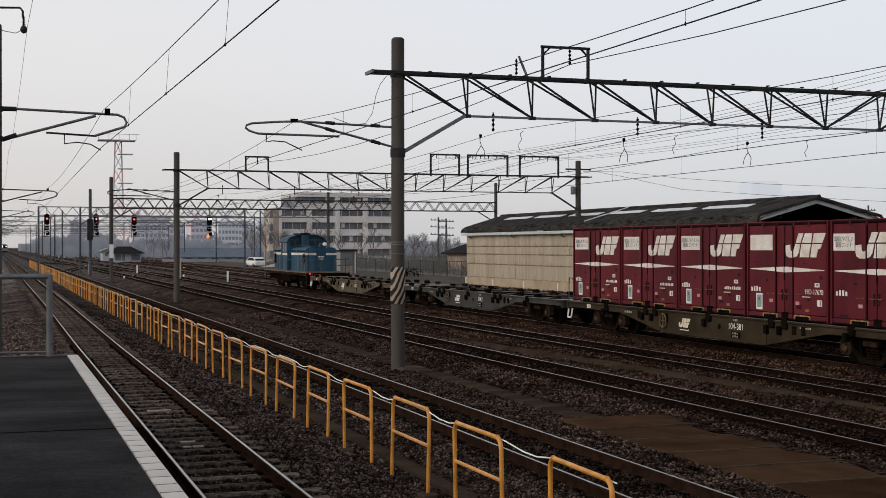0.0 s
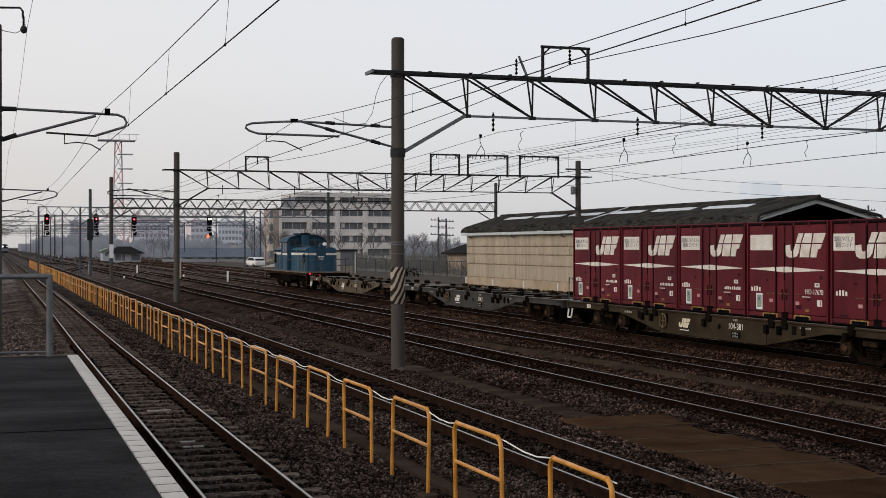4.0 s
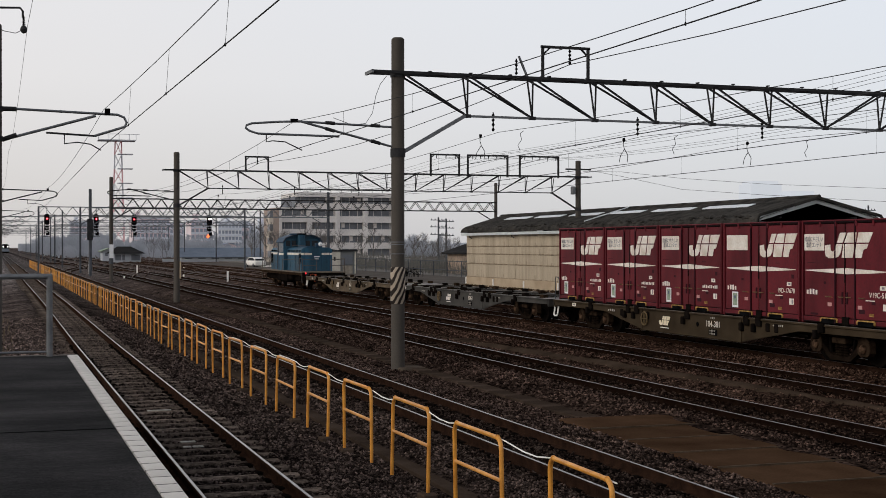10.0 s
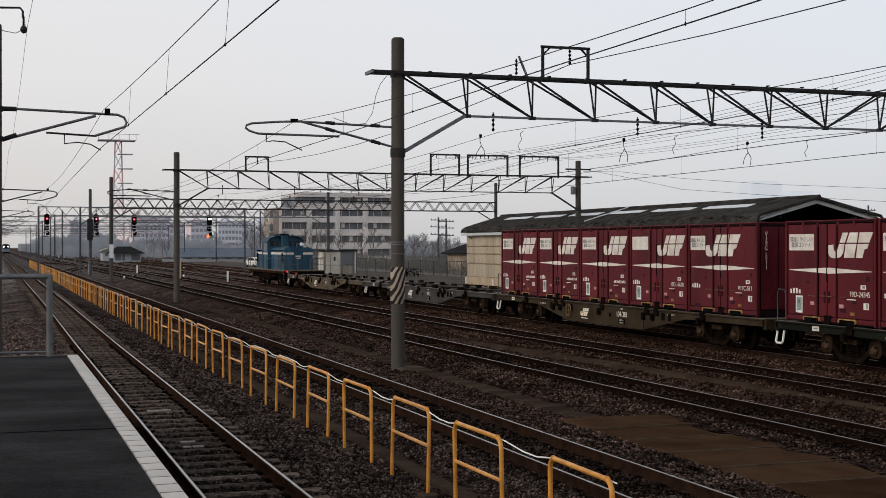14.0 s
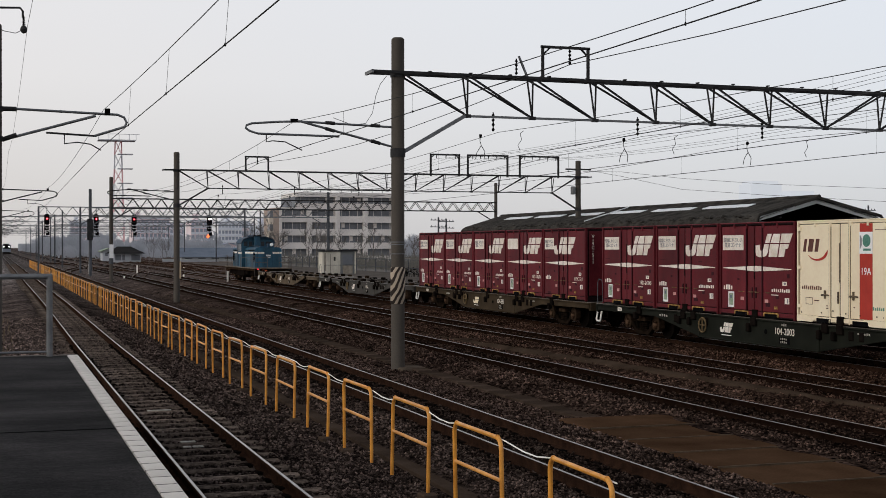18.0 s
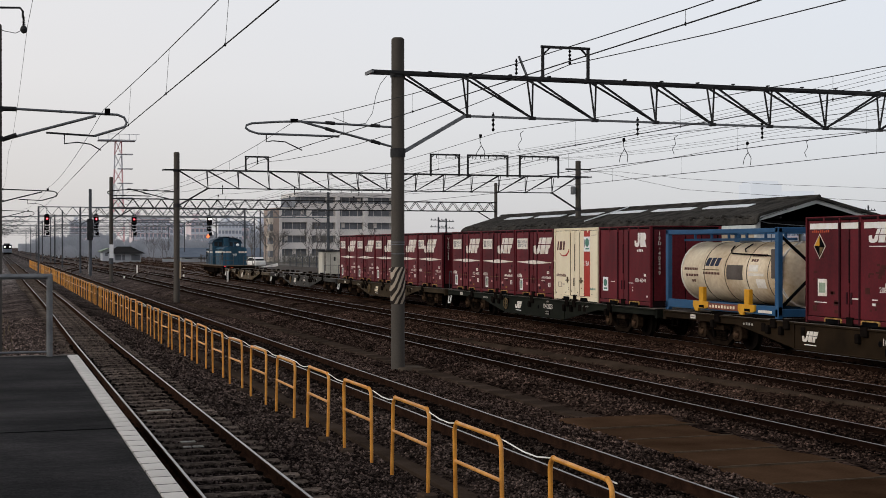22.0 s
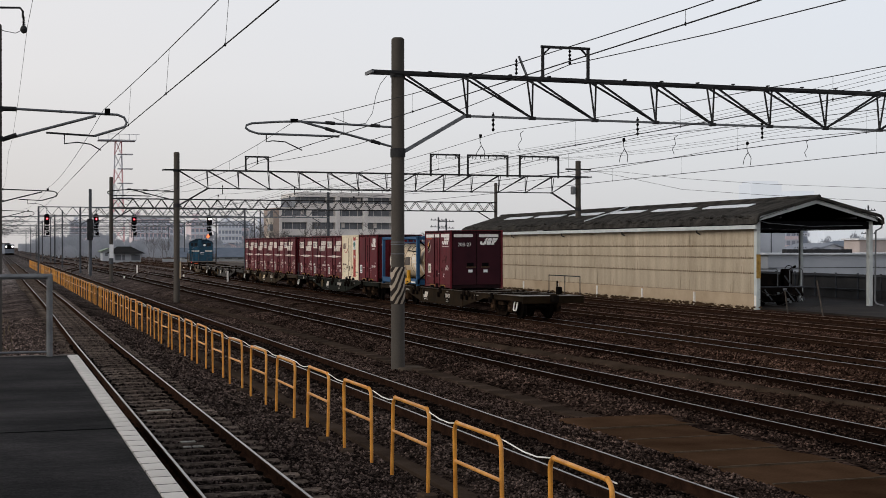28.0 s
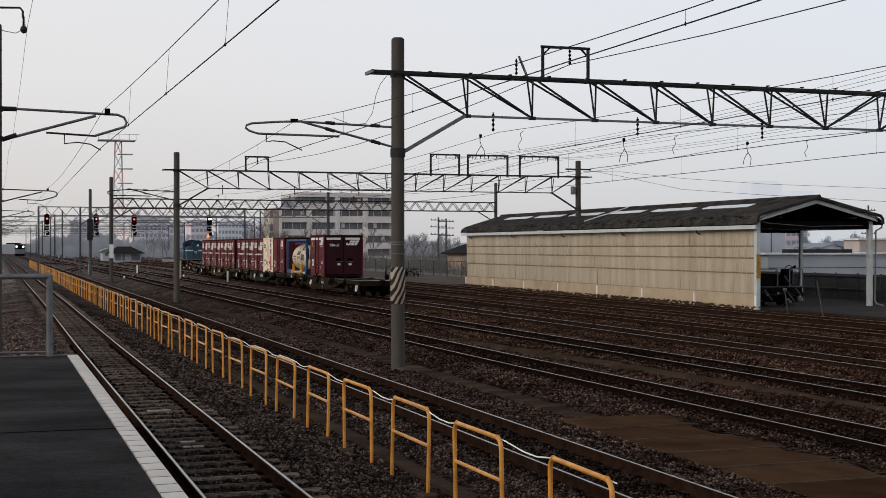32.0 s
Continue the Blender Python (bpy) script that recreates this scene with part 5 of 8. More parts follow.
def shed_foot():
    """Rough brown dirt and dead weeds piled along the foot of the tan wall."""
    rd = random.Random(31)
    s = Shape()
    for k in range(420):
        y = SY0 + rd.uniform(-.5, 40)
        x = SX0 - rd.uniform(.08, .75)
        r = rd.uniform(.04, .13)
        s.lathe([(.01, -r * .5), (r, -r * .2), (r * .7, r * .35), (.01, r * .5)], (x, y, .05 - (SX0 - x) * .12), "z", 5)
        for _ in range(2):
            b = Vector((x, y, .03))
            s.tube([b, b + Vector((rd.uniform(-.12, .12), rd.uniform(-.12, .12), rd.uniform(.03, .10)))], .010, 3, .003)
    tagged(part("dirt_ridge", s, FOOTDIRT), "brown dirt and dead weeds along the shed wall", "dirt", kind="stuff")


shed_foot()


# ---- the goods train ----
TR_X = 20.05
CL, CW, CH = 3.66, 2.45, 2.48


def lettering(text, size, thick=.003):
    """Flat letters as a mesh in the y-z plane, read from the low-x side."""
    cu = bpy.data.curves.new("letters", "FONT")
    cu.body, cu.size, cu.extrude = text, size, thick
    cu.align_x, cu.align_y = "CENTER", "CENTER"
    ob = bpy.data.objects.new("letters", cu)
    scene.collection.objects.link(ob)
    me = bpy.data.meshes.new_from_object(ob.evaluated_get(bpy.context.evaluated_depsgraph_get()))
    bpy.data.objects.remove(ob)
    me.transform(Matrix(((0, 0, -1, 0), (-1, 0, 0, 0), (0, 1, 0, 0), (0, 0, 0, 1))))
    return me


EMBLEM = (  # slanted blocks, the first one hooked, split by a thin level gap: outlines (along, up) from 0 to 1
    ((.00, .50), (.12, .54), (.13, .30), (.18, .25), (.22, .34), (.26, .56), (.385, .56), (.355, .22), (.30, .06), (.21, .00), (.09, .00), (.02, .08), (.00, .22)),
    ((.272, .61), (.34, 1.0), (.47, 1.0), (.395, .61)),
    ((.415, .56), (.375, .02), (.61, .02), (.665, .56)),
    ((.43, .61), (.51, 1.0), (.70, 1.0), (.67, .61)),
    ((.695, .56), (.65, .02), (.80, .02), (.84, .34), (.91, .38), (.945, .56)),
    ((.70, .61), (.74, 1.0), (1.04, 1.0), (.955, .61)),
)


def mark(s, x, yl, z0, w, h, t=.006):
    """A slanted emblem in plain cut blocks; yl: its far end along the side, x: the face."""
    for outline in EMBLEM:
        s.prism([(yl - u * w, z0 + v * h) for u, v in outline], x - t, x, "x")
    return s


def small_bars(s, x, yl, z, w, h, n, t=.005):
    """A short row of plain bars in place of writing too small to read."""
    d = w / n
    for k in range(n):
        s.box(x - t, x, yl - d * k - d * .72, yl - d * k, z, z + h * (1 if k % 3 else .85))
    return s


SIGN_TEXT = lettering("環境にやさしい\n鉄道コンテナ", .138)
SIGN_TEXT.materials.append(INK)


def fork_pocket(t, sx, u, L, W, frame_paint, gap=.30):
    """A black pocket under the side with a bent painted frame round it."""
    xf, y = sx * W / 2, L / 2 - u * L
    xi, xo = sorted((xf - sx * .05, xf + sx * .006))
    pk = part("fork_pocket", Shape().box(xi, xo, y - gap, y + gap, .015, .125), BLACK, t, "black fork pocket")
    xi, xo = sorted((xf - sx * .02, xf + sx * .014))
    part("pocket_frame", Shape().prism([(y + gap + .05, .05), (y + gap + .05, .12), (y + gap, .155), (y - gap, .155), (y - gap - .05, .12), (y - gap - .05, .05), (y - gap, .05), (y - gap, .115), (y - gap + .03, .125), (y + gap - .03, .125), (y + gap, .115), (y + gap, .05)], xi, xo, "x"), frame_paint, pk, "chipped pale yellow edge")


def container_body(t, paint, L=CL, H=CH, W=CW, dark=None, pocket=None):
    """Shell, roof, posts, rails, door leaves and gear of a small freight container; both long sides alike."""
    dark = dark or SEAMDARK
    x0, x1, y0, y1 = -W / 2, W / 2, -L / 2, L / 2
    part("body", Shape().box(x0 + .055, x1 - .055, y0 + .04, y1 - .04, .14, H - .05), dark, t)
    part("roof", Shape().cbox(x0 + .0, x1 - .0, y0 + .01, y1 - .01, H - .035, H, .012), paint, t)
    part("base_frame", Shape().cbox(x0 + .02, x1 - .02, y0 + .02, y1 - .02, .02, .16, .01), dark, t)
    for x in (x0, x1 - .09):
        for y in (y0, y1 - .055):
            part("corner_post", Shape().cbox(x, x + .09, y, y + .055, 0, H, .01), paint, t)
    for sx in (-1, 1):
        xf = sx * W / 2

        def slab(a, b, c, d, depth):
            xi, xo = sorted((xf - sx * .06, xf - sx * depth))
            return Shape().cbox(xi, xo, y1 - b * L, y1 - a * L, c, d, .010)
        part("side_panel", slab(.028, .371, .17, H - .10, .022), paint, t)
        part("side_panel", slab(.597, .972, .17, H - .10, .022), paint, t)
        part("door_leaf", slab(.385, .474, .17, H - .10, .030), paint, t)
        part("door_leaf", slab(.486, .583, .17, H - .10, .030), paint, t)
        for u in (.378, .590):
            part("locking_bar", Shape().tube([(xf - sx * .012, y1 - u * L, .02), (xf - sx * .012, y1 - u * L, H - .02)], .021, 6), paint if paint is CREAM else MAROON_D, t, "upright locking bar")
        part("seam_cover", slab(.474, .486, 1.0, H - .55, .012), dark, t)
        part("top_rail", slab(.02, .98, H - .085, H - .035, .008), paint if paint is CREAM else dark, t)
        part("bottom_rail", slab(.02, .98, .05, .155, .012), paint, t)
        for u in (.205, .375, .60, .775):
            part("hinge", slab(u - .006, u + .014, H - .16, H - .04, .0), paint, t)
        for u in (.315, .71):
            fork_pocket(t, sx, u, L, W, pocket or YELLOWDULL)
        for u in (.455, .505) if paint is not CREAM else (.465,):
            part("handle", slab(u - .007, u + .007, .50, .78, .004), dark if paint is CREAM else MAROON_D, t)
        part("foot_lock", slab(.46, .53, .0, .20, -.02), GEAR, t)
    for sy, yf in ((-1, y0), (1, y1)):
        for k in range(4):
            xa = x0 + .14 + k * (W - .28) / 4
            part("end_panel", Shape().cbox(xa + .02, xa + (W - .28) / 4 - .02, min(yf - sy * .05, yf - sy * .018), max(yf - sy * .05, yf - sy * .018), .2, H - .12, .008), paint, t)


def bar_row(t, name, x, yl, z, w, h, n, mat, label="small white lettering"):
    """One part for each bar of a row of writing too small to read."""
    d = w / n
    for k in range(n):
        part(name, Shape().box(x - .005, x, yl - d * k - d * .58, yl - d * k, z, z + h * (1 if k % 3 else .8)), mat, t, label)


def stencils(t, xf, y1, mat, rows):
    for u, z, w, h in rows:
        part("stencil", Shape().box(xf - .006, xf, y1 - u * CL - w, y1 - u * CL, z, z + h), mat, t)


def lens_stripe(t, xf):
    """A pointed stripe laid over the panels and leaves, cut where the locking bars stand."""
    y1, hw = CL / 2, CL * .455

    def hgt(y):
        return .064 * (1 - abs(y) / hw) + .008
    for a, b in ((.045, .371), (.385, .474), (.486, .583), (.597, .955)):
        ya, yb = y1 - a * CL, y1 - b * CL
        ys = [ya, 0, yb] if ya > 0 > yb else [ya, yb]
        pts = [(y, 1.27 + hgt(y)) for y in ys] + [(y, 1.27 - hgt(y)) for y in reversed(ys)]
        part("lens_stripe", Shape().prism(pts, xf - .006, xf + .012, "x"), WORNWHITE, t, "worn white pointed stripe")


END_LETTER = {}
SCUFFS = ((.63, .30, .22, .10), (.76, .52, .14, .08), (.10, .20, .30, .05), (.90, 1.05, .12, .10), (.25, .95, .10, .06), (.70, 1.42, .2, .012), (.06, 1.45, .34, .012))


def red_container(sign="text", label="maroon freight container with white emblem and lens-shaped stripe", serial="", side=.50, card=True, wide=.455, notice=(.045, .335)):
    t = thing("freight_container", label, "freight container", "containers on the train")
    container_body(t, MAROON)
    xf, y1 = -CW / 2 + .022, CL / 2
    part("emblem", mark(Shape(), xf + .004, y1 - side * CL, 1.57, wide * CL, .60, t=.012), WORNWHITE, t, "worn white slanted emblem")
    sg = part("notice_panel", Shape().box(xf - .008, xf, y1 - notice[1] * CL, y1 - notice[0] * CL, 1.75, 2.15), WORNWHITE, t, "white notice panel")
    if sign == "text":
        part("notice_text", SIGN_TEXT, None, sg, m=pose(xf - .012, y1 - sum(notice) / 2 * CL, 1.945) @ Matrix.Diagonal((1, (notice[1] - notice[0]) / .29, 1, 1)))
    lens_stripe(t, xf)
    bar_row(t, "operator_bar", xf, y1 - .055 * CL, .69, .50, .13, 4, WORNWHITE)
    if serial:
        side_text(t, serial, .175, xf - .004, y1 - .835 * CL, .735, WORNWHITE)
    else:
        bar_row(t, "serial_bar", xf, y1 - .71 * CL, .69, .86, .085, 9, WORNWHITE)
    if card:
        part("document_card", Shape().box(xf - .012, xf, y1 - .205 * CL, y1 - .125 * CL, .22, .64), SIGNW, t, "white document holder")
        part("card_inset", Shape().cbox(xf - .016, xf - .011, y1 - .195 * CL, y1 - .138 * CL, .28, .60, .002), GREENC, t)
        part("card_mark", Shape().lathe([(.05, -.017), (.05, -.012)], (xf, y1 - .166 * CL, .50), "x", 10), BLUEROOF, t)
    for u in (.30, .44, .52, .66):
        part("latch_handle", Shape().tube([(xf - .012, y1 - u * CL - .11, .66), (xf - .03, y1 - u * CL, .655), (xf - .012, y1 - u * CL + .11, .66)], .013, 5), BRASSY, t)
    for u, z, w, h in SCUFFS:
        part("paint_patch", Shape().box(xf - .0025, xf, y1 - u * CL - w, y1 - u * CL, z, z + h), MAROON_D, t, "darker touched-up paint")
    stencils(t, xf, y1, WORNWHITE, ((.845, .86, .20, .10), (.875, .40, .20, .15), (.70, .60, .34, .022)))
    stencils(t, xf - .004, y1, INK, ((.905, .42, .05, .11), (.865, .885, .09, .05)))
    stencils(t, xf, y1, PINKISH, ((.295, .43, .16, .085), (.62, .40, .16, .085)))
    stencils(t, xf, y1, YELLOWDULL, ((.27, .64, .28, .016), (.74, .25, .16, .07)))
    for k, ch in enumerate("V19C-511"):
        me = END_LETTER.setdefault(ch, None) or lettering(ch, .155)
        if not me.materials:
            me.materials.append(WORNWHITE)
        END_LETTER[ch] = me
        part("end_letter", me, None, t, m=pose(-.93, -CL / 2 + .012, 2.18 - k * .125, 0, 0, 90))
    return t


def plain_container():
    t = thing("freight_container", "plain maroon freight container with one small white emblem", "freight container", "containers on the train")
    container_body(t, MAROON)
    xf, y1 = -CW / 2 + .022, CL / 2
    s = Shape()
    a = y1 - .705 * CL
    s.prism([(a, 1.93), (a, 2.03), (a - .10, 2.03), (a - .11, 1.96), (a - .20, 1.96), (a - .22, 2.01), (a - .22, 2.27), (a - .34, 2.27), (a - .34, 1.97), (a - .30, 1.88), (a - .21, 1.83), (a - .10, 1.83), (a - .02, 1.87)], xf - .006, xf, "x")
    s.prism([(a - .39, 1.83), (a - .39, 2.27), (a - .68, 2.27), (a - .77, 2.21), (a - .77, 2.08), (a - .70, 2.03), (a - .80, 1.83)], xf - .006, xf, "x")
    part("emblem", s, WHITE, t, "small white emblem")
    bar_row(t, "operator_bar", xf, a - .16, 1.69, .46, .08, 4, WHITE)
    side_text(t, "19D-48249", .165, xf - .004, y1 - .81 * CL, .80, WHITE)
    part("document_card", Shape().box(xf - .012, xf, y1 - .185 * CL, y1 - .08 * CL, .42, .86), SIGNW, t, "white document holder with a round green mark")
    part("card_mark", Shape().lathe([(.001, -.017), (.12, -.017), (.12, -.012)], (xf, y1 - .132 * CL, .68), "x", 14), CARDGREEN, t, "round green mark")
    part("card_line", Shape().box(xf - .016, xf - .011, y1 - .17 * CL, y1 - .10 * CL, .47, .52), CARDGREEN, t)
    for u, z, w, h in ((.24, .72, .3, .022), (.60, .70, .3, .022), (.66, .56, .06, .03), (.66, .46, .05, .05), (.88, .93, .12, .08), (.92, .30, .1, .05)):
        part("stencil", Shape().box(xf - .006, xf, y1 - u * CL - w, y1 - u * CL, z, z + h), WHITE, t)
    for k, ch in enumerate("19D-48249"):
        me = END_LETTER.setdefault(ch, None) or lettering(ch, .155)
        if not me.materials:
            me.materials.append(WORNWHITE)
        END_LETTER[ch] = me
        part("end_letter", me, None, t, m=pose(-.90, -CL / 2 + .012, 2.24 - k * .15, 0, 0, 90))
    return t


def cream_container():
    t = thing("freight_container", "cream painted freight container with a broad red stripe", "freight container", "containers on the train")
    container_body(t, CREAM, dark=CREAMDARK, pocket=CREAM)
    xf, y1 = -CW / 2 + .022, CL / 2

    def at(u):
        return y1 - u * CL
    part("red_stripe", Shape().box(xf - .006, xf, at(.825), at(.695), .18, 2.375), STRIPERED, t, "broad red stripe")
    part("stripe_card", Shape().box(xf - .012, xf - .005, at(.827), at(.693), 1.68, 2.18), SIGNW, t, "white card with a round green mark")
    part("card_mark", Shape().lathe([(.001, -.018), (.145, -.018), (.145, -.011)], (xf, at(.768), 1.98), "x", 18), CARDGREEN, t, "round green mark")
    part("card_shadow", Shape().prism([(at(.70), 2.12), (at(.70), 1.78), (at(.718), 1.86), (at(.722), 2.02)], xf - .016, xf - .011, "x"), INK, t)
    part("card_line", Shape().box(xf - .016, xf - .011, at(.81), at(.735), 1.75, 1.80), CARDGREEN, t)
    side_text(t, "19A", .235, xf - .009, at(.76), 1.27, SIGNW, "type_text")
    # a crescent that thickens towards its raised end
    n, outer, inner = 22, [], []
    for k in range(n + 1):
        a = math.radians(205 + 165 * k / n)
        w = .010 + .085 * (k / n) ** 1.3 * (1 if k < n - 3 else (n - k) / 4)
        outer.append((at(.235) - .42 * math.cos(a), 1.72 + .22 * math.sin(a)))
        inner.append((at(.235) - (.42 - w) * math.cos(a), 1.72 + .012 + (.22 - w) * math.sin(a)))
    part("emblem_arc", Shape().prism(outer + inner[::-1], xf - .006, xf, "x"), STRIPERED, t, "red crescent emblem")
    # three slanted letter-like blocks, the middle one hollow
    a = at(.075)
    for d, w in ((.03, .11), (-.17, .20), (-.46, .14)):
        part("emblem_block", Shape().prism([(a + d, 1.72), (a + d - w, 1.72), (a + d - w - .07, 2.03), (a + d - .07, 2.03)], xf - .005, xf, "x"), LETTERBROWN, t, "dark red-brown slanted block")
    bar_row(t, "serial_bar", xf, at(.055), .80, .86, .095, 10, LETTERBROWN, "small brown lettering")
    bar_row(t, "notice_bar", xf, at(.79), .40, .58, .075, 8, CARDGREEN, "small green lettering")
    for u, z, w, h in ((.10, .44, .012, .17), (.175, .44, .012, .17), (.10, .44, .27, .012), (.10, .60, .27, .012), (.20, .53, .20, .025), (.335, .42, .06, .02), (.335, .36, .08, .02), (.63, .42, .06, .03), (.85, 2.22, .42, .012)):
        part("stencil", Shape().box(xf - .005, xf, at(u) - w, at(u), z, z + h), LETTERBROWN, t)
    for u in (.325, .635):
        part("latch_handle", Shape().tube([(xf - .012, at(u) + .16, .68), (xf - .04, at(u), .70), (xf - .012, at(u) - .16, .685)], .020, 5), CREAMDARK, t, "dark latch handle")
        part("latch_post", Shape().cbox(xf - .04, xf, at(u) - .022, at(u) + .022, .60, .80, .006), CREAMDARK, t)
    for u in (.366, .381, .578, .593):
        part("door_gap", Shape().box(xf - .004, xf + .01, at(u) - .010, at(u) + .010, .18, 2.36), CREAMDARK, t, "dark brown door gap")
    for u, z in ((.012, 2.22), (.012, 1.28), (.012, .34), (.945, 2.26), (.945, 1.25), (.945, .22)):
        part("hinge", Shape().cbox(xf - .03, xf, at(u) - .13, at(u), z, z + .10, .008), CREAM, t)
    for u0, u1, u2, u3 in ((.01, .18, .25, .01), (.99, .80, .74, .99)):
        part("base_skirt", Shape().prism([(at(u0), .02), (at(u3), .17), (at(u2), .17), (at(u1), .02)], xf - .024, xf - .004, "x"), CREAM, t)
    for u, z in ((.05, .22), (.28, .24), (.41, .30), (.55, .26), (.87, .24), (.94, .23), (.70, .24)):
        part("bolt_head", Shape().cbox(xf - .014, xf, at(u) - .016, at(u) + .016, z, z + .035, .004), GEAR, t)
    return t


TEXT_MESH = {}


def side_text(t, text, size, x, y, z, mat, name="serial_text"):
    if text not in TEXT_MESH:
        TEXT_MESH[text] = lettering(text, size)
        TEXT_MESH[text].materials.append(mat)
    return part(name, TEXT_MESH[text], None, t, m=pose(x, y, z))


def tall_container():
    H = 2.56
    t = thing("freight_container", "tall dark maroon freight container with end doors and white top bands", "freight container", "containers on the train")
    container_body(t, MAROON, H=H)
    xf, y0, y1 = -CW / 2 + .022, -CL / 2, CL / 2
    for a, b in ((.05, .36), (.40, .59), (.64, .95)):
        part("top_band", Shape().box(xf - .012, xf, y1 - b * CL, y1 - a * CL, H - .30, H - .16), WHITE, t, "white top band")
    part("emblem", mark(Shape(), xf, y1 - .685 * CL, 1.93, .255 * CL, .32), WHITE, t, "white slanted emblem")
    d = (y1 - .158 * CL, 1.85)
    def lozenge(w, h, x):
        return Shape().prism([(d[0], d[1] + h), (d[0] - w, d[1]), (d[0], d[1] - h), (d[0] + w, d[1])], x - .005, x, "x")
    dm = part("diamond", lozenge(.245, .30, xf), WORNWHITE, t, "pale-edged black and yellow diamond mark")
    part("diamond_field", lozenge(.218, .268, xf - .004), BLACK, dm)
    part("diamond_quarter", Shape().prism([(d[0], d[1] + .25), (d[0], d[1] + .01), (d[0] + .20, d[1] + .01)], xf - .013, xf - .008, "x"), YELLOW, dm)
    part("diamond_quarter", Shape().prism([(d[0] - .01, d[1] - .245), (d[0] - .01, d[1] - .02), (d[0] - .18, d[1] - .02)], xf - .013, xf - .008, "x"), BRASSY, dm)
    bar_row(t, "orange_bar", xf, y1 - .07 * CL, 2.18, .74, .055, 9, ORANGE, "small orange lettering")
    part("emblem_line", Shape().box(xf - .006, xf, y1 - .92 * CL, y1 - .69 * CL, 1.84, 1.86), WHITE, t)
    rd = random.Random(8)
    for k in range(26):
        u, z = rd.choice((rd.uniform(.06, .33), rd.uniform(.64, .92))), rd.uniform(.25, 1.6)
        part("rust_patch", Shape().box(xf - .003, xf, y1 - u * CL - rd.uniform(.05, .2), y1 - u * CL, z, z + rd.uniform(.03, .16)), RUSTPATCH, t)
    side_text(t, "20B-27", .175, xf - .004, y1 - .86 * CL, .86, WHITE)
    part("document_card", Shape().box(xf - .012, xf, y1 - .24 * CL, y1 - .14 * CL, .66, 1.07), WORNWHITE, t, "white document holder")
    part("card_mark", Shape().box(xf - .016, xf - .011, y1 - .225 * CL, y1 - .155 * CL, .74, .98), GREENC, t)
    for u, z, w, h in ((.10, .50, .5, .02), (.50, .62, .3, .03), (.72, .62, .2, .03), (.72, .50, .12, .06), (.85, .93, .12, .09)):
        part("stencil", Shape().box(xf - .006, xf, y1 - u * CL - w, y1 - u * CL, z, z + h), WHITE, t)
    # end doors towards the rear
    yf = y0 + .012
    # doors darker than the sides: the rear end's shade is in the paint
    for a, b in ((-1.10, -.02), (.02, 1.10)):
        part("end_door", Shape().cbox(a, b, yf, yf + .05, .18, H - .10, .012), MAROON_D, t, "dark maroon end door")
    for a, b in ((-1.05, -.18), (.12, 1.02)):
        part("end_band", Shape().box(a, b, yf - .006, yf, H - .30, H - .17), WHITE, t, "white top band")
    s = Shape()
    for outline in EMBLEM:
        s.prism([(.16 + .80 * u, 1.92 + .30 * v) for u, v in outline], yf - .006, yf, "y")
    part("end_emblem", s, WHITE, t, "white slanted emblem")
    me = lettering("20B-27", .22)
    me.materials.append(WHITE)
    part("end_text", me, None, t, m=pose(-.56, yf - .004, 1.93, 0, 0, 90))
    for x, w in ((-.5, .45), (.2, .4)):
        part("latch_plate", Shape().box(x + .05, x + .36, yf - .008, yf, .98, 1.14), BLACK, t)
        part("door_latch", Shape().tube([(x, yf - .03, .95), (x + w, yf - .03, .95)], .018, 6), BRASSY, t)
        part("latch_box", Shape().box(x + .12, x + .3, yf - .03, yf, .72, .84), SIGNW, t)
    return t


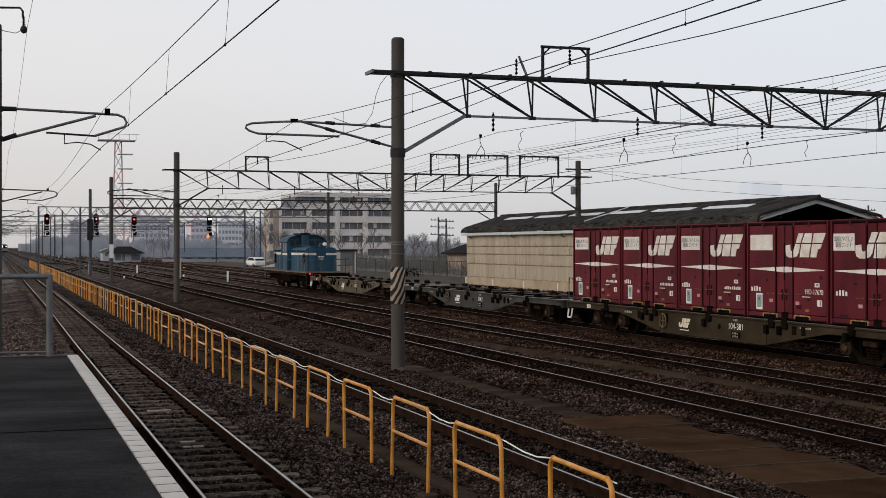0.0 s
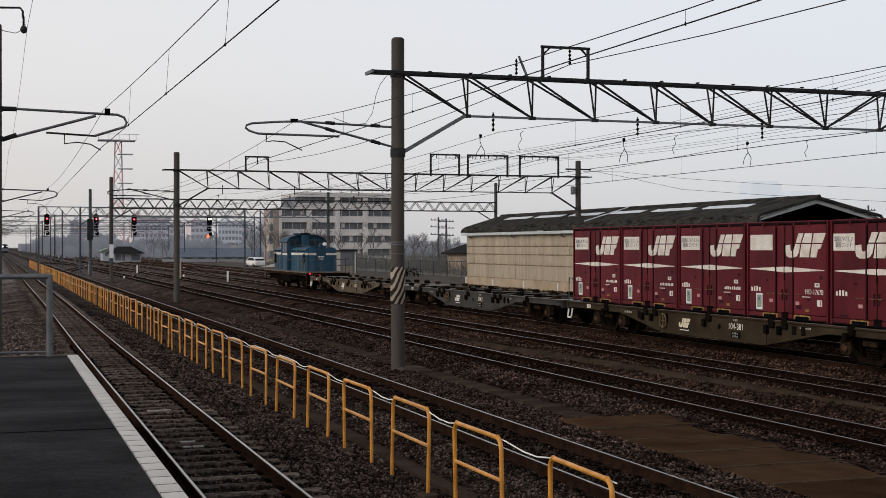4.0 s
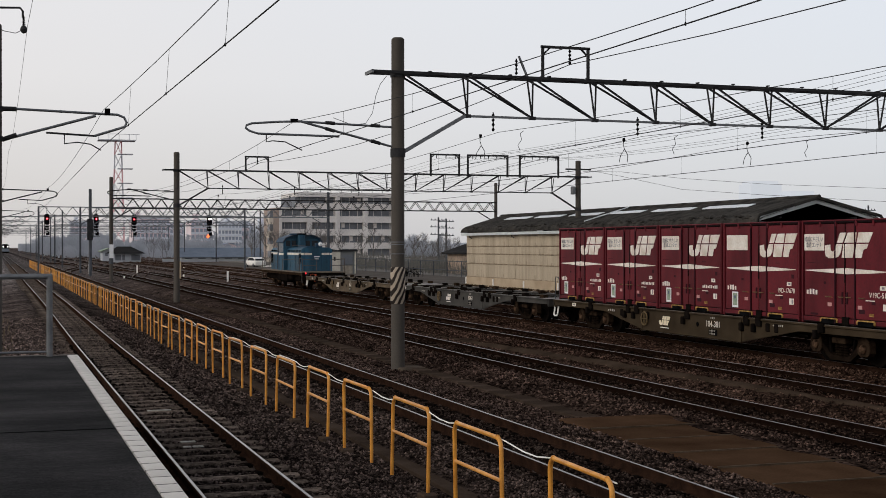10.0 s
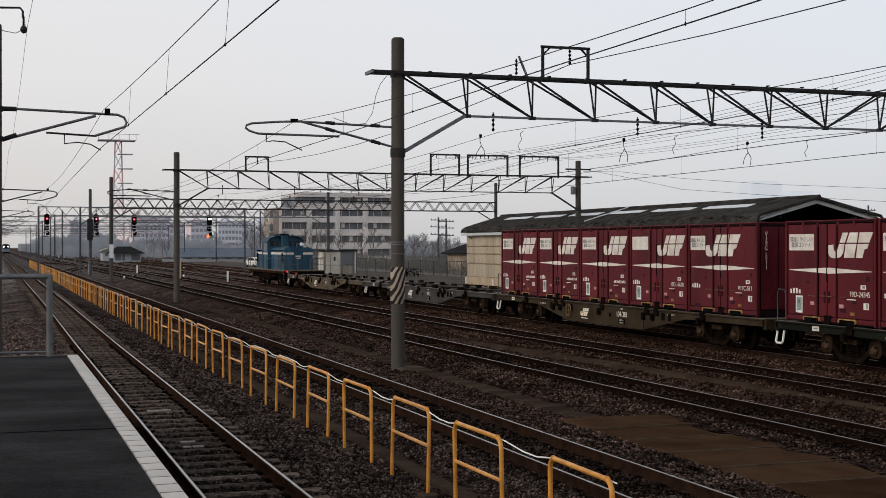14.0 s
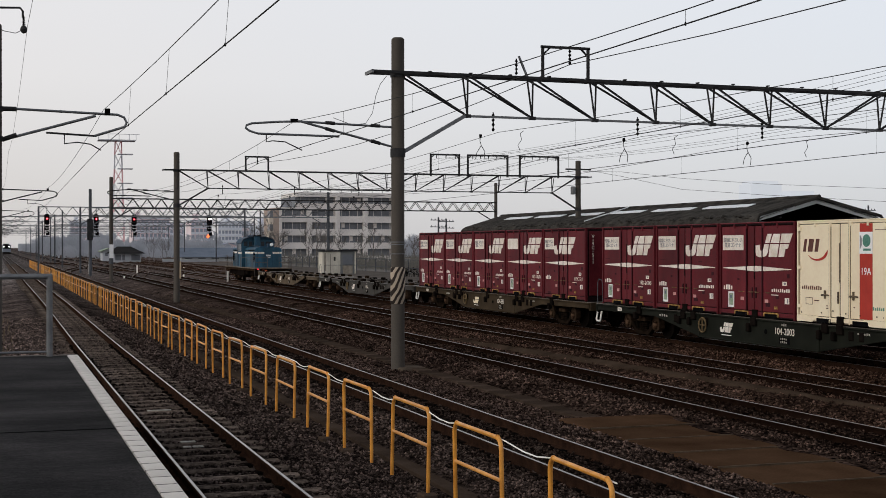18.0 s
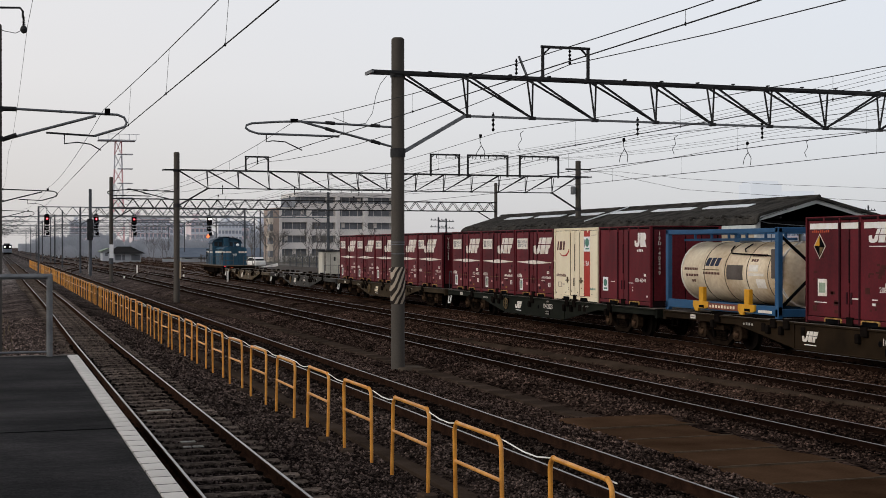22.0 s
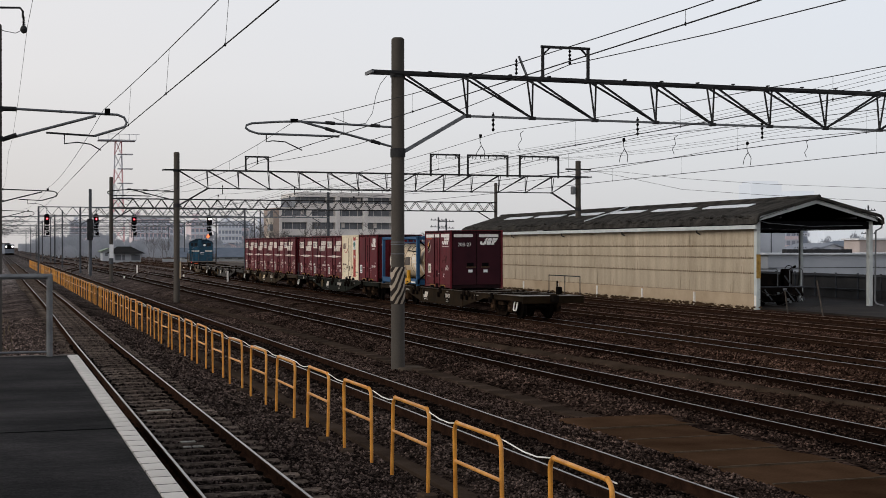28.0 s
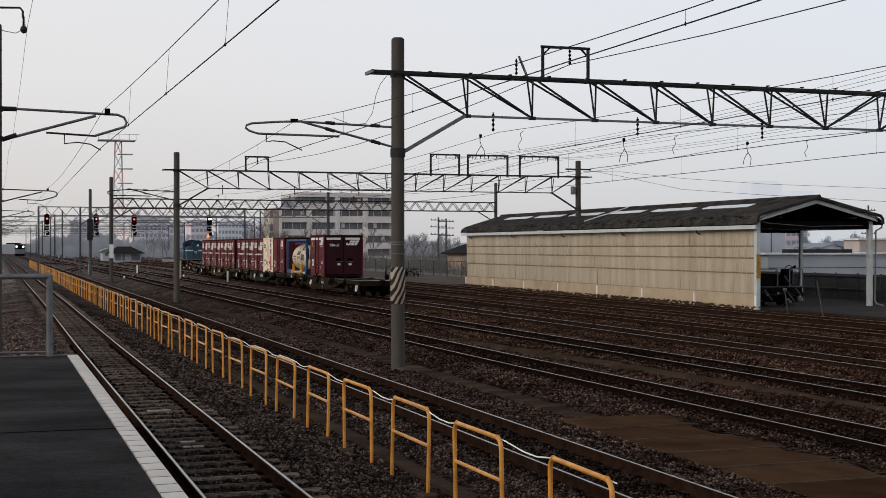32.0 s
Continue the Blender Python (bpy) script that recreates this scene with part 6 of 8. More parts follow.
def tank_container():
    L, H, W = 6.06, 2.34, 2.44
    t = thing("tank_container", "cream tank in a blue steel frame with yellow clamps", "tank container", "containers on the train")
    x0, x1, y0, y1 = -W / 2, W / 2, -L / 2, L / 2
    for x in (x0 + .07, x1 - .07):
        for y in (y0 + .08, y1 - .08):
            part("corner_post", Shape().cbox(x - .07, x + .07, y - .08, y + .08, 0, H, .012), TANKBLUE, t)
        part("top_rail", Shape().cbox(x - .05, x + .05, y0, y1, H - .14, H - .02, .01), TANKBLUE, t)
        part("bottom_rail", Shape().cbox(x - .06, x + .06, y0, y1, .08, .32, .01), TANKBLUE, t)
    for y in (y0 + .08, y1 - .08):
        part("end_top_beam", Shape().cbox(x0, x1, y - .06, y + .06, H - .14, H, .01), TANKBLUE, t)
        part("end_bottom_beam", Shape().cbox(x0, x1, y - .06, y + .06, .05, .25, .01), TANKBLUE, t)
        if y < 0:
            for x in (x0 + .1, x1 - .1):
                part("end_brace", Shape().beam((x, y, H - .2), (x * .3, y, 1.5), .06), BLACK, t)
                part("end_brace", Shape().beam((x, y, .25), (x * .3, y, .95), .06), BLACK, t)
    part("walkway_rail", Shape().beam((-.62, y0 + .1, H - .30), (-.62, y1 - .1, H - .30), .07), TANKBLUE, t)
    part("walkway_rail", Shape().beam((-.62, y0 + .1, H - .06), (-.62, y1 - .1, H - .06), .06), TANKBLUE, t)
    part("walkway", Shape().box(-.35, .35, y0 + .2, y1 - .2, H - .10, H - .06), TANKBLUE, t)
    for k in range(6):
        y = y0 + .6 + k * .95
        part("walkway_post", Shape().beam((-.62, y, H - .30), (-.62, y, H - .06), .06), TANKBLUE, t)
    prof = [(.05, -2.80), (.35, -2.77), (.66, -2.69), (.81, -2.58), (.855, -2.50)]
    prof = prof + [(.855, 2.70)] + [(r, .20 - z) for r, z in reversed(prof[:-1])]
    smooth(part("tank", Shape().lathe(prof, (0, 0, 1.12), "y", 32), TANKDIRT, t, "cream barrel with rounded ends"))
    for y in (-1.95, -.9, .25, 1.4):
        smooth(part("tank_band", Shape().lathe([(.854, y - .018), (.864, y - .012), (.864, y + .012), (.854, y + .018)], (0, 0, 1.12), "y", 32), CREAMDARK, t))
    for y in (-1.55, .88):
        part("clamp_upright", Shape().cbox(x0 - .03, x0 + .10, y - .12, y + .12, .30, .72, .015), YELLOW, t, "yellow lifting clamp")
        part("clamp_foot", Shape().prism([(y + .42, .32), (y + .42, .16), (y + .30, .04), (y + .14, .04), (y + .12, .12), (y - .26, .12), (y - .42, .16), (y - .42, .32)], x0 - .04, x0 + .02, "x"), YELLOW, t, "yellow lifting pocket")
        part("pocket_hole", Shape().box(x0 - .046, x0 - .03, y - .20, y + .08, .14, .21), BLACK, t)
    part("rail_label", Shape().box(x0 - .006, x0 + .02, y0 + .30, y0 + .95, .13, .20), WORNWHITE, t, "pale label on the frame")
    part("clamp_bar", Shape().box(x0 - .03, x0, -1.12, .45, .12, .29), REDBOARD, t, "dull red name board")
    bar_row(t, "board_bar", x0 - .031, .38, .165, 1.4, .08, 9, CREAM, "pale lettering on the board")
    for y in (-2.5, 2.7):
        smooth(part("end_ring", Shape().lathe([(.850, y - .035), (.880, y - .03), (.880, y + .03), (.850, y + .035)], (0, 0, 1.12), "y", 32), WORNWHITE, t, "white end ring"))

    def wrap(shape, ya, yb, z0, z1, slant=0.0, r=.859):
        """A thin patch that follows the curve of the barrel from z0 up to z1."""
        a0, a1 = math.asin((z0 - 1.12) / r), math.asin((z1 - 1.12) / r)
        v, f = [], []
        for k in range(7):
            a, d = a0 + (a1 - a0) * k / 6, slant * k / 6
            for rr, yy in ((r, ya - d), (r, yb - d), (r - .012, yb - d), (r - .012, ya - d)):
                v.append((-rr * math.cos(a), yy, 1.12 + rr * math.sin(a)))
        for k in range(6):
            for j in range(4):
                f.append((4 * k + j, 4 * k + (j + 1) % 4, 4 * k + 4 + (j + 1) % 4, 4 * k + 4 + j))
        f += [(0, 1, 2, 3), (24, 25, 26, 27)]
        return shape.add(v, f)
    s = Shape()
    for k in range(3):
        wrap(s, 1.36 - k * .26, 1.16 - k * .26, 1.30, 1.53, .07)
    part("tank_emblem", s, NAVY, t, "dark blue emblem on the tank")
    part("emblem_line", wrap(Shape(), 1.48, .58, 1.18, 1.205), BRASSY, t, "thin tan line under the emblem")
    part("tank_plate", wrap(Shape(), .15, -.68, .94, 1.34, 0, .865), CONCRETE, t, "grey data plate")
    s = Shape()
    for yt, z, n, d in ((2.55, 1.17, 8, .10), (2.45, .99, 5, .15), (2.15, .83, 2, .12), (-1.0, 1.58, 6, .12), (-1.05, 1.44, 3, .12), (1.45, 1.06, 11, .085)):
        for k in range(n):
            wrap(s, yt - k * d, yt - k * d - d * .7, z, z + .07)
    part("tank_text", s, LETTERBROWN, t, "small dark lettering")
    for ya, yb, z0, z1 in ((-1.0, -1.45, 1.18, 1.36), (-1.0, -1.75, 1.06, 1.13), (-1.35, -1.8, .74, .98)):
        part("tank_label", wrap(Shape(), ya, yb, z0, z1), WORNWHITE, t, "pale label")
    smooth(part("hose", Shape().tube([(-.50, .30, 1.86), (-.66, .22, 1.74), (-.74, .05, 1.66), (-.76, -1.0, 1.63), (-.84, -2.2, 1.60), (-1.0, -2.75, 1.45), (-1.05, -2.9, 1.2)], .020, 6), BLACK, t))
    smooth(part("hose", Shape().tube([(-.40, -.5, 1.92), (-.62, -.45, 1.78), (-.70, -.62, 1.70)], .020, 6), BLACK, t))
    part("valve_box", Shape().cbox(-.25, .25, y0 + .05, y0 + .3, .3, .8, .03), GEAR, t)
    part("end_panel", Shape().cbox(-1.02, -.92, -2.66, -2.36, 1.02, 1.78, .02), CONCRETE, t, "dark grey document box")
    part("man_lid", Shape().lathe([(.3, 0), (.3, .1), (.22, .14)], (0, .3, 1.95), "z", 16), GALV, t)
    part("end_valve", Shape().lathe([(.13, -.1), (.13, .1), (.07, .12)], (.1, -2.72, .8), "y", 12), GEAR, t)
    return t


def wheelset(bogie, y):
    """Two wheels on an axle, as one turning part."""
    s = Shape()
    for sx in (-1, 1):
        s.lathe([(.07, -.06), (.36, -.055), (.40, -.065), (.43, -.065), (.43, .04), (.46, .06), (.36, .065), (.10, .09)], (sx * .56, 0, 0), "x", 20)
        s.box(sx * .62 - .02, sx * .62 + .02, -.30, .30, -.03, .03)
    s.tube([(-.62, 0, 0), (.62, 0, 0)], .07, 8)
    ob = part("wheelset", s, GEAR, bogie, m=pose(0, y, .43))
    return ob


WHEELSETS = []


def bogie(wagon, y):
    """Cast two-axle bogie: round-topped pedestals, a dropped lower beam, coil springs under the bolster."""
    b = part("bogie", Shape().cbox(-.95, .95, -.18, .18, .50, .70, .03), BOGIE, wagon, "rusty two-axle bogie", m=pose(0, y, 0))
    for sx in (-1, 1):
        x = sx * .93
        low = [(-.80, .50), (-.62, .44), (-.48, .30), (-.30, .21), (.30, .21), (.48, .30), (.62, .44), (.80, .50), (.80, .36), (.60, .24), (.40, .10), (-.40, .10), (-.60, .24), (-.80, .36)]
        part("side_frame", Shape().prism(low, x - .06, x + .06, "x"), BOGIE, b, "grimy cast side frame")
        top = [(-.80, .60), (-.80, .68), (-.45, .74), (.45, .74), (.80, .68), (.80, .60), (.45, .65), (-.45, .65)]
        part("top_beam", Shape().prism(top, x - .05, x + .05, "x"), BOGIE, b)
        for yy in (-.95, .95):
            ped = [(yy + .23 * math.cos(a), .52 + .19 * math.sin(a)) for a in [i * .3927 for i in range(9)]] + [(yy - .23, .34), (yy - .14, .26), (yy + .14, .26), (yy + .23, .34)]
            part("pedestal", Shape().prism(ped, x - .09, x + .09, "x"), CAST, b)
            part("axle_cap", Shape().lathe([(.11, -.02), (.11, .13), (.07, .16)] if sx > 0 else [(.07, -.16), (.11, -.13), (.11, .02)], (x, yy, .43), "x", 12), AXLERUST, b, "rusty axle cap")
            for q in (-.07, .07):
                part("cap_bolt", Shape().box(x + sx * .12, x + sx * .175, yy + q - .02, yy + q + .02, .49, .53), CAST, b)
        part("bolster_end", Shape().cbox(x - .12, x + .10, -.27, .27, .50, .64, .02), CAST, b)
        for yy in (-.17, 0, .17):
            part("spring", Shape().lathe([(.055, .21), (.078, .24), (.055, .27), (.078, .30), (.055, .33), (.078, .36), (.055, .39), (.078, .42), (.055, .45), (.078, .48), (.055, .50)], (x, yy, 0), "z", 10), BOGIE, b)
        part("brake_hanger", Shape().beam((x, -.5, .62), (x, -.42, .16), .05, .05), GEAR, b)
        part("brake_hanger", Shape().beam((x, .5, .62), (x, .42, .16), .05, .05), GEAR, b)
    for yy in (-.95, .95):
        WHEELSETS.append(wheelset(b, yy))
    return b


WL = 19.5


def flat_wagon(paint, number, label, step=True, rail=True, ahead=0.0):
    t = thing("flat_wagon", label, "flat wagon", "container wagons")
    h = WL / 2
    for sx in (-1, 1):
        x = sx * 1.22
        sill = [(h, .74), (h, .92), (-h, .92), (-h, .74), (-5.6, .72), (-2.9, .28), (2.9, .28), (5.6, .72)]
        part("side_sill", Shape().prism(sill, x - .03, x + .03, "x"), paint, t)
        part("sill_flange", Shape().cbox(x - .07, x + .07, -h, h, .89, .935, .008), paint, t)
        part("flange_wear", Shape().box(x - .055, x + .055, -h, h, .935, .941), WORNDECK, t, "bare worn steel along the sill top")
        for y in (-2.9, 2.9):
            part("web_stiffener", Shape().box(x - .05, x + .05, y - .03, y + .03, .30, .90), paint, t)
        for y in (-6.6, -3.8, -3.2, 0, 3.2, 3.8, 6.6):
            part("clamp", Shape().cbox(x - .10, x + .06, y - .12, y + .12, .74, .97, .015), GEAR, t)
            part("clamp_jaw", Shape().cbox(x - .13, x + .02, y + .16, y + .30, .58, .80, .02), GEAR, t)
        if sx < 0 and step:
            a = h - .03 if rail else -h + .85
            part("foot_step", Shape().tube([(x, a, .70), (x - .05, a, .42), (x - .05, a - .04, .38), (x - .05, a - .26, .38), (x - .05, a - .30, .42), (x, a - .30, .70)], .03, 6), WHITE, t, "white foot step loop")
        if sx < 0 and rail:
            part("end_handrail", Shape().tube([(x, h - .40, 1.0), (x, h - .40, 1.60), (x, h - .32, 1.72), (x, h - .08, 1.74), (x, h - .02, 1.62), (x, h - .02, .8)], .015, 6), HAZE_STEEL, t)
        part("grab_iron", Shape().tube([(x, h - .75, .78), (x, h - .75, .5), (x, h - .45, .5), (x, h - .45, .78)], .018, 6), GEAR, t)
        for y in (-4.6, -4.2, 2.5, 4.3):
            part("brake_gear", Shape().cbox(x - .06, x + .02, y - .09, y + .09, .62, .84, .02), GEAR, t)
        part("bottom_flange", Shape().cbox(x - .05, x + .05, -2.9, 2.9, .265, .295, .006), paint, t)
        part("brake_rod", Shape().tube([(x * .8, -5.6, .60), (x * .8, 5.6, .60)], .03, 6), GEAR, t)
    part("centre_sill", Shape().cbox(-.22, .22, -h, h, .62, .92, .02), GEAR, t)
    for k in range(9):
        y = -h + .4 + k * (WL - .8) / 8
        part("cross_beam", Shape().box(-1.2, 1.2, y - .08, y + .08, .74, .905), paint, t)
        part("beam_wear", Shape().box(-1.14, 1.14, y - .06, y + .06, .905, .925), WORNDECK, t)
    for sy in (-1, 1):
        part("end_beam", Shape().cbox(-1.25, 1.25, sy * h - .08, sy * h + .08, .66, .94, .015), paint, t)
        part("deck_plate", Shape().cbox(-1.22, 1.22, min(sy * h, sy * (h - .9)), max(sy * h, sy * (h - .9)), .90, .945, .01), WORNDECK, t, "worn bare deck plate")
        part("coupler", Shape().cbox(-.14, .14, min(sy * h, sy * (h + .29)), max(sy * h, sy * (h + .29)), .70, .98, .03), GEAR, t)
    xs = -1.255
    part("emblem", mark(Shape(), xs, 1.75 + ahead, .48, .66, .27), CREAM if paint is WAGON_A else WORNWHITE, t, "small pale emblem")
    part("emblem_line", Shape().box(xs - .004, xs, 1.16 + ahead, 1.68 + ahead, .40, .425), WHITE, t)
    side_text(t, number, .24, xs - .004, -1.42 + ahead * .6, .66, WORNWHITE, "running_number")
    bar_row(t, "type_bar", xs, -1.28 + ahead * .6, .81, .26, .06, 3, FADED, "faded small lettering")
    s = Shape()
    s.box(xs - .004, xs, -1.65 + ahead * .6, -1.18 + ahead * .6, .36, .53)
    part("data_panel", s, BLACK, t)
    bar_row(t, "data_bar", xs - .005, -1.24 + ahead * .6, .46, .32, .05, 4, FADED, "faded small lettering")
    bar_row(t, "data_bar", xs - .005, -1.24 + ahead * .6, .38, .32, .05, 4, FADED, "faded small lettering")
    bar_row(t, "end_stencil", xs, 5.3, .74, .55, .07, 4, FADED, "faded small lettering")
    bar_row(t, "end_stencil", xs, -4.45, .78, .5, .05, 6, FADED, "faded small lettering")
    part("end_card", Shape().box(xs - .01, xs, 7.86, 8.14, .77, .89), WORNWHITE, t)
    part("card_line", Shape().box(xs - .014, xs - .01, 7.90, 8.10, .815, .84), INK, t)
    wb = Shape()
    wb.tube([(xs - .05, 2.65 + .2 * math.cos(a), .62 + .2 * math.sin(a)) for a in [i * .3927 for i in range(17)]], .022, 6)
    wb.beam((xs - .05, 2.47, .62), (xs - .05, 2.83, .62), .03)
    wb.beam((xs - .05, 2.65, .44), (xs - .05, 2.65, .8), .03)
    if not ahead:
        part("brake_wheel", wb, BRASSY, t, "small spoked brake wheel")
    part("sill_hole", Shape().lathe([(.07, -.006), (.07, .0)], (xs, -.55, .62), "x", 12), BLACK, t)
    part("brake_cylinder", Shape().lathe([(.1, -.4), (.17, -.36), (.17, .36), (.1, .4)], (-.6, -1.5, .55), "y", 12), GEAR, t)
    part("air_tank", Shape().lathe([(.1, -.7), (.22, -.6), (.22, .6), (.1, .7)], (.5, 1.5, .52), "y", 12), GEAR, t)
    if paint in (WAGON_R, WAGON_L):
        # raised locks and guides on an empty deck
        rd = random.Random(len(number))
        for k in range(11):
            y = -h + .9 + k * (WL - 1.8) / 10
            for x in (-1.05, 1.05):
                part("deck_lock", Shape().cbox(x - .10, x + .10, y - .16, y + .16, .93, 1.00 + rd.uniform(.0, .08), .015), GEAR if k % 3 else CAST, t)
    bogie(t, 6.95)
    bogie(t, -6.95)
    return t


def end_rails(t):
    """A hand rail and brake stand on the last wagon's end platform."""
    h = WL / 2
    part("side_rail", Shape().tube([(1.18, -h + .15, .9), (1.18, -h + .15, 1.66), (1.18, -h + 3.2, 1.66), (1.18, -h + 3.2, .9)], .020, 6), STEEL, t)
    part("rail_post", Shape().tube([(1.18, -h + 1.6, .9), (1.18, -h + 1.6, 1.66)], .016, 6), STEEL, t)
    part("brake_box", Shape().cbox(.25, .45, -h + .15, -h + .35, 1, 1.28, .03), GEAR, t)
    part("brake_stand", Shape().tube([(.3, -h + .3, 1), (.3, -h + .3, 1.5)], .03, 6), GEAR, t)


def locomotive():
    """A hood shunter: long rear hood, tall cab, front hood, on a frame with end platforms and hand rails."""
    t = thing("diesel_locomotive", "weathered blue diesel shunting locomotive with a pale waist stripe", "locomotive")
    HW, R0, R1, C1, F1 = 1.03, 2.2, 6.6, 8.7, 12.3
    part("frame", Shape().cbox(-1.42, 1.42, .25, 13.9, .95, 1.18, .02), CAST, t)
    part("walkway_edge", Shape().box(-1.45, 1.45, .22, 13.95, 1.13, 1.20), WALKEDGE, t, "worn rusty walkway edge")
    for name, y0, y1, top in (("rear_hood", R0, R1, 2.76), ("front_hood", C1, F1, 2.74)):
        prof = [(-HW, 1.2), (-HW, top - .16), (-HW + .14, top - .03), (-HW + .32, top), (HW - .32, top), (HW - .14, top - .03), (HW, top - .16), (HW, 1.2)]
        part(name, Shape().prism(prof, y0, y1, "y"), LOCO, t)
        n = 5
        for k in range(n):
            ya, yb = y0 + .08 + (y1 - y0 - .12) * k / n, y0 + .02 + (y1 - y0 - .12) * (k + 1) / n
            for sx in (-1, 1):
                xi, xo = sorted((sx * (HW - .01), sx * (HW + .014)))
                d = part("side_door", Shape().cbox(xi, xo, ya, yb, 1.28, 2.22, .005), LOCO, t)
                xi, xo = sorted((sx * (HW + .014), sx * (HW + .03)))
                part("door_handle", Shape().box(xi, xo, ya + .06, ya + .12, 1.68, 1.80), GALV, d)
                for q in (1.45, 2.05):
                    part("door_hinge", Shape().box(xi, xo, yb - .06, yb - .01, q, q + .10), LOCO_D, d)
            for j in range(4):
                y = ya + .10 + j * .17
                part("vent_slot", Shape().box(-HW - .012, -HW + .01, y, y + .09, 2.47, 2.56), BLACK, t)
        for sx in (-1, 1):
            xi, xo = sorted((sx * (HW - .002), sx * (HW + .016)))
            part("waist_stripe", Shape().box(xi, xo, y0, y1, 2.26, 2.40), WORNWHITE, t, "pale waist stripe")
        for ye, o in ((y0, -1), (y1, 1)):
            yi, yo = sorted((ye, ye + .012 * o))
            part("waist_stripe", Shape().box(-HW, -.30, yi, yo, 2.26, 2.40), WORNWHITE, t, "pale waist stripe")
            part("waist_stripe", Shape().box(.30, HW, yi, yo, 2.26, 2.40), WORNWHITE, t, "pale waist stripe")
    # the end towards the wagons
    part("nose_door", Shape().cbox(-.30, .30, R0 - .025, R0, 1.26, 2.60, .006), LOCO, t)
    part("number_plate", Shape().box(-.20, .18, R0 - .035, R0 - .025, 2.12, 2.18), SIGNW, t)
    part("plate_line", Shape().box(-.16, .14, R0 - .035, R0 - .025, 1.98, 2.03), SIGNW, t)
    for x in (-.84, -.31, .31, .84):
        part("panel_seam", Shape().box(x - .014, x + .014, R0 - .014, R0 - .002, 1.22, 2.58), LOCO_D, t)
    part("end_louvre", Shape().box(-HW - .018, -HW + .01, R0 + .06, R0 + .75, 1.66, 2.36), BLACK, t, "dark side louvre")
    part("end_louvre", Shape().box(-HW - .018, -HW + .01, F1 - .75, F1 - .06, 1.66, 2.36), BLACK, t, "dark side louvre")
    for k in range(5):
        part("louvre_slat", Shape().box(-HW - .026, -HW - .012, R0 + .08, R0 + .73, 1.72 + k * .13, 1.76 + k * .13), LOCO_D, t)
    lamp = part("lamp_box", Shape().cbox(-.05, .40, R0 + .12, R0 + .45, 2.74, 3.04, .05), LOCO_D, t)
    part("headlamp", Shape().lathe([(.07, -.15), (.125, -.11), (.135, .0), (.12, .14)], (.26, R0 + .10, 2.96), "y", 16), SIGNW, lamp, "round pale headlamp")
    part("hood_grille", Shape().cbox(-.5, .5, R0 + .8, R1 - 1.0, 2.75, 2.84, .03), LOCO_D, t)
    part("exhaust", Shape().cbox(-.36, .10, R1 - .55, R1 - .10, 2.70, 3.66, .05), LOCO, t)
    part("stack_rim", Shape().cbox(-.40, .14, R1 - .58, R1 - .07, 3.62, 3.72, .02), BLACK, t)
    for sx in (-1, 1):
        part("hood_top_rail", Shape().tube([(sx * .72, R0 + .3, 2.72), (sx * .72, R0 + .3, 2.86), (sx * .72, R1 - .2, 2.86), (sx * .72, R1 - .2, 2.72)], .018, 6), CONCRETE, t)
    # cab with an arched roof
    cab = [(-1.30, 1.2), (1.30, 1.2), (1.30, 3.08), (1.13, 3.36), (.66, 3.52), (-.66, 3.52), (-1.20, 3.36), (-1.30, 3.08)]
    part("cab", Shape().prism(cab, R1, C1, "y"), LOCO, t)
    rf = [(1.38, 3.10), (1.20, 3.40), (.68, 3.60), (-.68, 3.60), (-1.20, 3.40), (-1.38, 3.10), (-1.31, 3.07), (-1.14, 3.34), (-.66, 3.53), (.66, 3.53), (1.14, 3.34), (1.31, 3.07)]
    part("cab_roof", Shape().prism(rf, R1 - .2, C1 + .2, "y"), LOCO_D, t, "dark blue arched roof")
    # pale tube paints in the sunlit rim of the cab roof
    part("roof_edge", Shape().tube([(x, R1 - .21, z) for x, z in rf[:6]], .03, 6), HAZE_STEEL, t, "pale roof edge, its lit rim put in the colour")
    for ye, o in ((R1, -1), (C1, 1)):
        for p, q in ((-1.14, -.84), (-.72, -.46), (.24, .52), (.66, 1.10)):
            yi, yo = sorted((ye + .012 * o, ye + .03 * o))
            w = part("end_window", Shape().cbox(p, q, yi, yo, 2.86, 3.22, .008), DARKWIN, t)
            yi, yo = sorted((ye, ye + .02 * o))
            part("window_frame", Shape().cbox(p - .05, q + .05, yi, yo, 2.82, 3.26, .006), LOCO, w)
    for sx in (-1, 1):
        for y0, y1 in ((R1 + .15, R1 + .75), (R1 + .86, R1 + 1.38)):
            xi, xo = sorted((sx * 1.305, sx * 1.325))
            w = part("side_window", Shape().cbox(xi, xo, y0, y1, 2.46, 3.04, .01), HAZEGLASS, t)
            xi, xo = sorted((sx * 1.295, sx * 1.312))
            part("window_frame", Shape().cbox(xi, xo, y0 - .05, y1 + .05, 2.41, 3.09, .006), LOCO_D, w)
        xi, xo = sorted((sx * 1.295, sx * 1.32))
        d = part("cab_door", Shape().cbox(xi, xo, R1 + 1.48, R1 + 2.04, 1.25, 3.02, .01), LOCO_D, t)
        xi, xo = sorted((sx * 1.32, sx * 1.332))
        part("door_window", Shape().cbox(xi, xo, R1 + 1.56, R1 + 1.96, 2.42, 2.95, .01), DARKWIN, d)
        xi, xo = sorted((sx * 1.30, sx * 1.33))
        part("waist_stripe", Shape().box(xi, xo, R1, R1 + 1.46, 2.24, 2.38), WORNWHITE, t, "pale waist stripe")
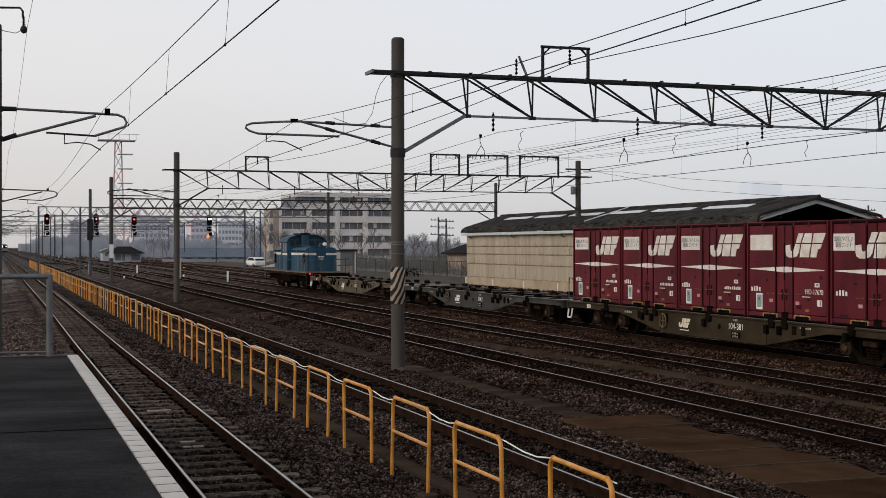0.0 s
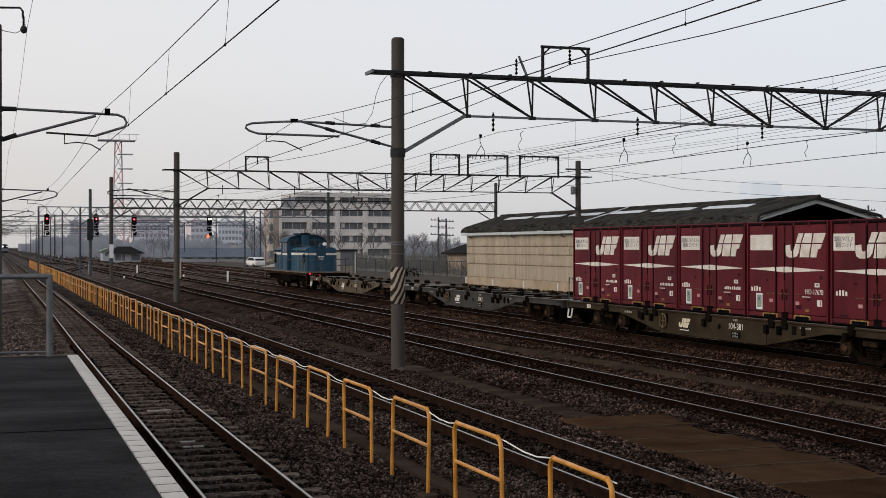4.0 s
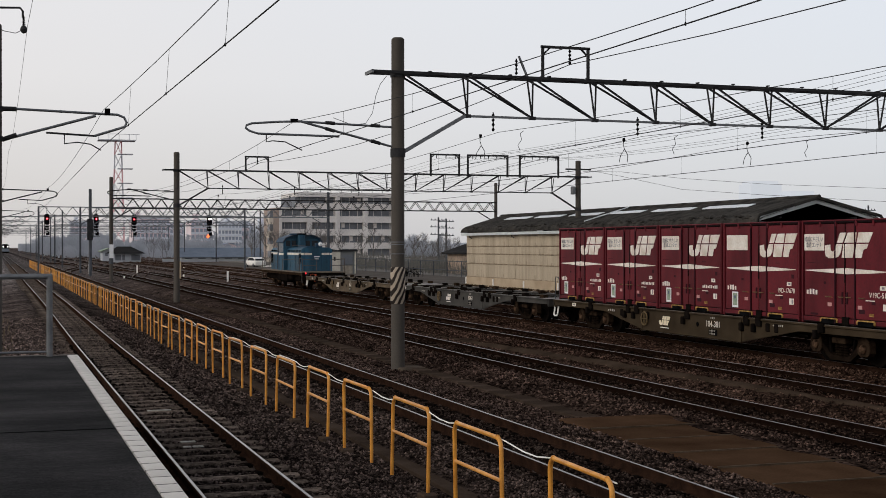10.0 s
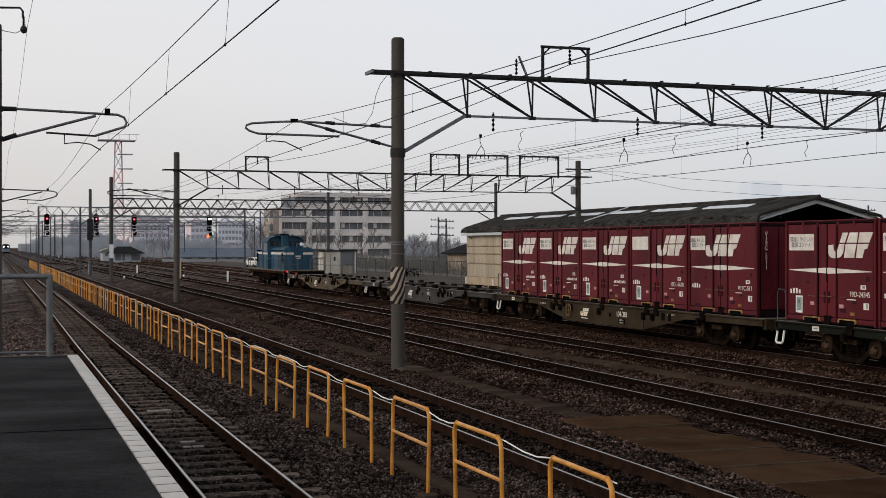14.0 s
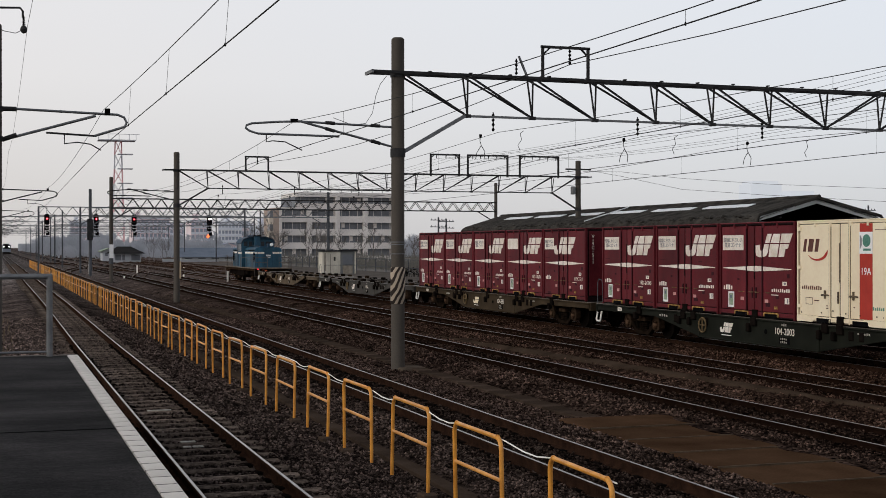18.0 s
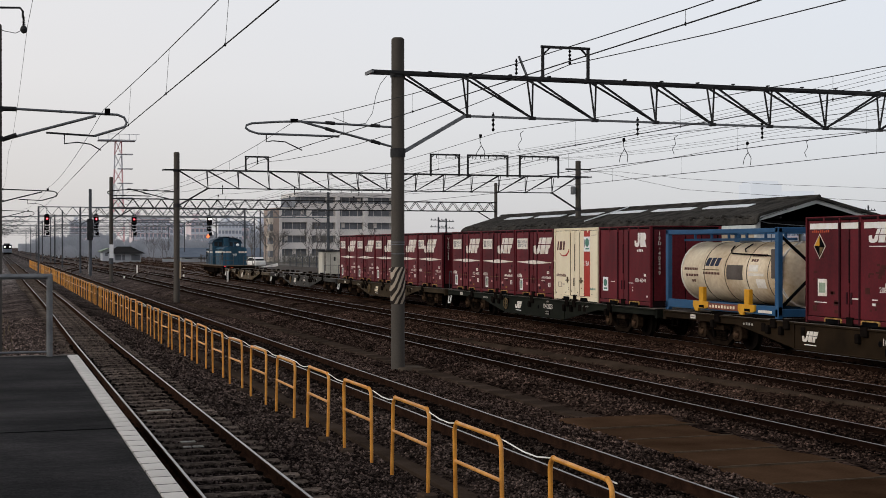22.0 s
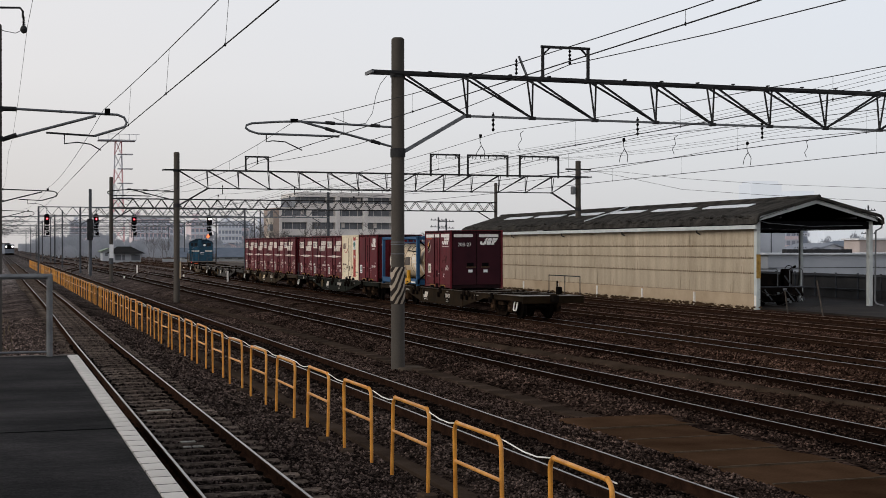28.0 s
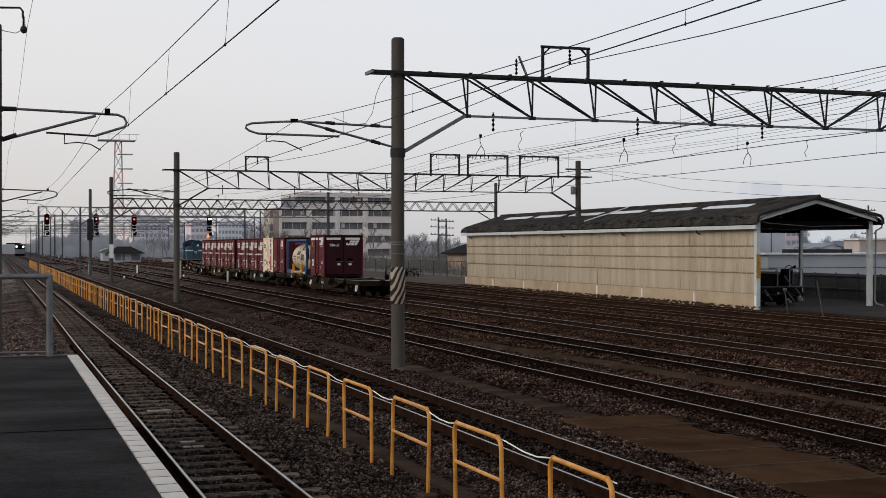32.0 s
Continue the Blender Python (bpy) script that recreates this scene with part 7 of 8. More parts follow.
        part("cab_handrail", Shape().tube([(sx * 1.43, R1 + 1.5, 1.3), (sx * 1.43, R1 + 1.5, 2.3)], .018, 6), CONCRETE, t)
    part("roof_vent", Shape().cbox(-.6, -.1, R1 + .9, R1 + 1.5, 3.56, 3.72, .03), LOCO_D, t)
    part("horn", Shape().lathe([(.04, 0), (.09, .35)], (.6, R1 + .1, 3.66), "y", 8), GALV, t)
    # rails, steps and gear of the end platforms
    for ye, sg in ((.30, 1), (13.85, -1)):
        for sx in (-1, 1):
            part("corner_rail", Shape().tube([(sx * 1.38, ye + sg * .9, 1.2), (sx * 1.38, ye + sg * .9, 2.05), (sx * 1.38, ye, 2.05), (sx * 1.38, ye, 1.2)], .022, 6), CONCRETE, t)
            part("end_rail", Shape().tube([(sx * 1.35, ye, 2.0), (sx * .45, ye, 2.0), (sx * .45, ye, 1.2)], .02, 6), CONCRETE, t)
            part("end_rail", Shape().tube([(sx * 1.35, ye, 1.6), (sx * .45, ye, 1.6)], .018, 6), CONCRETE, t)
            part("shunter_step", Shape().cbox(sx * 1.26 - .16, sx * 1.26 + .16, min(ye, ye + sg * .6), max(ye, ye + sg * .6), .45, .52, .01), GEAR, t)
            part("step_hanger", Shape().beam((sx * 1.40, ye, .5), (sx * 1.40, ye, 1.2), .05), CONCRETE, t)
    for sx in (-1, 1):
        for ya, yb in ((1.4, R1 - .2), (C1 + .3, 12.8)):
            part("side_rail", Shape().tube([(sx * 1.42, ya, 1.2), (sx * 1.42, ya, 1.95), (sx * 1.42, yb, 1.95), (sx * 1.42, yb, 1.2)], .016, 6), CONCRETE, t)
            part("rail_post", Shape().tube([(sx * 1.42, (ya + yb) / 2, 1.2), (sx * 1.42, (ya + yb) / 2, 1.95)], .016, 6), CONCRETE, t)
    for x in (-1.2, 1.2):
        part("tail_lamp", Shape().lathe([(.05, -.11), (.05, -.05)], (x, .24, 1.10), "y", 12), REDLAMP if x < 0 else DARKWIN, t, "lit red tail lamp" if x < 0 else "")
    part("coupling_hose", Shape().tube([(-.6, .15, .9), (-.62, -.02, .55), (-.4, -.05, .4), (-.3, .1, .6)], .03, 6), ORANGE, t)
    part("warning_plate", Shape().box(-.9, -.5, .13, .15, .75, 1.05), ORANGE, t)
    part("buffer_beam", Shape().cbox(-1.4, 1.4, .15, .3, .6, 1.14, .02), GEAR, t)
    part("coupler", Shape().cbox(-.14, .14, -.05, .2, .70, .98, .03), GEAR, t)
    part("side_skirt", Shape().cbox(-1.10, 1.10, .5, 13.6, .55, .96, .04), GEAR, t)
    part("battery_box", Shape().cbox(-1.40, -1.05, 5.2, 8.2, .50, .95, .03), GEAR, t)
    part("air_tank", Shape().lathe([(.1, 4.0), (.2, 4.05), (.2, 5.0), (.1, 5.05)], (-1.15, 0, .75), "y", 12), GEAR, t)
    part("sand_box", Shape().cbox(-1.38, -1.08, 1.0, 1.5, .62, .98, .03), GEAR, t)
    part("fuel_tank", Shape().cbox(-1.2, 1.2, 5.6, 8.3, .4, .95, .08), GEAR, t)
    bogie(t, 2.6)
    bogie(t, 10.6)
    return t


W_PITCH = 20.06
A_FRONT = 43.37   # front coupler of the first loaded wagon when the train stands
FLEET = []        # (thing, its wagon's middle when standing, offset along, deck height)

flat1 = flat_wagon(WAGON_R, "104-1", "empty brown-grey container flat wagon with worn deck plates")
flat2 = flat_wagon(WAGON_L, "104-2", "empty grey container flat wagon with worn deck plates")
wagA = flat_wagon(WAGON_A, "104-381", "brown-grey flat wagon loaded with maroon containers")
wagB = flat_wagon(WAGON_G, "104-2003", "green-grey flat wagon loaded with containers")
wagC = flat_wagon(WAGON, "104-51", "brown-grey last wagon with an empty end platform", rail=False, ahead=.78)
end_rails(wagC)
loco = locomotive()
for w, k in ((flat1, -2), (flat2, -1), (wagA, 0), (wagB, 1), (wagC, 2)):
    FLEET.append((w, A_FRONT - W_PITCH * (k + .5), 0, 0))
FLEET.append((loco, A_FRONT + 2 * W_PITCH + 7.0, -7.0, 0))
red = red_container()
plain_red = red_container(sign="plain", label="maroon freight container with a blank white panel and emblem", serial="19D-17678")
end_red = red_container(label="maroon ventilated freight container with a wide white emblem", serial="V19C-511", side=.265, card=False, wide=.49, notice=(.03, .255))
lead_red = red_container(serial="19D-24345")
MID_A, MID_B, MID_C = (A_FRONT - W_PITCH * (k + .5) for k in (0, 1, 2))
first = True
for mid, kinds in ((MID_A, "rrrpv"), (MID_B, "lrr")):
    for k, kd in enumerate(kinds):
        src = {"p": plain_red, "v": end_red, "l": lead_red, "r": red}[kd]
        ob = src if (kd != "r" or first) else copy_thing(src, Matrix())
        first = first and kd != "r"
        FLEET.append((ob, mid, W_PITCH / 2 - .65 - CL / 2 - 3.765 * k, .96))
FLEET.append((cream_container(), MID_B, W_PITCH / 2 - .65 - CL / 2 - 3.765 * 3, .96))
FLEET.append((plain_container(), MID_B, W_PITCH / 2 - .65 - CL / 2 - 3.765 * 4, .96))
FLEET.append((tank_container(), MID_C, W_PITCH / 2 - .30 - 3.03, .96))
FLEET.append((tall_container(), MID_C, W_PITCH / 2 - 7.58 - CL / 2, .96))


# ---- a passenger train far down the line ----
def build_far_train():
    t = thing("passenger_train", "far grey train with a dark nose and bright headlamps", "train")
    part("car_body", Shape().cbox(-1.4, 1.4, 0, 60, .7, 3.5, .12), TRAINSIDE, t)
    part("nose_mask", Shape().cbox(-1.3, 1.3, -.15, .05, 2.1, 3.45, .05), BLACK, t, "black glazed nose")
    part("skirt", Shape().cbox(-1.3, 1.3, -.1, .6, .25, .9, .05), GEAR, t)
    for x in (-.85, .85):
        part("headlamp", Shape().lathe([(.22, -.22), (.22, -.14)], (x, 0, 2.85), "y", 10), WHITELAMP, t, "bright headlamp")
    part("roof_gear", Shape().cbox(-1, 1, 8, 30, 3.5, 3.9, .05), GEAR, t)
    return t


far_train = build_far_train()


# ---- buildings behind the yard ----
def grey_block():
    """A five-storey grey block: pale spandrel bands and piers before dark recessed window bands."""
    t = thing("apartment_block", "grey five-storey concrete block with dark recessed window bands", "apartment building")
    y0, y1 = 248.0, 262.0
    xa, xb = 50.2, 72.2
    part("core", Shape().box(xa, xb, y0 + .9, y1, -.4, 9.9), FACADE_D, t)
    part("top_core", Shape().box(53.3, xb, y0 + .9, y1, 9.9, 12.2), FACADE_D, t)
    floors = ((1.1, 2.4), (3.6, 4.9), (6.1, 7.35), (8.55, 9.8), (10.95, 12.1))
    for k, (w0, w1) in enumerate(floors):
        lo = -.4 if k == 0 else floors[k - 1][1]
        x0 = xa if k < 4 else 53.3
        part("spandrel", Shape().box(x0, xb, y0, y0 + .95, lo, w0), FACADE, t)
        for j in range(14):
            x = xa + .35 + j * 1.56
            if x < x0:
                continue
            w = part("window", Shape().box(x, x + 1.36, y0 + .80, y0 + .87, w0 + .05, w1 - .05), HAZEGLASS, t)
            part("mullion", Shape().box(x + .64, x + .70, y0 + .76, y0 + .80, w0, w1), FACADE, w)
            if (j + k) % 4 == 1:
                part("blind", Shape().box(x + .72, x + 1.3, y0 + .775, y0 + .795, w0 + .3, w1 - .1), FACADE, w)
    part("parapet", Shape().box(53.3, xb, y0 - .1, y1, 12.1, 12.95), FACADE, t)
    part("terrace_parapet", Shape().box(xa, 53.3, y0 - .05, y0 + .3, 9.8, 10.15), FACADE, t)
    for x in (xa, 55.8, 61.2, 66.6, xb):
        part("pier", Shape().box(x - .42, x + .42, y0 - .12, y0 + .92, -.4, 12.3 if x > 57 else 9.9), FACADE, t)
    tw = 47.55
    part("stair_tower", Shape().box(tw + 1.35, tw + 2.4, y0 - .6, y1 - 5, -.4, 10.0), FACADE_B, t, "brown tiled stair tower")
    part("tower_fin", Shape().box(tw + 2.4, tw + 2.9, y0 - .8, y0 + 3, -.4, 10.1), FACADE, t)
    for k in range(4):
        z = k * 2.45 - .4
        part("tower_window", Shape().box(tw + .75, tw + 1.35, y0 - .4, y0 + 2, z + 1.25, z + 2.45), HAZEGLASS, t)
        part("tower_panel", Shape().box(tw + .6, tw + 1.35, y0 - .6, y0 + 2.2, z, z + 1.25), TOWERPANEL, t)
    for j in range(8):
        part("roof_rail_post", Shape().tube([(58 + 2 * j, y0 + .3, 12.9), (58 + 2 * j, y0 + .3, 13.6)], .05, 5), STEEL, t)
    part("roof_rail", Shape().tube([(58, y0 + .3, 13.6), (72, y0 + .3, 13.6)], .05, 5), STEEL, t)


grey_block()


def slab_block(x0, x1, y, h, wall, label, cols, storeys, dep=14):
    t = thing("apartment_block", label, "apartment building", "far apartment blocks")
    part("wall", Shape().box(x0, x1, y, y + dep, -.5, h), wall, t)
    part("roof", Shape().box(x0 - .3, x1 + .3, y - .3, y + dep + .3, h, h + .6), FAR, t)
    fl = h / storeys
    cw = (x1 - x0) / cols
    pane = Shape().box(0, cw * .68, -.12, 0, 0, fl * .52).mesh("window")
    pane.materials.append(FAR_W)
    bal = Shape().box(0, cw * .92, -1.1, -1.0, 0, fl * .36).mesh("balcony")
    bal.materials.append(FAR if wall is not FAR else FAR_P)
    for j in range(storeys):
        for k in range(cols):
            part("window", pane, None, t, m=pose(x0 + cw * (k + .16), y, fl * j + fl * .38))
            part("balcony", bal, None, t, m=pose(x0 + cw * (k + .04), y, fl * j + fl * .02))
    part("stair_head", Shape().box(x0 + cw, x0 + cw * 2, y + 2, y + 8, h + .6, h + 3), wall, t)


slab_block(76.5, 86, 480, 11.2, FAR, "far apartment block paled by haze, with rows of balconies", 6, 4)
slab_block(87.5, 93, 470, 9.8, FAR, "far apartment block paled by haze, with rows of balconies", 4, 4)
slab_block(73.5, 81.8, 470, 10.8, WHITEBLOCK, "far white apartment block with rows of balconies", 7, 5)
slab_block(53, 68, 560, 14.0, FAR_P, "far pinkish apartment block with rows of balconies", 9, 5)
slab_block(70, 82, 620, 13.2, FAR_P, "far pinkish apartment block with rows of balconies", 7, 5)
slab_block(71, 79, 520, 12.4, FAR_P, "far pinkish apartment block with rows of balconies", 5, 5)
slab_block(36, 50, 700, 15, FAR, "far apartment block paled by haze, with rows of balconies", 7, 5)
slab_block(189.5, 195.5, 300, 9.2, FAR, "far apartment block paled by haze, with rows of balconies", 4, 4)
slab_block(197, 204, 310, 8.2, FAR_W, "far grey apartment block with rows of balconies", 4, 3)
slab_block(112, 140, 640, 11, FAR, "far apartment block paled by haze, with rows of balconies", 10, 4)
# towers glow faintly in place of real haze
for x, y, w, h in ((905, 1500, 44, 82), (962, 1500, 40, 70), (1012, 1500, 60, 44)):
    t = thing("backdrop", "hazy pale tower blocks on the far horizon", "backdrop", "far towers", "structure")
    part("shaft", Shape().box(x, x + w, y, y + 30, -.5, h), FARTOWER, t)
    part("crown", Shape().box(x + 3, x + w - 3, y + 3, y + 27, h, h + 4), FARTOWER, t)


def radio_tower():
    t = thing("lattice_tower", "tall red and white lattice radio tower in haze", "radio tower")
    X, Yv, H = 35.6, 420.0, 35.0
    for k in range(8):
        z0, z1 = H * k / 8, H * (k + 1) / 8
        w0, w1 = 1.9 - 1.0 * k / 8, 1.9 - 1.0 * (k + 1) / 8
        s = Shape()
        for sx in (-1, 1):
            for sy in (-1, 1):
                s.beam((X + sx * w0, Yv + sy * w0, z0), (X + sx * w1, Yv + sy * w1, z1), .22)
        for sy in (-1, 1):
            s.beam((X - w0, Yv + sy * w0, z0), (X + w1, Yv + sy * w1, z1), .12)
            s.beam((X + w0, Yv + sy * w0, z0), (X - w1, Yv + sy * w1, z1), .12)
        for sx in (-1, 1):
            s.beam((X + sx * w0, Yv - w0, z0), (X + sx * w0, Yv + w0, z0), .14)
        part("lattice_section", s, REDTOWER if k % 2 else PALETOWER, t)
        if 3 < k < 8:
            part("platform_ring", Shape().box(X - .2, X + 4.2, Yv - 1.5, Yv + 1.5, z0, z0 + .25), PALETOWER, t)
    part("aerial_platform", Shape().box(X - 6, X + 5, Yv - 3, Yv + 3, H - .3, H), PALETOWER, t)
    for x in (-6, -3, 0, 3, 5):
        part("aerial_rail", Shape().beam((X + x, Yv - 3, H), (X + x, Yv - 3, H + 1.6), .15), PALETOWER, t)
    part("rail_bar", Shape().beam((X - 6, Yv - 3, H + 1.6), (X + 6, Yv - 3, H + 1.6), .15), PALETOWER, t)


radio_tower()


def station_hut():
    t = thing("signal_house", "low pale building with a dark hipped roof by the lines", "building")
    y = 265
    part("wall", Shape().box(21.6, 26.7, y, y + 8, -.4, 1.5), WALLGREY, t)
    part("roof", Shape().add([(20.8, y - .9, 1.5), (27.5, y - .9, 1.5), (27.5, y + 9, 1.5), (20.8, y + 9, 1.5), (22.6, y + 4, 2.85), (25.2, y + 4, 2.85)], [(0, 1, 5, 4), (1, 2, 5), (2, 3, 4, 5), (3, 0, 4), (0, 3, 2, 1)]), HOUSEROOF, t)
    for x, w in ((21.9, 1.1), (23.2, .5), (24.9, 1.6)):
        part("window", Shape().box(x, x + w, y - .06, y, .2, 1.3), HAZEGLASS, t)


station_hut()
t = thing("low_wall", "long low pale wall beyond the far tracks", "wall")
part("wall_panel", Shape().box(30.5, 47, 262, 262.3, -.3, .35), WALLGREY, t)
part("coping", Shape().box(30.4, 47.1, 261.9, 262.4, .35, .45), PALEGREEN, t)


def trackside_huts():
    for x, w, d, h, lab in ((32.2, 1.92, 1.8, 2.3, "white metal equipment hut beside the yard fence"), (34.14, 1.62, 2.0, 2.32, "pale grey equipment hut with a flat dark roof")):
        y = 137.0
        t = thing("equipment_hut", lab, "equipment hut", "trackside huts")
        part("walls", Shape().cbox(x, x + w, y, y + d, -.2, h, .02), HUTCREAM if w > 1.7 else HUTGREY, t)
        part("roof", Shape().cbox(x - .15, x + w + .15, y - .15, y + d + .15, h, h + .14, .02), STEEL, t)
        if w > 1.7:
            part("door", Shape().cbox(x + w * .45, x + w * .86, y - .03, y, .0, h - .25, .01), HUTCREAM, t)
            part("door_gap", Shape().box(x + w * .435, x + w * .45, y - .02, y, .0, h - .25), HUTDARK, t)
            part("vent", Shape().box(x + w * .62, x + w * .72, y - .045, y - .03, 1.35, 1.75), HUTDARK, t)
            part("stain", Shape().box(x + w * .1, x + w * .2, y - .004, y, .3, h - .15), HUTSTAIN, t, "rusty brown run-off stain")
        else:
            part("window", Shape().cbox(x + w * .12, x + w * .78, y - .03, y, .95, h - .35, .01), HAZEGLASS, t)
            part("skirt_panel", Shape().box(x + w * .12, x + w * .78, y - .02, y, .0, .85), HUTSTAIN, t)
            part("corner_trim", Shape().box(x + w - .14, x + w + .01, y - .03, y, -.1, h), HUTCREAM, t)
        part("hand_rail", Shape().tube([(x + .1, y - .5, -.2), (x + .1, y - .5, .9), (x + w - .1, y - .5, .9), (x + w - .1, y - .5, -.2)], .03, 6), HAZE_STEEL, t)
        part("plinth", Shape().box(x - .1, x + w + .1, y - .1, y + d + .1, -.5, -.1), CONCRETE, t)


trackside_huts()


# ---- yard edge: rail fence, scrub, trees, houses ----
def yard_fence():
    t = thing("rail_fence", "grey pipe rail fence along the far edge of the yard", "fence")
    for k in range(24):
        y = 96 + k * 4.2
        part("post", Shape().tube([(40.5, y, -.4), (40.5, y, 1.5)], .05, 6), HAZE_STEEL, t)
    for z in (1.45, .6, -.05):
        part("rail", Shape().tube([(40.5, 94, z), (40.5, 197, z)], .04, 6), HAZE_STEEL, t)
    w = Shape()
    for k in range(200):
        y = 94 + k * .5
        w.beam((40.5, y, -.3), (40.5, y, 1.4), .012)
    part("wire_mesh", w, HAZE_STEEL, t)


yard_fence()


def bare_tree(x, y, h, label, seed, mat=None):
    """A leafless tree: trunk, limbs, many fine twigs."""
    rnd = random.Random(seed)
    t = thing("bare_tree", label, "tree", "bare trees")
    tr, limbs, twigs = Shape(), Shape(), Shape()
    tr.tube([(x, y, -.5), (x + rnd.uniform(-.2, .2), y, h * .35), (x + rnd.uniform(-.4, .4), y, h * .7)], h * .014, 6, h * .008)

    def grow(p, d, ln, r, lev):
        q = p + d * ln
        m = p + d * ln * .5 + Vector((rnd.uniform(-1, 1), rnd.uniform(-1, 1), rnd.uniform(-.3, .6))) * ln * .07
        (limbs if lev < 2 else twigs).tube([p, m, q], r, 5 if lev < 2 else 3, r * .6)
        if lev >= 3:
            return
        for _ in range(4 if lev < 2 else 4):
            dd = (d + Vector((rnd.uniform(-1, 1), rnd.uniform(-1, 1), rnd.uniform(-.2, .7))) * .75).normalized()
            grow(p + (q - p) * rnd.uniform(.45, 1), dd, ln * rnd.uniform(.5, .72), r * .55, lev + 1)
    for k in range(7):
        a = rnd.uniform(0, 6.28)
        z = h * rnd.uniform(.25, .68)
        d = Vector((math.cos(a) * .6, math.sin(a) * .6, 1)).normalized()
        grow(Vector((x, y, z)), d, h * rnd.uniform(.2, .3), h * .0065, 0)
    part("trunk", tr, mat or BARK, t)
    part("branch_crown", limbs, mat or BARK, t)
    tagged(part("twig_crown", twigs, mat or BARK, t), kind="stuff")


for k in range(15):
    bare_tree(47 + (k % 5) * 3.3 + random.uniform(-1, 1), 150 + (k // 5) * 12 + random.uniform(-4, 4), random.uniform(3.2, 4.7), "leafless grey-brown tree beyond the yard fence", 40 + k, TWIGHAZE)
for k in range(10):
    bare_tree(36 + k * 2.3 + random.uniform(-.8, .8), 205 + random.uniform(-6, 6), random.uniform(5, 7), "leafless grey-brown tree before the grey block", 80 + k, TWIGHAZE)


for k, xx in enumerate((27.9, 29.2, 30.4, 31.7, 33.0)):
    bare_tree(xx, 262 + 3 * (k % 2), 4.2 + .7 * (k % 3), "dark leafless tree beside the low building", 120 + k)


def scrub():
    rnd = random.Random(5)
    s = Shape()
    for _ in range(1500):
        y = rnd.uniform(100, 240)
        x = rnd.uniform(42, 46) + (y - 100) * rnd.uniform(.0, .12)
        b = Vector((x, y, -.2))
        for _ in range(3):
            s.tube([b, b + Vector((rnd.uniform(-.8, .8), rnd.uniform(-.8, .8), rnd.uniform(.6, 2.4)))], .03, 3, .008)
    tagged(part("scrub", s, SHRUB), "dry brown scrub behind the yard fence", "scrub", kind="stuff")


scrub()


def house(x, y, w, d, h, rise, wall, roof, label):
    t = thing("house", label, "house", "houses beyond the yard")
    part("wall", Shape().box(x, x + w, y, y + d, -.4, h), wall, t)
    part("gable", Shape().prism([(x, h), (x + w, h), (x + w / 2, h + rise)], y, y + d, "y"), wall, t)
    for sg in (-1, 1):
        e = x + w / 2 + sg * (w / 2 + .5)
        zz = h - rise * .5 / (w / 2)
        part("roof_slope", Shape().prism([(e, zz), (x + w / 2, h + rise), (x + w / 2, h + rise + .18), (e, zz + .18)], y - .5, y + d + .5, "y"), roof, t)
    for k in range(2):
        part("window", Shape().box(x + w * (.2 + .4 * k), x + w * (.4 + .4 * k), y - .05, y, h * .45, h * .8), HAZEGLASS, t)


house(45.5, 128, 9, 8, 2.2, 1.5, BROWNWALL, HOUSEROOF, "brown walled house with a dark roof beyond the fence")
house(21.4, 290, 2.6, 6, 1.9, .5, WALLGREY, GREENC, "small pale shed with a faded green roof beyond the tracks")
t = thing("low_hall", "long low hall with a faded blue roof beyond the yard", "hall")
part("wall", Shape().box(39.0, 57.0, 300, 312, -.4, .6), WALLGREY, t)
part("roof", Shape().prism([(299.3, .5), (306, 2.6), (312.7, .5)], 38.5, 57.5, "x"), BLUEROOF, t, "faded dark blue sheet roof")
for k in range(5):
    part("window", Shape().box(39.7 + k * 2.9, 41.3 + k * 2.9, 299.94, 300, -.1, .4), HAZEGLASS, t)
house(96.5, 150, 6.5, 8, 1.9, .75, FAR, FARROOF, "pale house with a grey roof beyond the yard")
house(103.5, 156, 6.0, 8, 2.3, .8, FAR, FARROOF, "pale house with a grey roof beyond the yard")
house(112, 160, 8.5, 9, 2.6, .9, FARROOF, BLUEROOF, "grey house with a blue-grey roof beyond the yard")
house(130, 180, 9, 9, 2.7, .9, FAR, FARROOF, "pale house with a grey roof beyond the yard")


def utility_pole(x, y, h, label, r=.16):
    t = thing("utility_pole", label, "utility pole", "utility poles")
    part("pole", Shape().tube([(x, y, -.5), (x, y, h)], r, 8, r * .7), HAZE_STEEL, t)
    for z in (h - .4, h - 1.3, h - 2.3):
        part("cross_arm", Shape().beam((x - 7 * r, y, z), (x + 7 * r, y, z), r * .6), HAZE_STEEL, t)
        for d in (-6 * r, -3 * r, 3 * r, 6 * r):
            part("insulator", Shape().lathe([(.3 * r, z), (.42 * r, z + .6 * r), (.3 * r, z + 1.3 * r)], (x + d, y, 0), n=6), HAZE_STEEL, t)


utility_pole(56.27, 172, 6.75, "grey concrete utility pole with three cross arms")
utility_pole(58.7, 176, 6.65, "grey concrete utility pole with three cross arms")
utility_pole(58.6, 90, 5.0, "grey concrete utility pole with three cross arms", .08)
utility_pole(68.3, 95, 6.2, "grey concrete utility pole with three cross arms", .10)
utility_pole(72, 130, 7, "grey concrete utility pole with three cross arms")


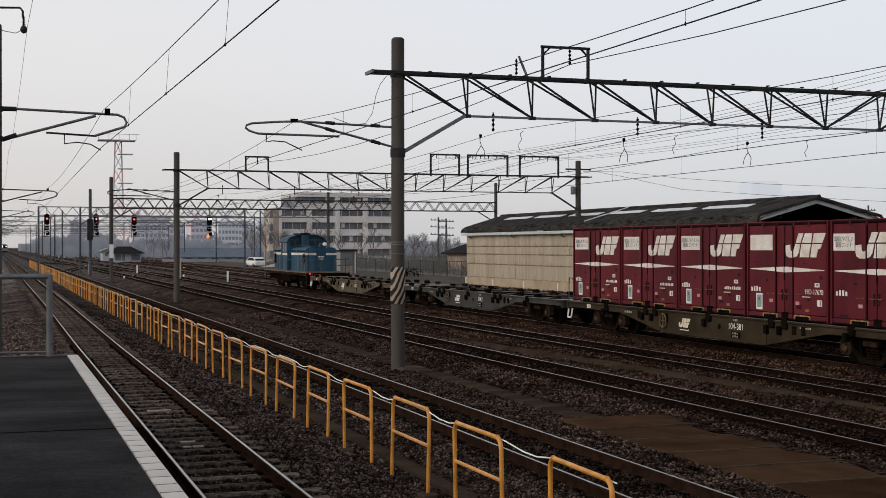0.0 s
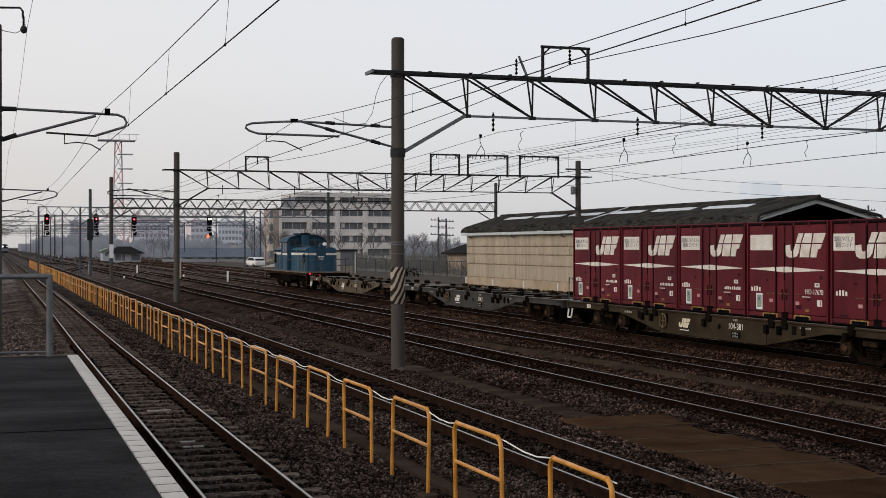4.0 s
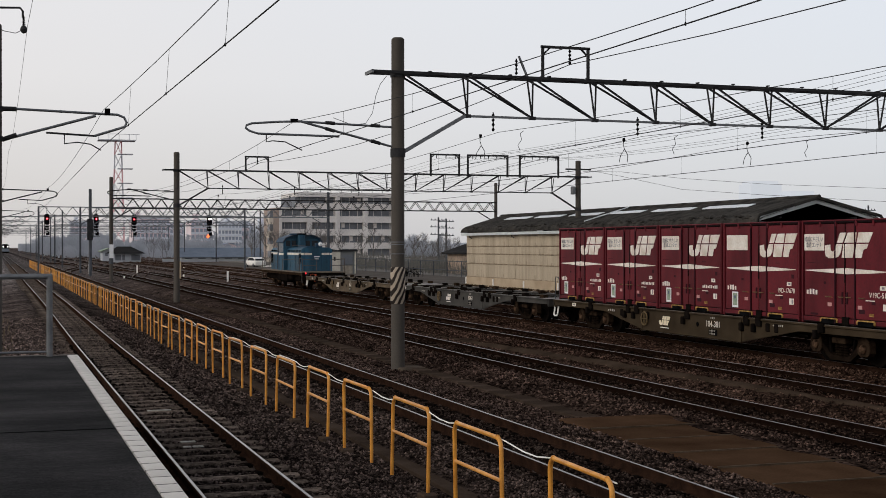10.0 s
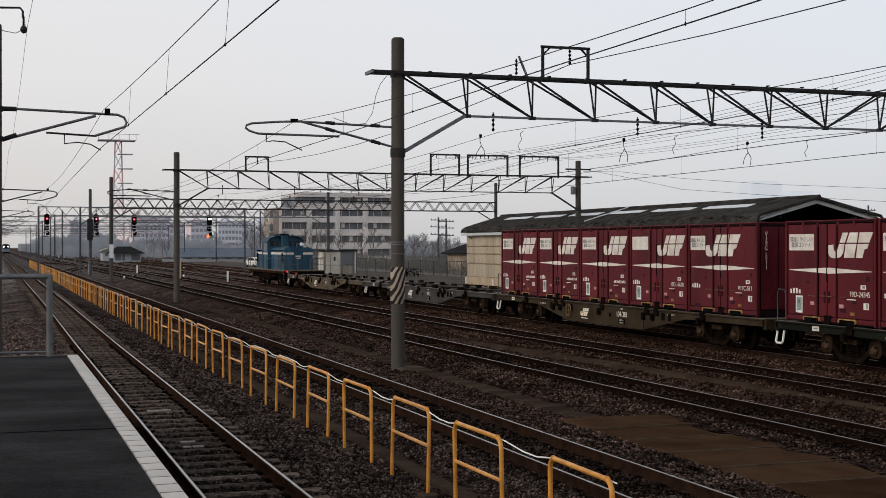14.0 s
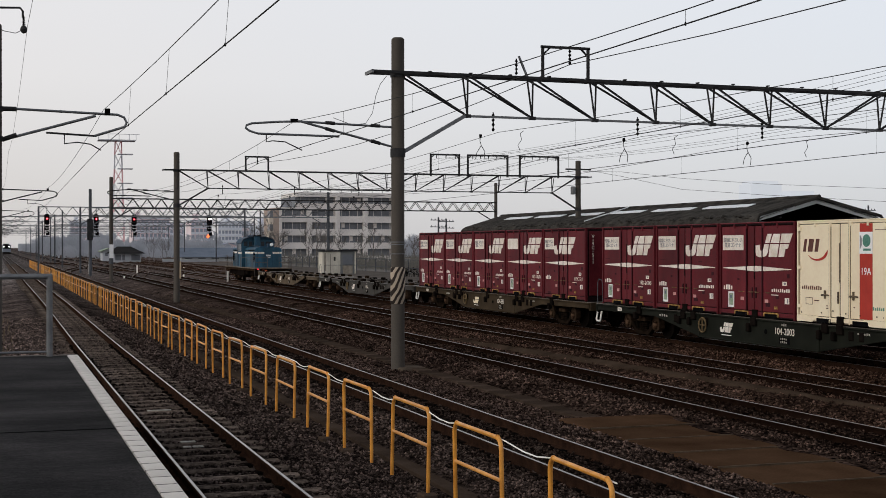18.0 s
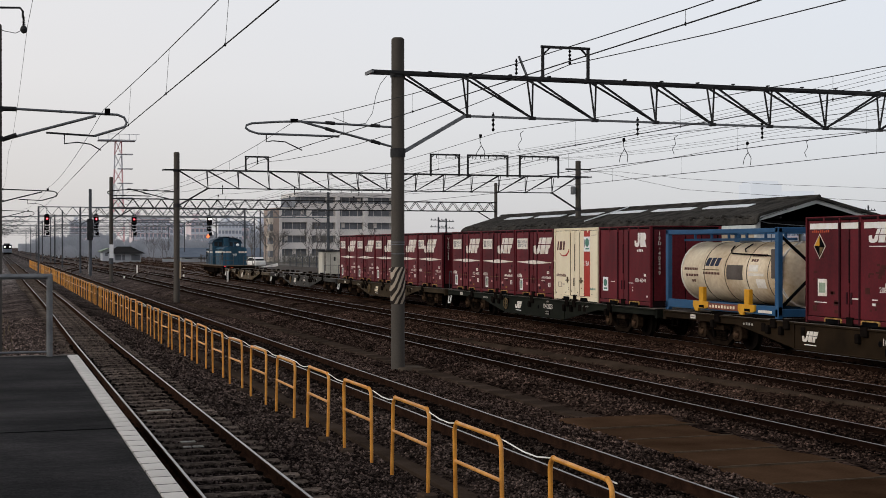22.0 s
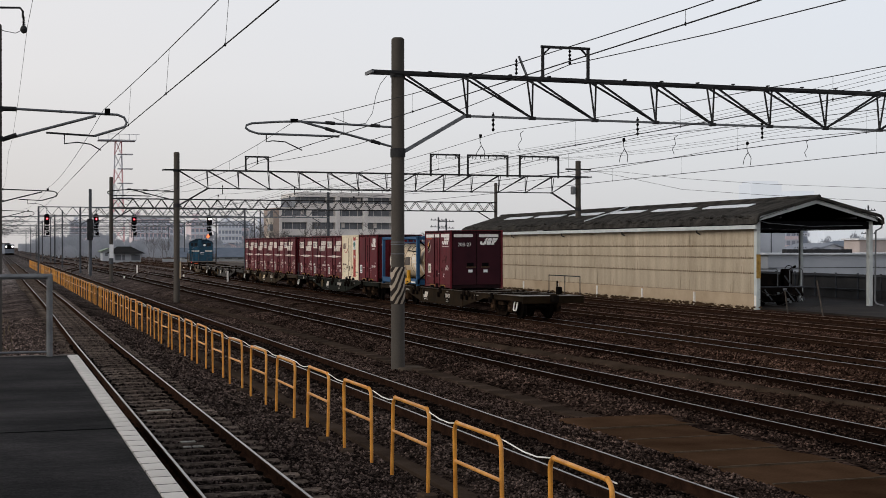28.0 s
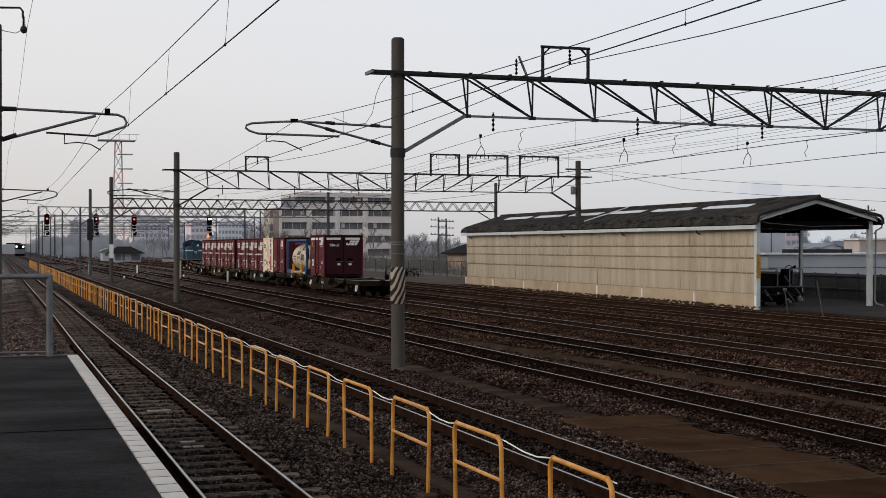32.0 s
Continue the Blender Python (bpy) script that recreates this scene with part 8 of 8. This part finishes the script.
def right_side():
    """Panel fence, sheet-metal hall and house seen through and beside the shed."""
    t = thing("panel_fence", "dark grey panel fence with pipe rails behind the shed", "fence")
    for k in range(26):
        y = 40 + k * 2.0
        part("panel", Shape().box(43.95, 44.03, y + .03, y + 1.97, -.1, 1.32), FENCEGREY, t)
        part("post", Shape().box(43.88, 43.95, y - .05, y + .05, -.1, 1.38), HAZE_STEEL, t)
    for z in (1.22, .52):
        part("pipe_rail", Shape().tube([(43.85, 40, z), (43.85, 92, z)], .03, 6), HAZE_STEEL, t)
    t = thing("sheet_hall", "long low grey sheet-metal hall beyond the fence", "hall")
    part("wall", Shape().box(44.6, 90, 72, 80, -.3, 2.32), WALLGREY, t)
    for z in (.75, 1.5):
        part("wall_joint", Shape().box(44.6, 90, 71.97, 72, z, z + .03), FENCEGREY, t)
    part("roof_edge", Shape().box(44.4, 90.3, 71.8, 80.3, 2.32, 2.40), SKYLIGHT, t)
    part("roof_ridge", Shape().box(48.5, 53.4, 76, 76.6, 2.40, 2.64), STEEL, t, "dark low roof monitor")
    t = thing("sheet_hall", "tall grey sheet-metal hall block beyond the fence", "hall")
    part("wall", Shape().box(45, 51.5, 81, 96, -.3, 5.4), WALLGREY, t)
    part("roof", Shape().box(44.8, 51.7, 80.8, 96.2, 5.4, 5.6), WALLGREY, t)
    for k in range(6):
        part("wall_rib", Shape().box(45.4 + k, 45.45 + k, 80.97, 81, 2.3, 5.4), HAZE_STEEL, t)
    t = thing("house", "pale beige two-storey house with dark windows beyond the fence", "house")
    part("wall", Shape().box(78.1, 92, 110, 112.5, -.3, 3.45), PINKWALL, t)
    part("parapet", Shape().box(77.9, 92.2, 109.8, 112.7, 3.45, 3.60), SKYLIGHT, t)
    for x in (78.9, 81.6, 83.4, 86.0):
        w = part("window", Shape().box(x, x + .62, 109.94, 110, 1.9, 2.95), DARKWIN, t)
        part("frame", Shape().box(x + .29, x + .33, 109.9, 109.94, 1.9, 2.95), SKYLIGHT, w)
    for k in range(3):
        part("downpipe", Shape().tube([(79.4 + 2.3 * k, 109.9, -.3), (79.4 + 2.3 * k, 109.9, 3.5)], .05, 6), GALV, t)


right_side()


# ---- small trackside things ----
def marker_posts():
    for x, y, h in ((18.69, 114.3, .95), (14.65, 149.4, 1.0), (9.93, 154, 1.3), (11.48, 129, .28), (17.64, 134.3, .28), (23.66, 180, .3)):
        t = thing("marker_post", "short white marker post beside a track", "marker post", "marker posts")
        part("post", Shape().cbox(x - .07, x + .07, y - .07, y + .07, -.4, h - .2, .015), WHITE, t)
        part("base", Shape().cbox(x - .14, x + .14, y - .14, y + .14, -.5, -.28, .015), CONCRETE, t)


marker_posts()


def trackside_bits():
    for x, y, w, d in ((2.35, 17.9, .5, .05), (3.1, 13.2, .42, .04), (2.1, 46, .35, .06), (14.3, 41.5, 1.7, .08), (1.9, 34, .4, .05)):
        tagged(part("cross_bond", Shape().cbox(x, x + w, y, y + d, -.21, -.17, .008), TROUGH if x > 10 else GALV), "pale metal strap lying across the ballast", "strap", "track straps")


trackside_bits()


def feather(rng, n, cx, cy, cz, rx, rz, size):
    """Upright slivers strewn through a crown, thinner towards its rim."""
    a, r, u = rng.uniform(0, 6.283, n), rng.random(n) ** .5, rng.uniform(-1, 1, n)
    k = np.sqrt(1 - u * u) * r
    c = np.stack([cx + rx * k * np.cos(a), cy + rx * k * np.sin(a), cz + rz * u], -1)
    ln, lean = size * rng.uniform(.5, 1.6, n), rng.uniform(-.7, .7, n)
    tip = c + np.stack([ln * lean, 0 * ln, ln], -1)
    side = c + np.stack([size * rng.uniform(.15, .5, n), 0 * ln, 0 * ln], -1)
    return np.stack([c, side, tip], 1)


def far_wood():
    """A hazy belt of winter trees and roofs that closes the view all round the yard."""
    rng = np.random.default_rng(17)
    tris = []
    for k in range(1500):
        y = rng.uniform(330, 760)
        x = rng.uniform(-110, 400) if k % 2 else rng.uniform(-40, 110)
        if abs(x - 5) < 11 or (y < 480 and x < 14):
            continue
        h = rng.uniform(2.0, 5.6) * (.6 + y / 1400) * (1 + .3 * math.sin(x * .11) + .2 * math.sin(x * .31))
        tris.append(feather(rng, 150, x, y, h * .55, rng.uniform(1.4, 4.2), h * .5, .9))
        tris.append(feather(rng, 40, x, y, h * .2, rng.uniform(3, 5), h * .22, .8))
    pts = np.concatenate(tris).reshape(-1, 3)
    n = len(pts) // 3
    me = bpy.data.meshes.new("far_wood")
    me.vertices.add(n * 3)
    me.vertices.foreach_set("co", pts.astype(np.float32).ravel())
    me.loops.add(n * 3)
    me.loops.foreach_set("vertex_index", np.arange(n * 3, dtype=np.int32))
    me.polygons.add(n)
    me.polygons.foreach_set("loop_start", np.arange(0, n * 3, 3, dtype=np.int32))
    me.update(calc_edges=True)
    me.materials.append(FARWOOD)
    tagged(new("far_wood", me), "hazy grey-blue belt of winter trees far behind the yard", "woodland", kind="stuff")
    rnd = random.Random(21)
    for k in range(40):
        y = rnd.uniform(430, 780)
        x = rnd.uniform(-90, 330)
        if abs(x - 5) < 26:
            continue
        w, h = rnd.uniform(6, 13), rnd.uniform(4, 8)
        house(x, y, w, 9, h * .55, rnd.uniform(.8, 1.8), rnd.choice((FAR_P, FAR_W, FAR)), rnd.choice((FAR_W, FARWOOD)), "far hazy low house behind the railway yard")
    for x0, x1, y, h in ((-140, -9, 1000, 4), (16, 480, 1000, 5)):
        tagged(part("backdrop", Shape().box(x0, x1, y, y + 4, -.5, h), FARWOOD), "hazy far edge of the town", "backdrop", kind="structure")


far_wood()


def parked_car(x, y, rz, paint, label, van=False):
    """A small parked vehicle: body, cabin, glazing, wheels, lamps."""
    t = thing("parked_car", label, "car", "parked cars", m=pose(x, y, -.1, rz=rz))
    h = 1.75 if van else 1.45
    part("body", Shape().cbox(-.8, .8, -1.9, 1.9, .3, .95, .12), paint, t)
    part("cabin", Shape().prism([(-1.7, .9), (-1.5 if van else -1.1, h), (1.0 if van else .5, h), (1.5, .9)], -.72, .72, "x"), paint, t)
    for sx in (-1, 1):
        part("side_window", Shape().prism([(-1.5, 1.0), (-1.2 if van else -.95, h - .1), (.85 if van else .42, h - .1), (1.2, 1.0)], sx * .725 - .01, sx * .725 + .01, "x"), DARKWIN, t)
        for yy in (-1.2, 1.2):
            w = part("wheel", Shape().lathe([(.1, -.09), (.30, -.08), (.31, .08), (.1, .09)], (sx * .72, yy, .31), "x", 14), BLACK, t)
            part("rim", Shape().lathe([(.18, -.1), (.18, .1)], (sx * .72, yy, .31), "x", 12), GALV, w)
        part("headlight", Shape().cbox(sx * .6 - .14, sx * .6 + .14, 1.86, 1.92, .62, .76, .01), SIGNW, t)
    part("windscreen", Shape().box(-.62, .62, -1.62, -1.5, 1.0, h - .2), DARKWIN, t)


parked_car(34.4, 187, 12, WHITE, "small white car parked behind the yard")
t = thing("crossing_barrier", "white slanting barrier board behind the yard", "barrier")
part("board", Shape().beam((34.9, 185, -.15), (37.2, 185, .35), .12, .4), WHITE, t)
part("stand", Shape().box(35.9, 36.1, 184.9, 185.1, -.4, .05), CONCRETE, t)


tagged(part("verge", Shape().box(31.8, 41.15, 95.6, 240, -.3, .008), OLDDIRT), "brown trodden dirt between the last track and the fence", "verge", kind="structure")
tagged(part("verge", Shape().box(41.2, 150, 97, 330, -.3, .012), DIRT), "pale dry dirt and lanes beyond the yard fence", "verge", kind="structure")


def bicycle(x, y, rz):
    t = thing("bicycle", "dark bicycle parked by the yard fence", "bicycle", "parked bicycles", m=pose(x, y, -.15, rz=rz))
    for yy in (-.52, .52):
        ring = [(0, yy + .33 * math.cos(a), .33 + .33 * math.sin(a)) for a in [i * .3927 for i in range(17)]]
        part("wheel", Shape().tube(ring, .025, 5), BLACK, t)
    part("frame", Shape().tube([(0, -.52, .33), (0, -.1, .36), (0, .38, .8), (0, -.18, .78), (0, -.1, .36)], .025, 5), GEAR, t)
    part("fork", Shape().tube([(0, .52, .33), (0, .38, .95), (.25, .3, 1.0)], .02, 5), GEAR, t)
    part("saddle", Shape().cbox(-.08, .08, -.32, -.05, .82, .9, .02), BLACK, t)


for k in range(4):
    bicycle(36.3 + k * .4, 121.0 + (k % 2) * .6, -25 + k * 22)


def weeds():
    rnd = random.Random(9)
    s = Shape()
    for _ in range(500):
        x, y = rnd.uniform(-3.5, .6), rnd.uniform(30, 60)
        b = Vector((x, y, -.4))
        s.tube([b, b + Vector((rnd.uniform(-.1, .1), rnd.uniform(-.1, .1), rnd.uniform(.1, .4)))], .008, 3, .003)
    tagged(part("weeds", s, DRYGRASS), "dry brown weeds in the ballast beyond the platform", "weeds", kind="stuff")


weeds()


# ---- sleepers and loose stones: many small pieces ----
def build_sleepers():
    me = Shape().cbox(-1.0, 1.0, -.095, .095, -.30, -.150, .02).mesh("sleeper")
    me.materials.append(SLEEPER)
    fst = Shape()
    for sx in (-.566, .566):
        for sg in (-1, 1):
            fst.box(sx + sg * .085 - .025, sx + sg * .085 + .025, -.06, .06, -.155, -.125)
            c = sx + sg * .105
            fst.tube([(c - sg * .05, -.05, -.118), (c + sg * .03, -.055, -.105), (c + sg * .05, .0, -.100), (c + sg * .03, .055, -.105), (c - sg * .045, .04, -.118)], .012, 5)
    fme = fst.mesh("fastening")
    fme.materials.append(GEAR)
    for i, (xc, y0, n) in enumerate(((TRACKS[0], -12.0, 180), (TRACKS[1], -9.0, 160), (TRACKS[2], -8.0, 160), (TRACKS[3], -6, 140))):
        for k in range(n):
            s = part("sleeper", me, None, TRACK_OBS[i], m=pose(xc + track_shift(i, y0 + .60 * k) + random.uniform(-.03, .03), y0 + .60 * k + random.uniform(-.03, .03), random.uniform(.0, .018) - (.024 if i else 0), 0, 0, random.uniform(-.8, .8)))
            if k < 90 and i < 2:
                part("fastening", fme, None, s)
    for i, xc in enumerate(TRACKS):
        rest = Shape()
        y = {0: 96.0, 1: 87.0, 2: 88.0, 3: 78.0}.get(i, -8.0)
        while y < 240:
            rest.box(xc - 1.0, xc + 1.0, y - .11, y + .11, -.30, -.155)
            y += .6
        tagged(part("far_sleepers", rest, SLEEPER, TRACK_OBS[i]), kind="stuff")


build_sleepers()
for x0, x1, y, z in ((2.60, 3.02, 24.72, -.128), (2.66, 2.88, 20.62, -.128), (2.62, 2.74, 20.04, -.122), (2.76, 2.92, 20.04, -.122)):
    part("paint_mark", Shape().cbox(x0, x1, y - .05, y + .03, z - .02, z, .004), FADED, TRACK_OBS[0], "chipped white mark on a sleeper")


def build_stones():
    """Loose ballast stones: six-cornered lumps strewn over the nearest ground."""
    rng = np.random.default_rng(7)
    n = 350000
    y = 7.5 + 52 * rng.random(n) ** 1.5
    x = 1.35 + rng.random(n) * np.minimum(28, 3 + y * .72)
    far = (y > 22.5) & (rng.random(n) < .12)
    x = np.where(far, rng.uniform(-3.6, 1.4, n), x)
    keep = ~((x > 9.14) & (x < 11.1) & (y < 21.4)) & ~((np.abs(x - FENCE_X - .42) < .14) & (rng.random(n) < .96)) & ~((np.abs(x - 10.25) < .23) & (y > 21) & (rng.random(n) < .96)) & ~((np.abs(x - 14.30 - np.maximum(0, 49 - y) * .030) < .26) & (rng.random(n) < .75)) & ~((np.abs(x - 18.1) < .17) & (rng.random(n) < .8))
    for c in TRACKS:
        keep &= ~((np.abs(np.abs(x - c) - .566) < .05))
        on = (np.abs(x - c) < .98) & (rng.random(n) < (.40 if c < 5 else .15))
        keep &= ~on
    x, y = x[keep], y[keep]
    n = len(x)
    z = np.array([ground_z(a, b) for a, b in zip(x, y)])
    for c, rise in ((TRACKS[0], .010), (TRACKS[1], .016), (TRACKS[2], .022), (TRACKS[3], .022)):
        z += np.where(np.abs(x - c) < 1.0, rise * rng.random(n) ** 2, 0)
    size = rng.uniform(.010, .029, n) * (1 + .45 * np.clip((y - 14) / 14, 0, 1))
    base = np.array([(1, 0, 0), (-.5, .87, 0), (-.5, -.87, 0), (0, 0, 1), (0, 0, -1)], float)
    pts = base[None] * rng.uniform(.6, 1.25, (n, 5, 1)) + rng.uniform(-.35, .35, (n, 5, 3))
    ang = rng.uniform(0, 6.28, n)
    ca, sa = np.cos(ang)[:, None], np.sin(ang)[:, None]
    px, py = pts[..., 0] * ca - pts[..., 1] * sa, pts[..., 0] * sa + pts[..., 1] * ca
    pts = np.stack([px, py, pts[..., 2] * .65], -1) * size[:, None, None]
    pts += np.stack([x, y, z + size * .35 + .01], -1)[:, None, :]
    tri = np.array([(0, 1, 3), (1, 2, 3), (2, 0, 3), (1, 0, 4), (2, 1, 4), (0, 2, 4)])
    faces = (tri[None] + (np.arange(n) * 5)[:, None, None]).reshape(-1, 3)
    me = bpy.data.meshes.new("ballast_stones")
    me.vertices.add(n * 5)
    me.vertices.foreach_set("co", pts.astype(np.float32).ravel())
    me.loops.add(len(faces) * 3)
    me.loops.foreach_set("vertex_index", faces.astype(np.int32).ravel())
    me.polygons.add(len(faces))
    me.polygons.foreach_set("loop_start", np.arange(0, len(faces) * 3, 3, dtype=np.int32))
    me.update(calc_edges=True)
    me.validate()
    me.materials.append(STONE)
    tagged(new("ballast_stones", me), "loose brown ballast stones between the tracks", "stones", kind="stuff")


build_stones()


# ---- how the train runs ----
TRAVEL = ((0, 0), (6.3, 0), (7, .09), (7.5, .14), (8, .24), (8.5, .37), (9, .55), (9.5, .83), (10, 1.21), (10.5, 1.66), (11, 2.17), (11.5, 2.77), (12, 3.45), (12.5, 4.19), (13, 5.02),
          (13.5, 5.94), (14, 6.93), (14.5, 7.99), (15.5, 10.35), (16.5, 13.05), (17, 14.55), (18, 17.71), (19, 21.11), (20, 24.78), (21, 28.75), (22, 33.03), (23, 37.55), (24, 42.39), (25, 47.42),
          (26, 52.75), (27, 58.25), (28, 63.9), (29, 69.65), (30, 75.5), (31, 81.55), (32, 87.74))


def travelled(t):
    """Metres the train has gone at t, by a smooth curve through TRAVEL."""
    p = TRAVEL
    i = max(0, min(len(p) - 2, sum(1 for a in p if a[0] <= t) - 1))

    def slope(j):
        if j == 0:
            return 0
        j0, j1 = j - 1, min(j + 1, len(p) - 1)
        return (p[j1][1] - p[j0][1]) / (p[j1][0] - p[j0][0])
    d = p[i + 1][0] - p[i][0]
    u = (t - p[i][0]) / d
    return ((2 * u**3 - 3 * u**2 + 1) * p[i][1] + (u**3 - 2 * u**2 + u) * d * slope(i) + (3 * u**2 - 2 * u**3) * p[i + 1][1] + (u**3 - u**2) * d * slope(i + 1))


def on_track(mid, span=6.9):
    a, b = mid + span, mid - span
    pa, pb = Vector((TR_X + bend(a), a, 0)), Vector((TR_X + bend(b), b, 0))
    d = pa - pb
    return Matrix.Translation((pa + pb) / 2) @ Matrix.Rotation(math.atan2(-d.x, d.y), 4, "Z")


def motions():
    times = [0, 6.3] + [7 + .5 * k for k in range(51)]
    for ob, mid, along, z in FLEET:
        rows = [(t, on_track(mid + travelled(t), 4 if ob is loco else 6.9) @ pose(0, along, z)) for t in times]
        walk(ob, rows)
    turns = [0.0, 6.3]
    t, last = 6.3, 0.0
    while t < 31.95:
        t += 1 / 30
        a = travelled(t) / .43
        if a - last > 1.05:
            turns.append(t)
            last = a
    turns.append(32.0)
    for ob in WHEELSETS:
        y = ob.matrix_basis.translation.y
        walk(ob, [(t, pose(0, y, .43, -math.degrees(travelled(t) / .43))) for t in turns])
    far = ((0, 4.3, 640), (10, 4.3, 570), (20, 4.2, 490), (25, 4.15, 447), (28, 4.3, 425), (30, 5.4, 408), (32, 6.7, 390))
    walk(far_train, [(t, pose(x, y, 0, rz=0 if t < 26 else 4.5)) for t, x, y in far])


motions()
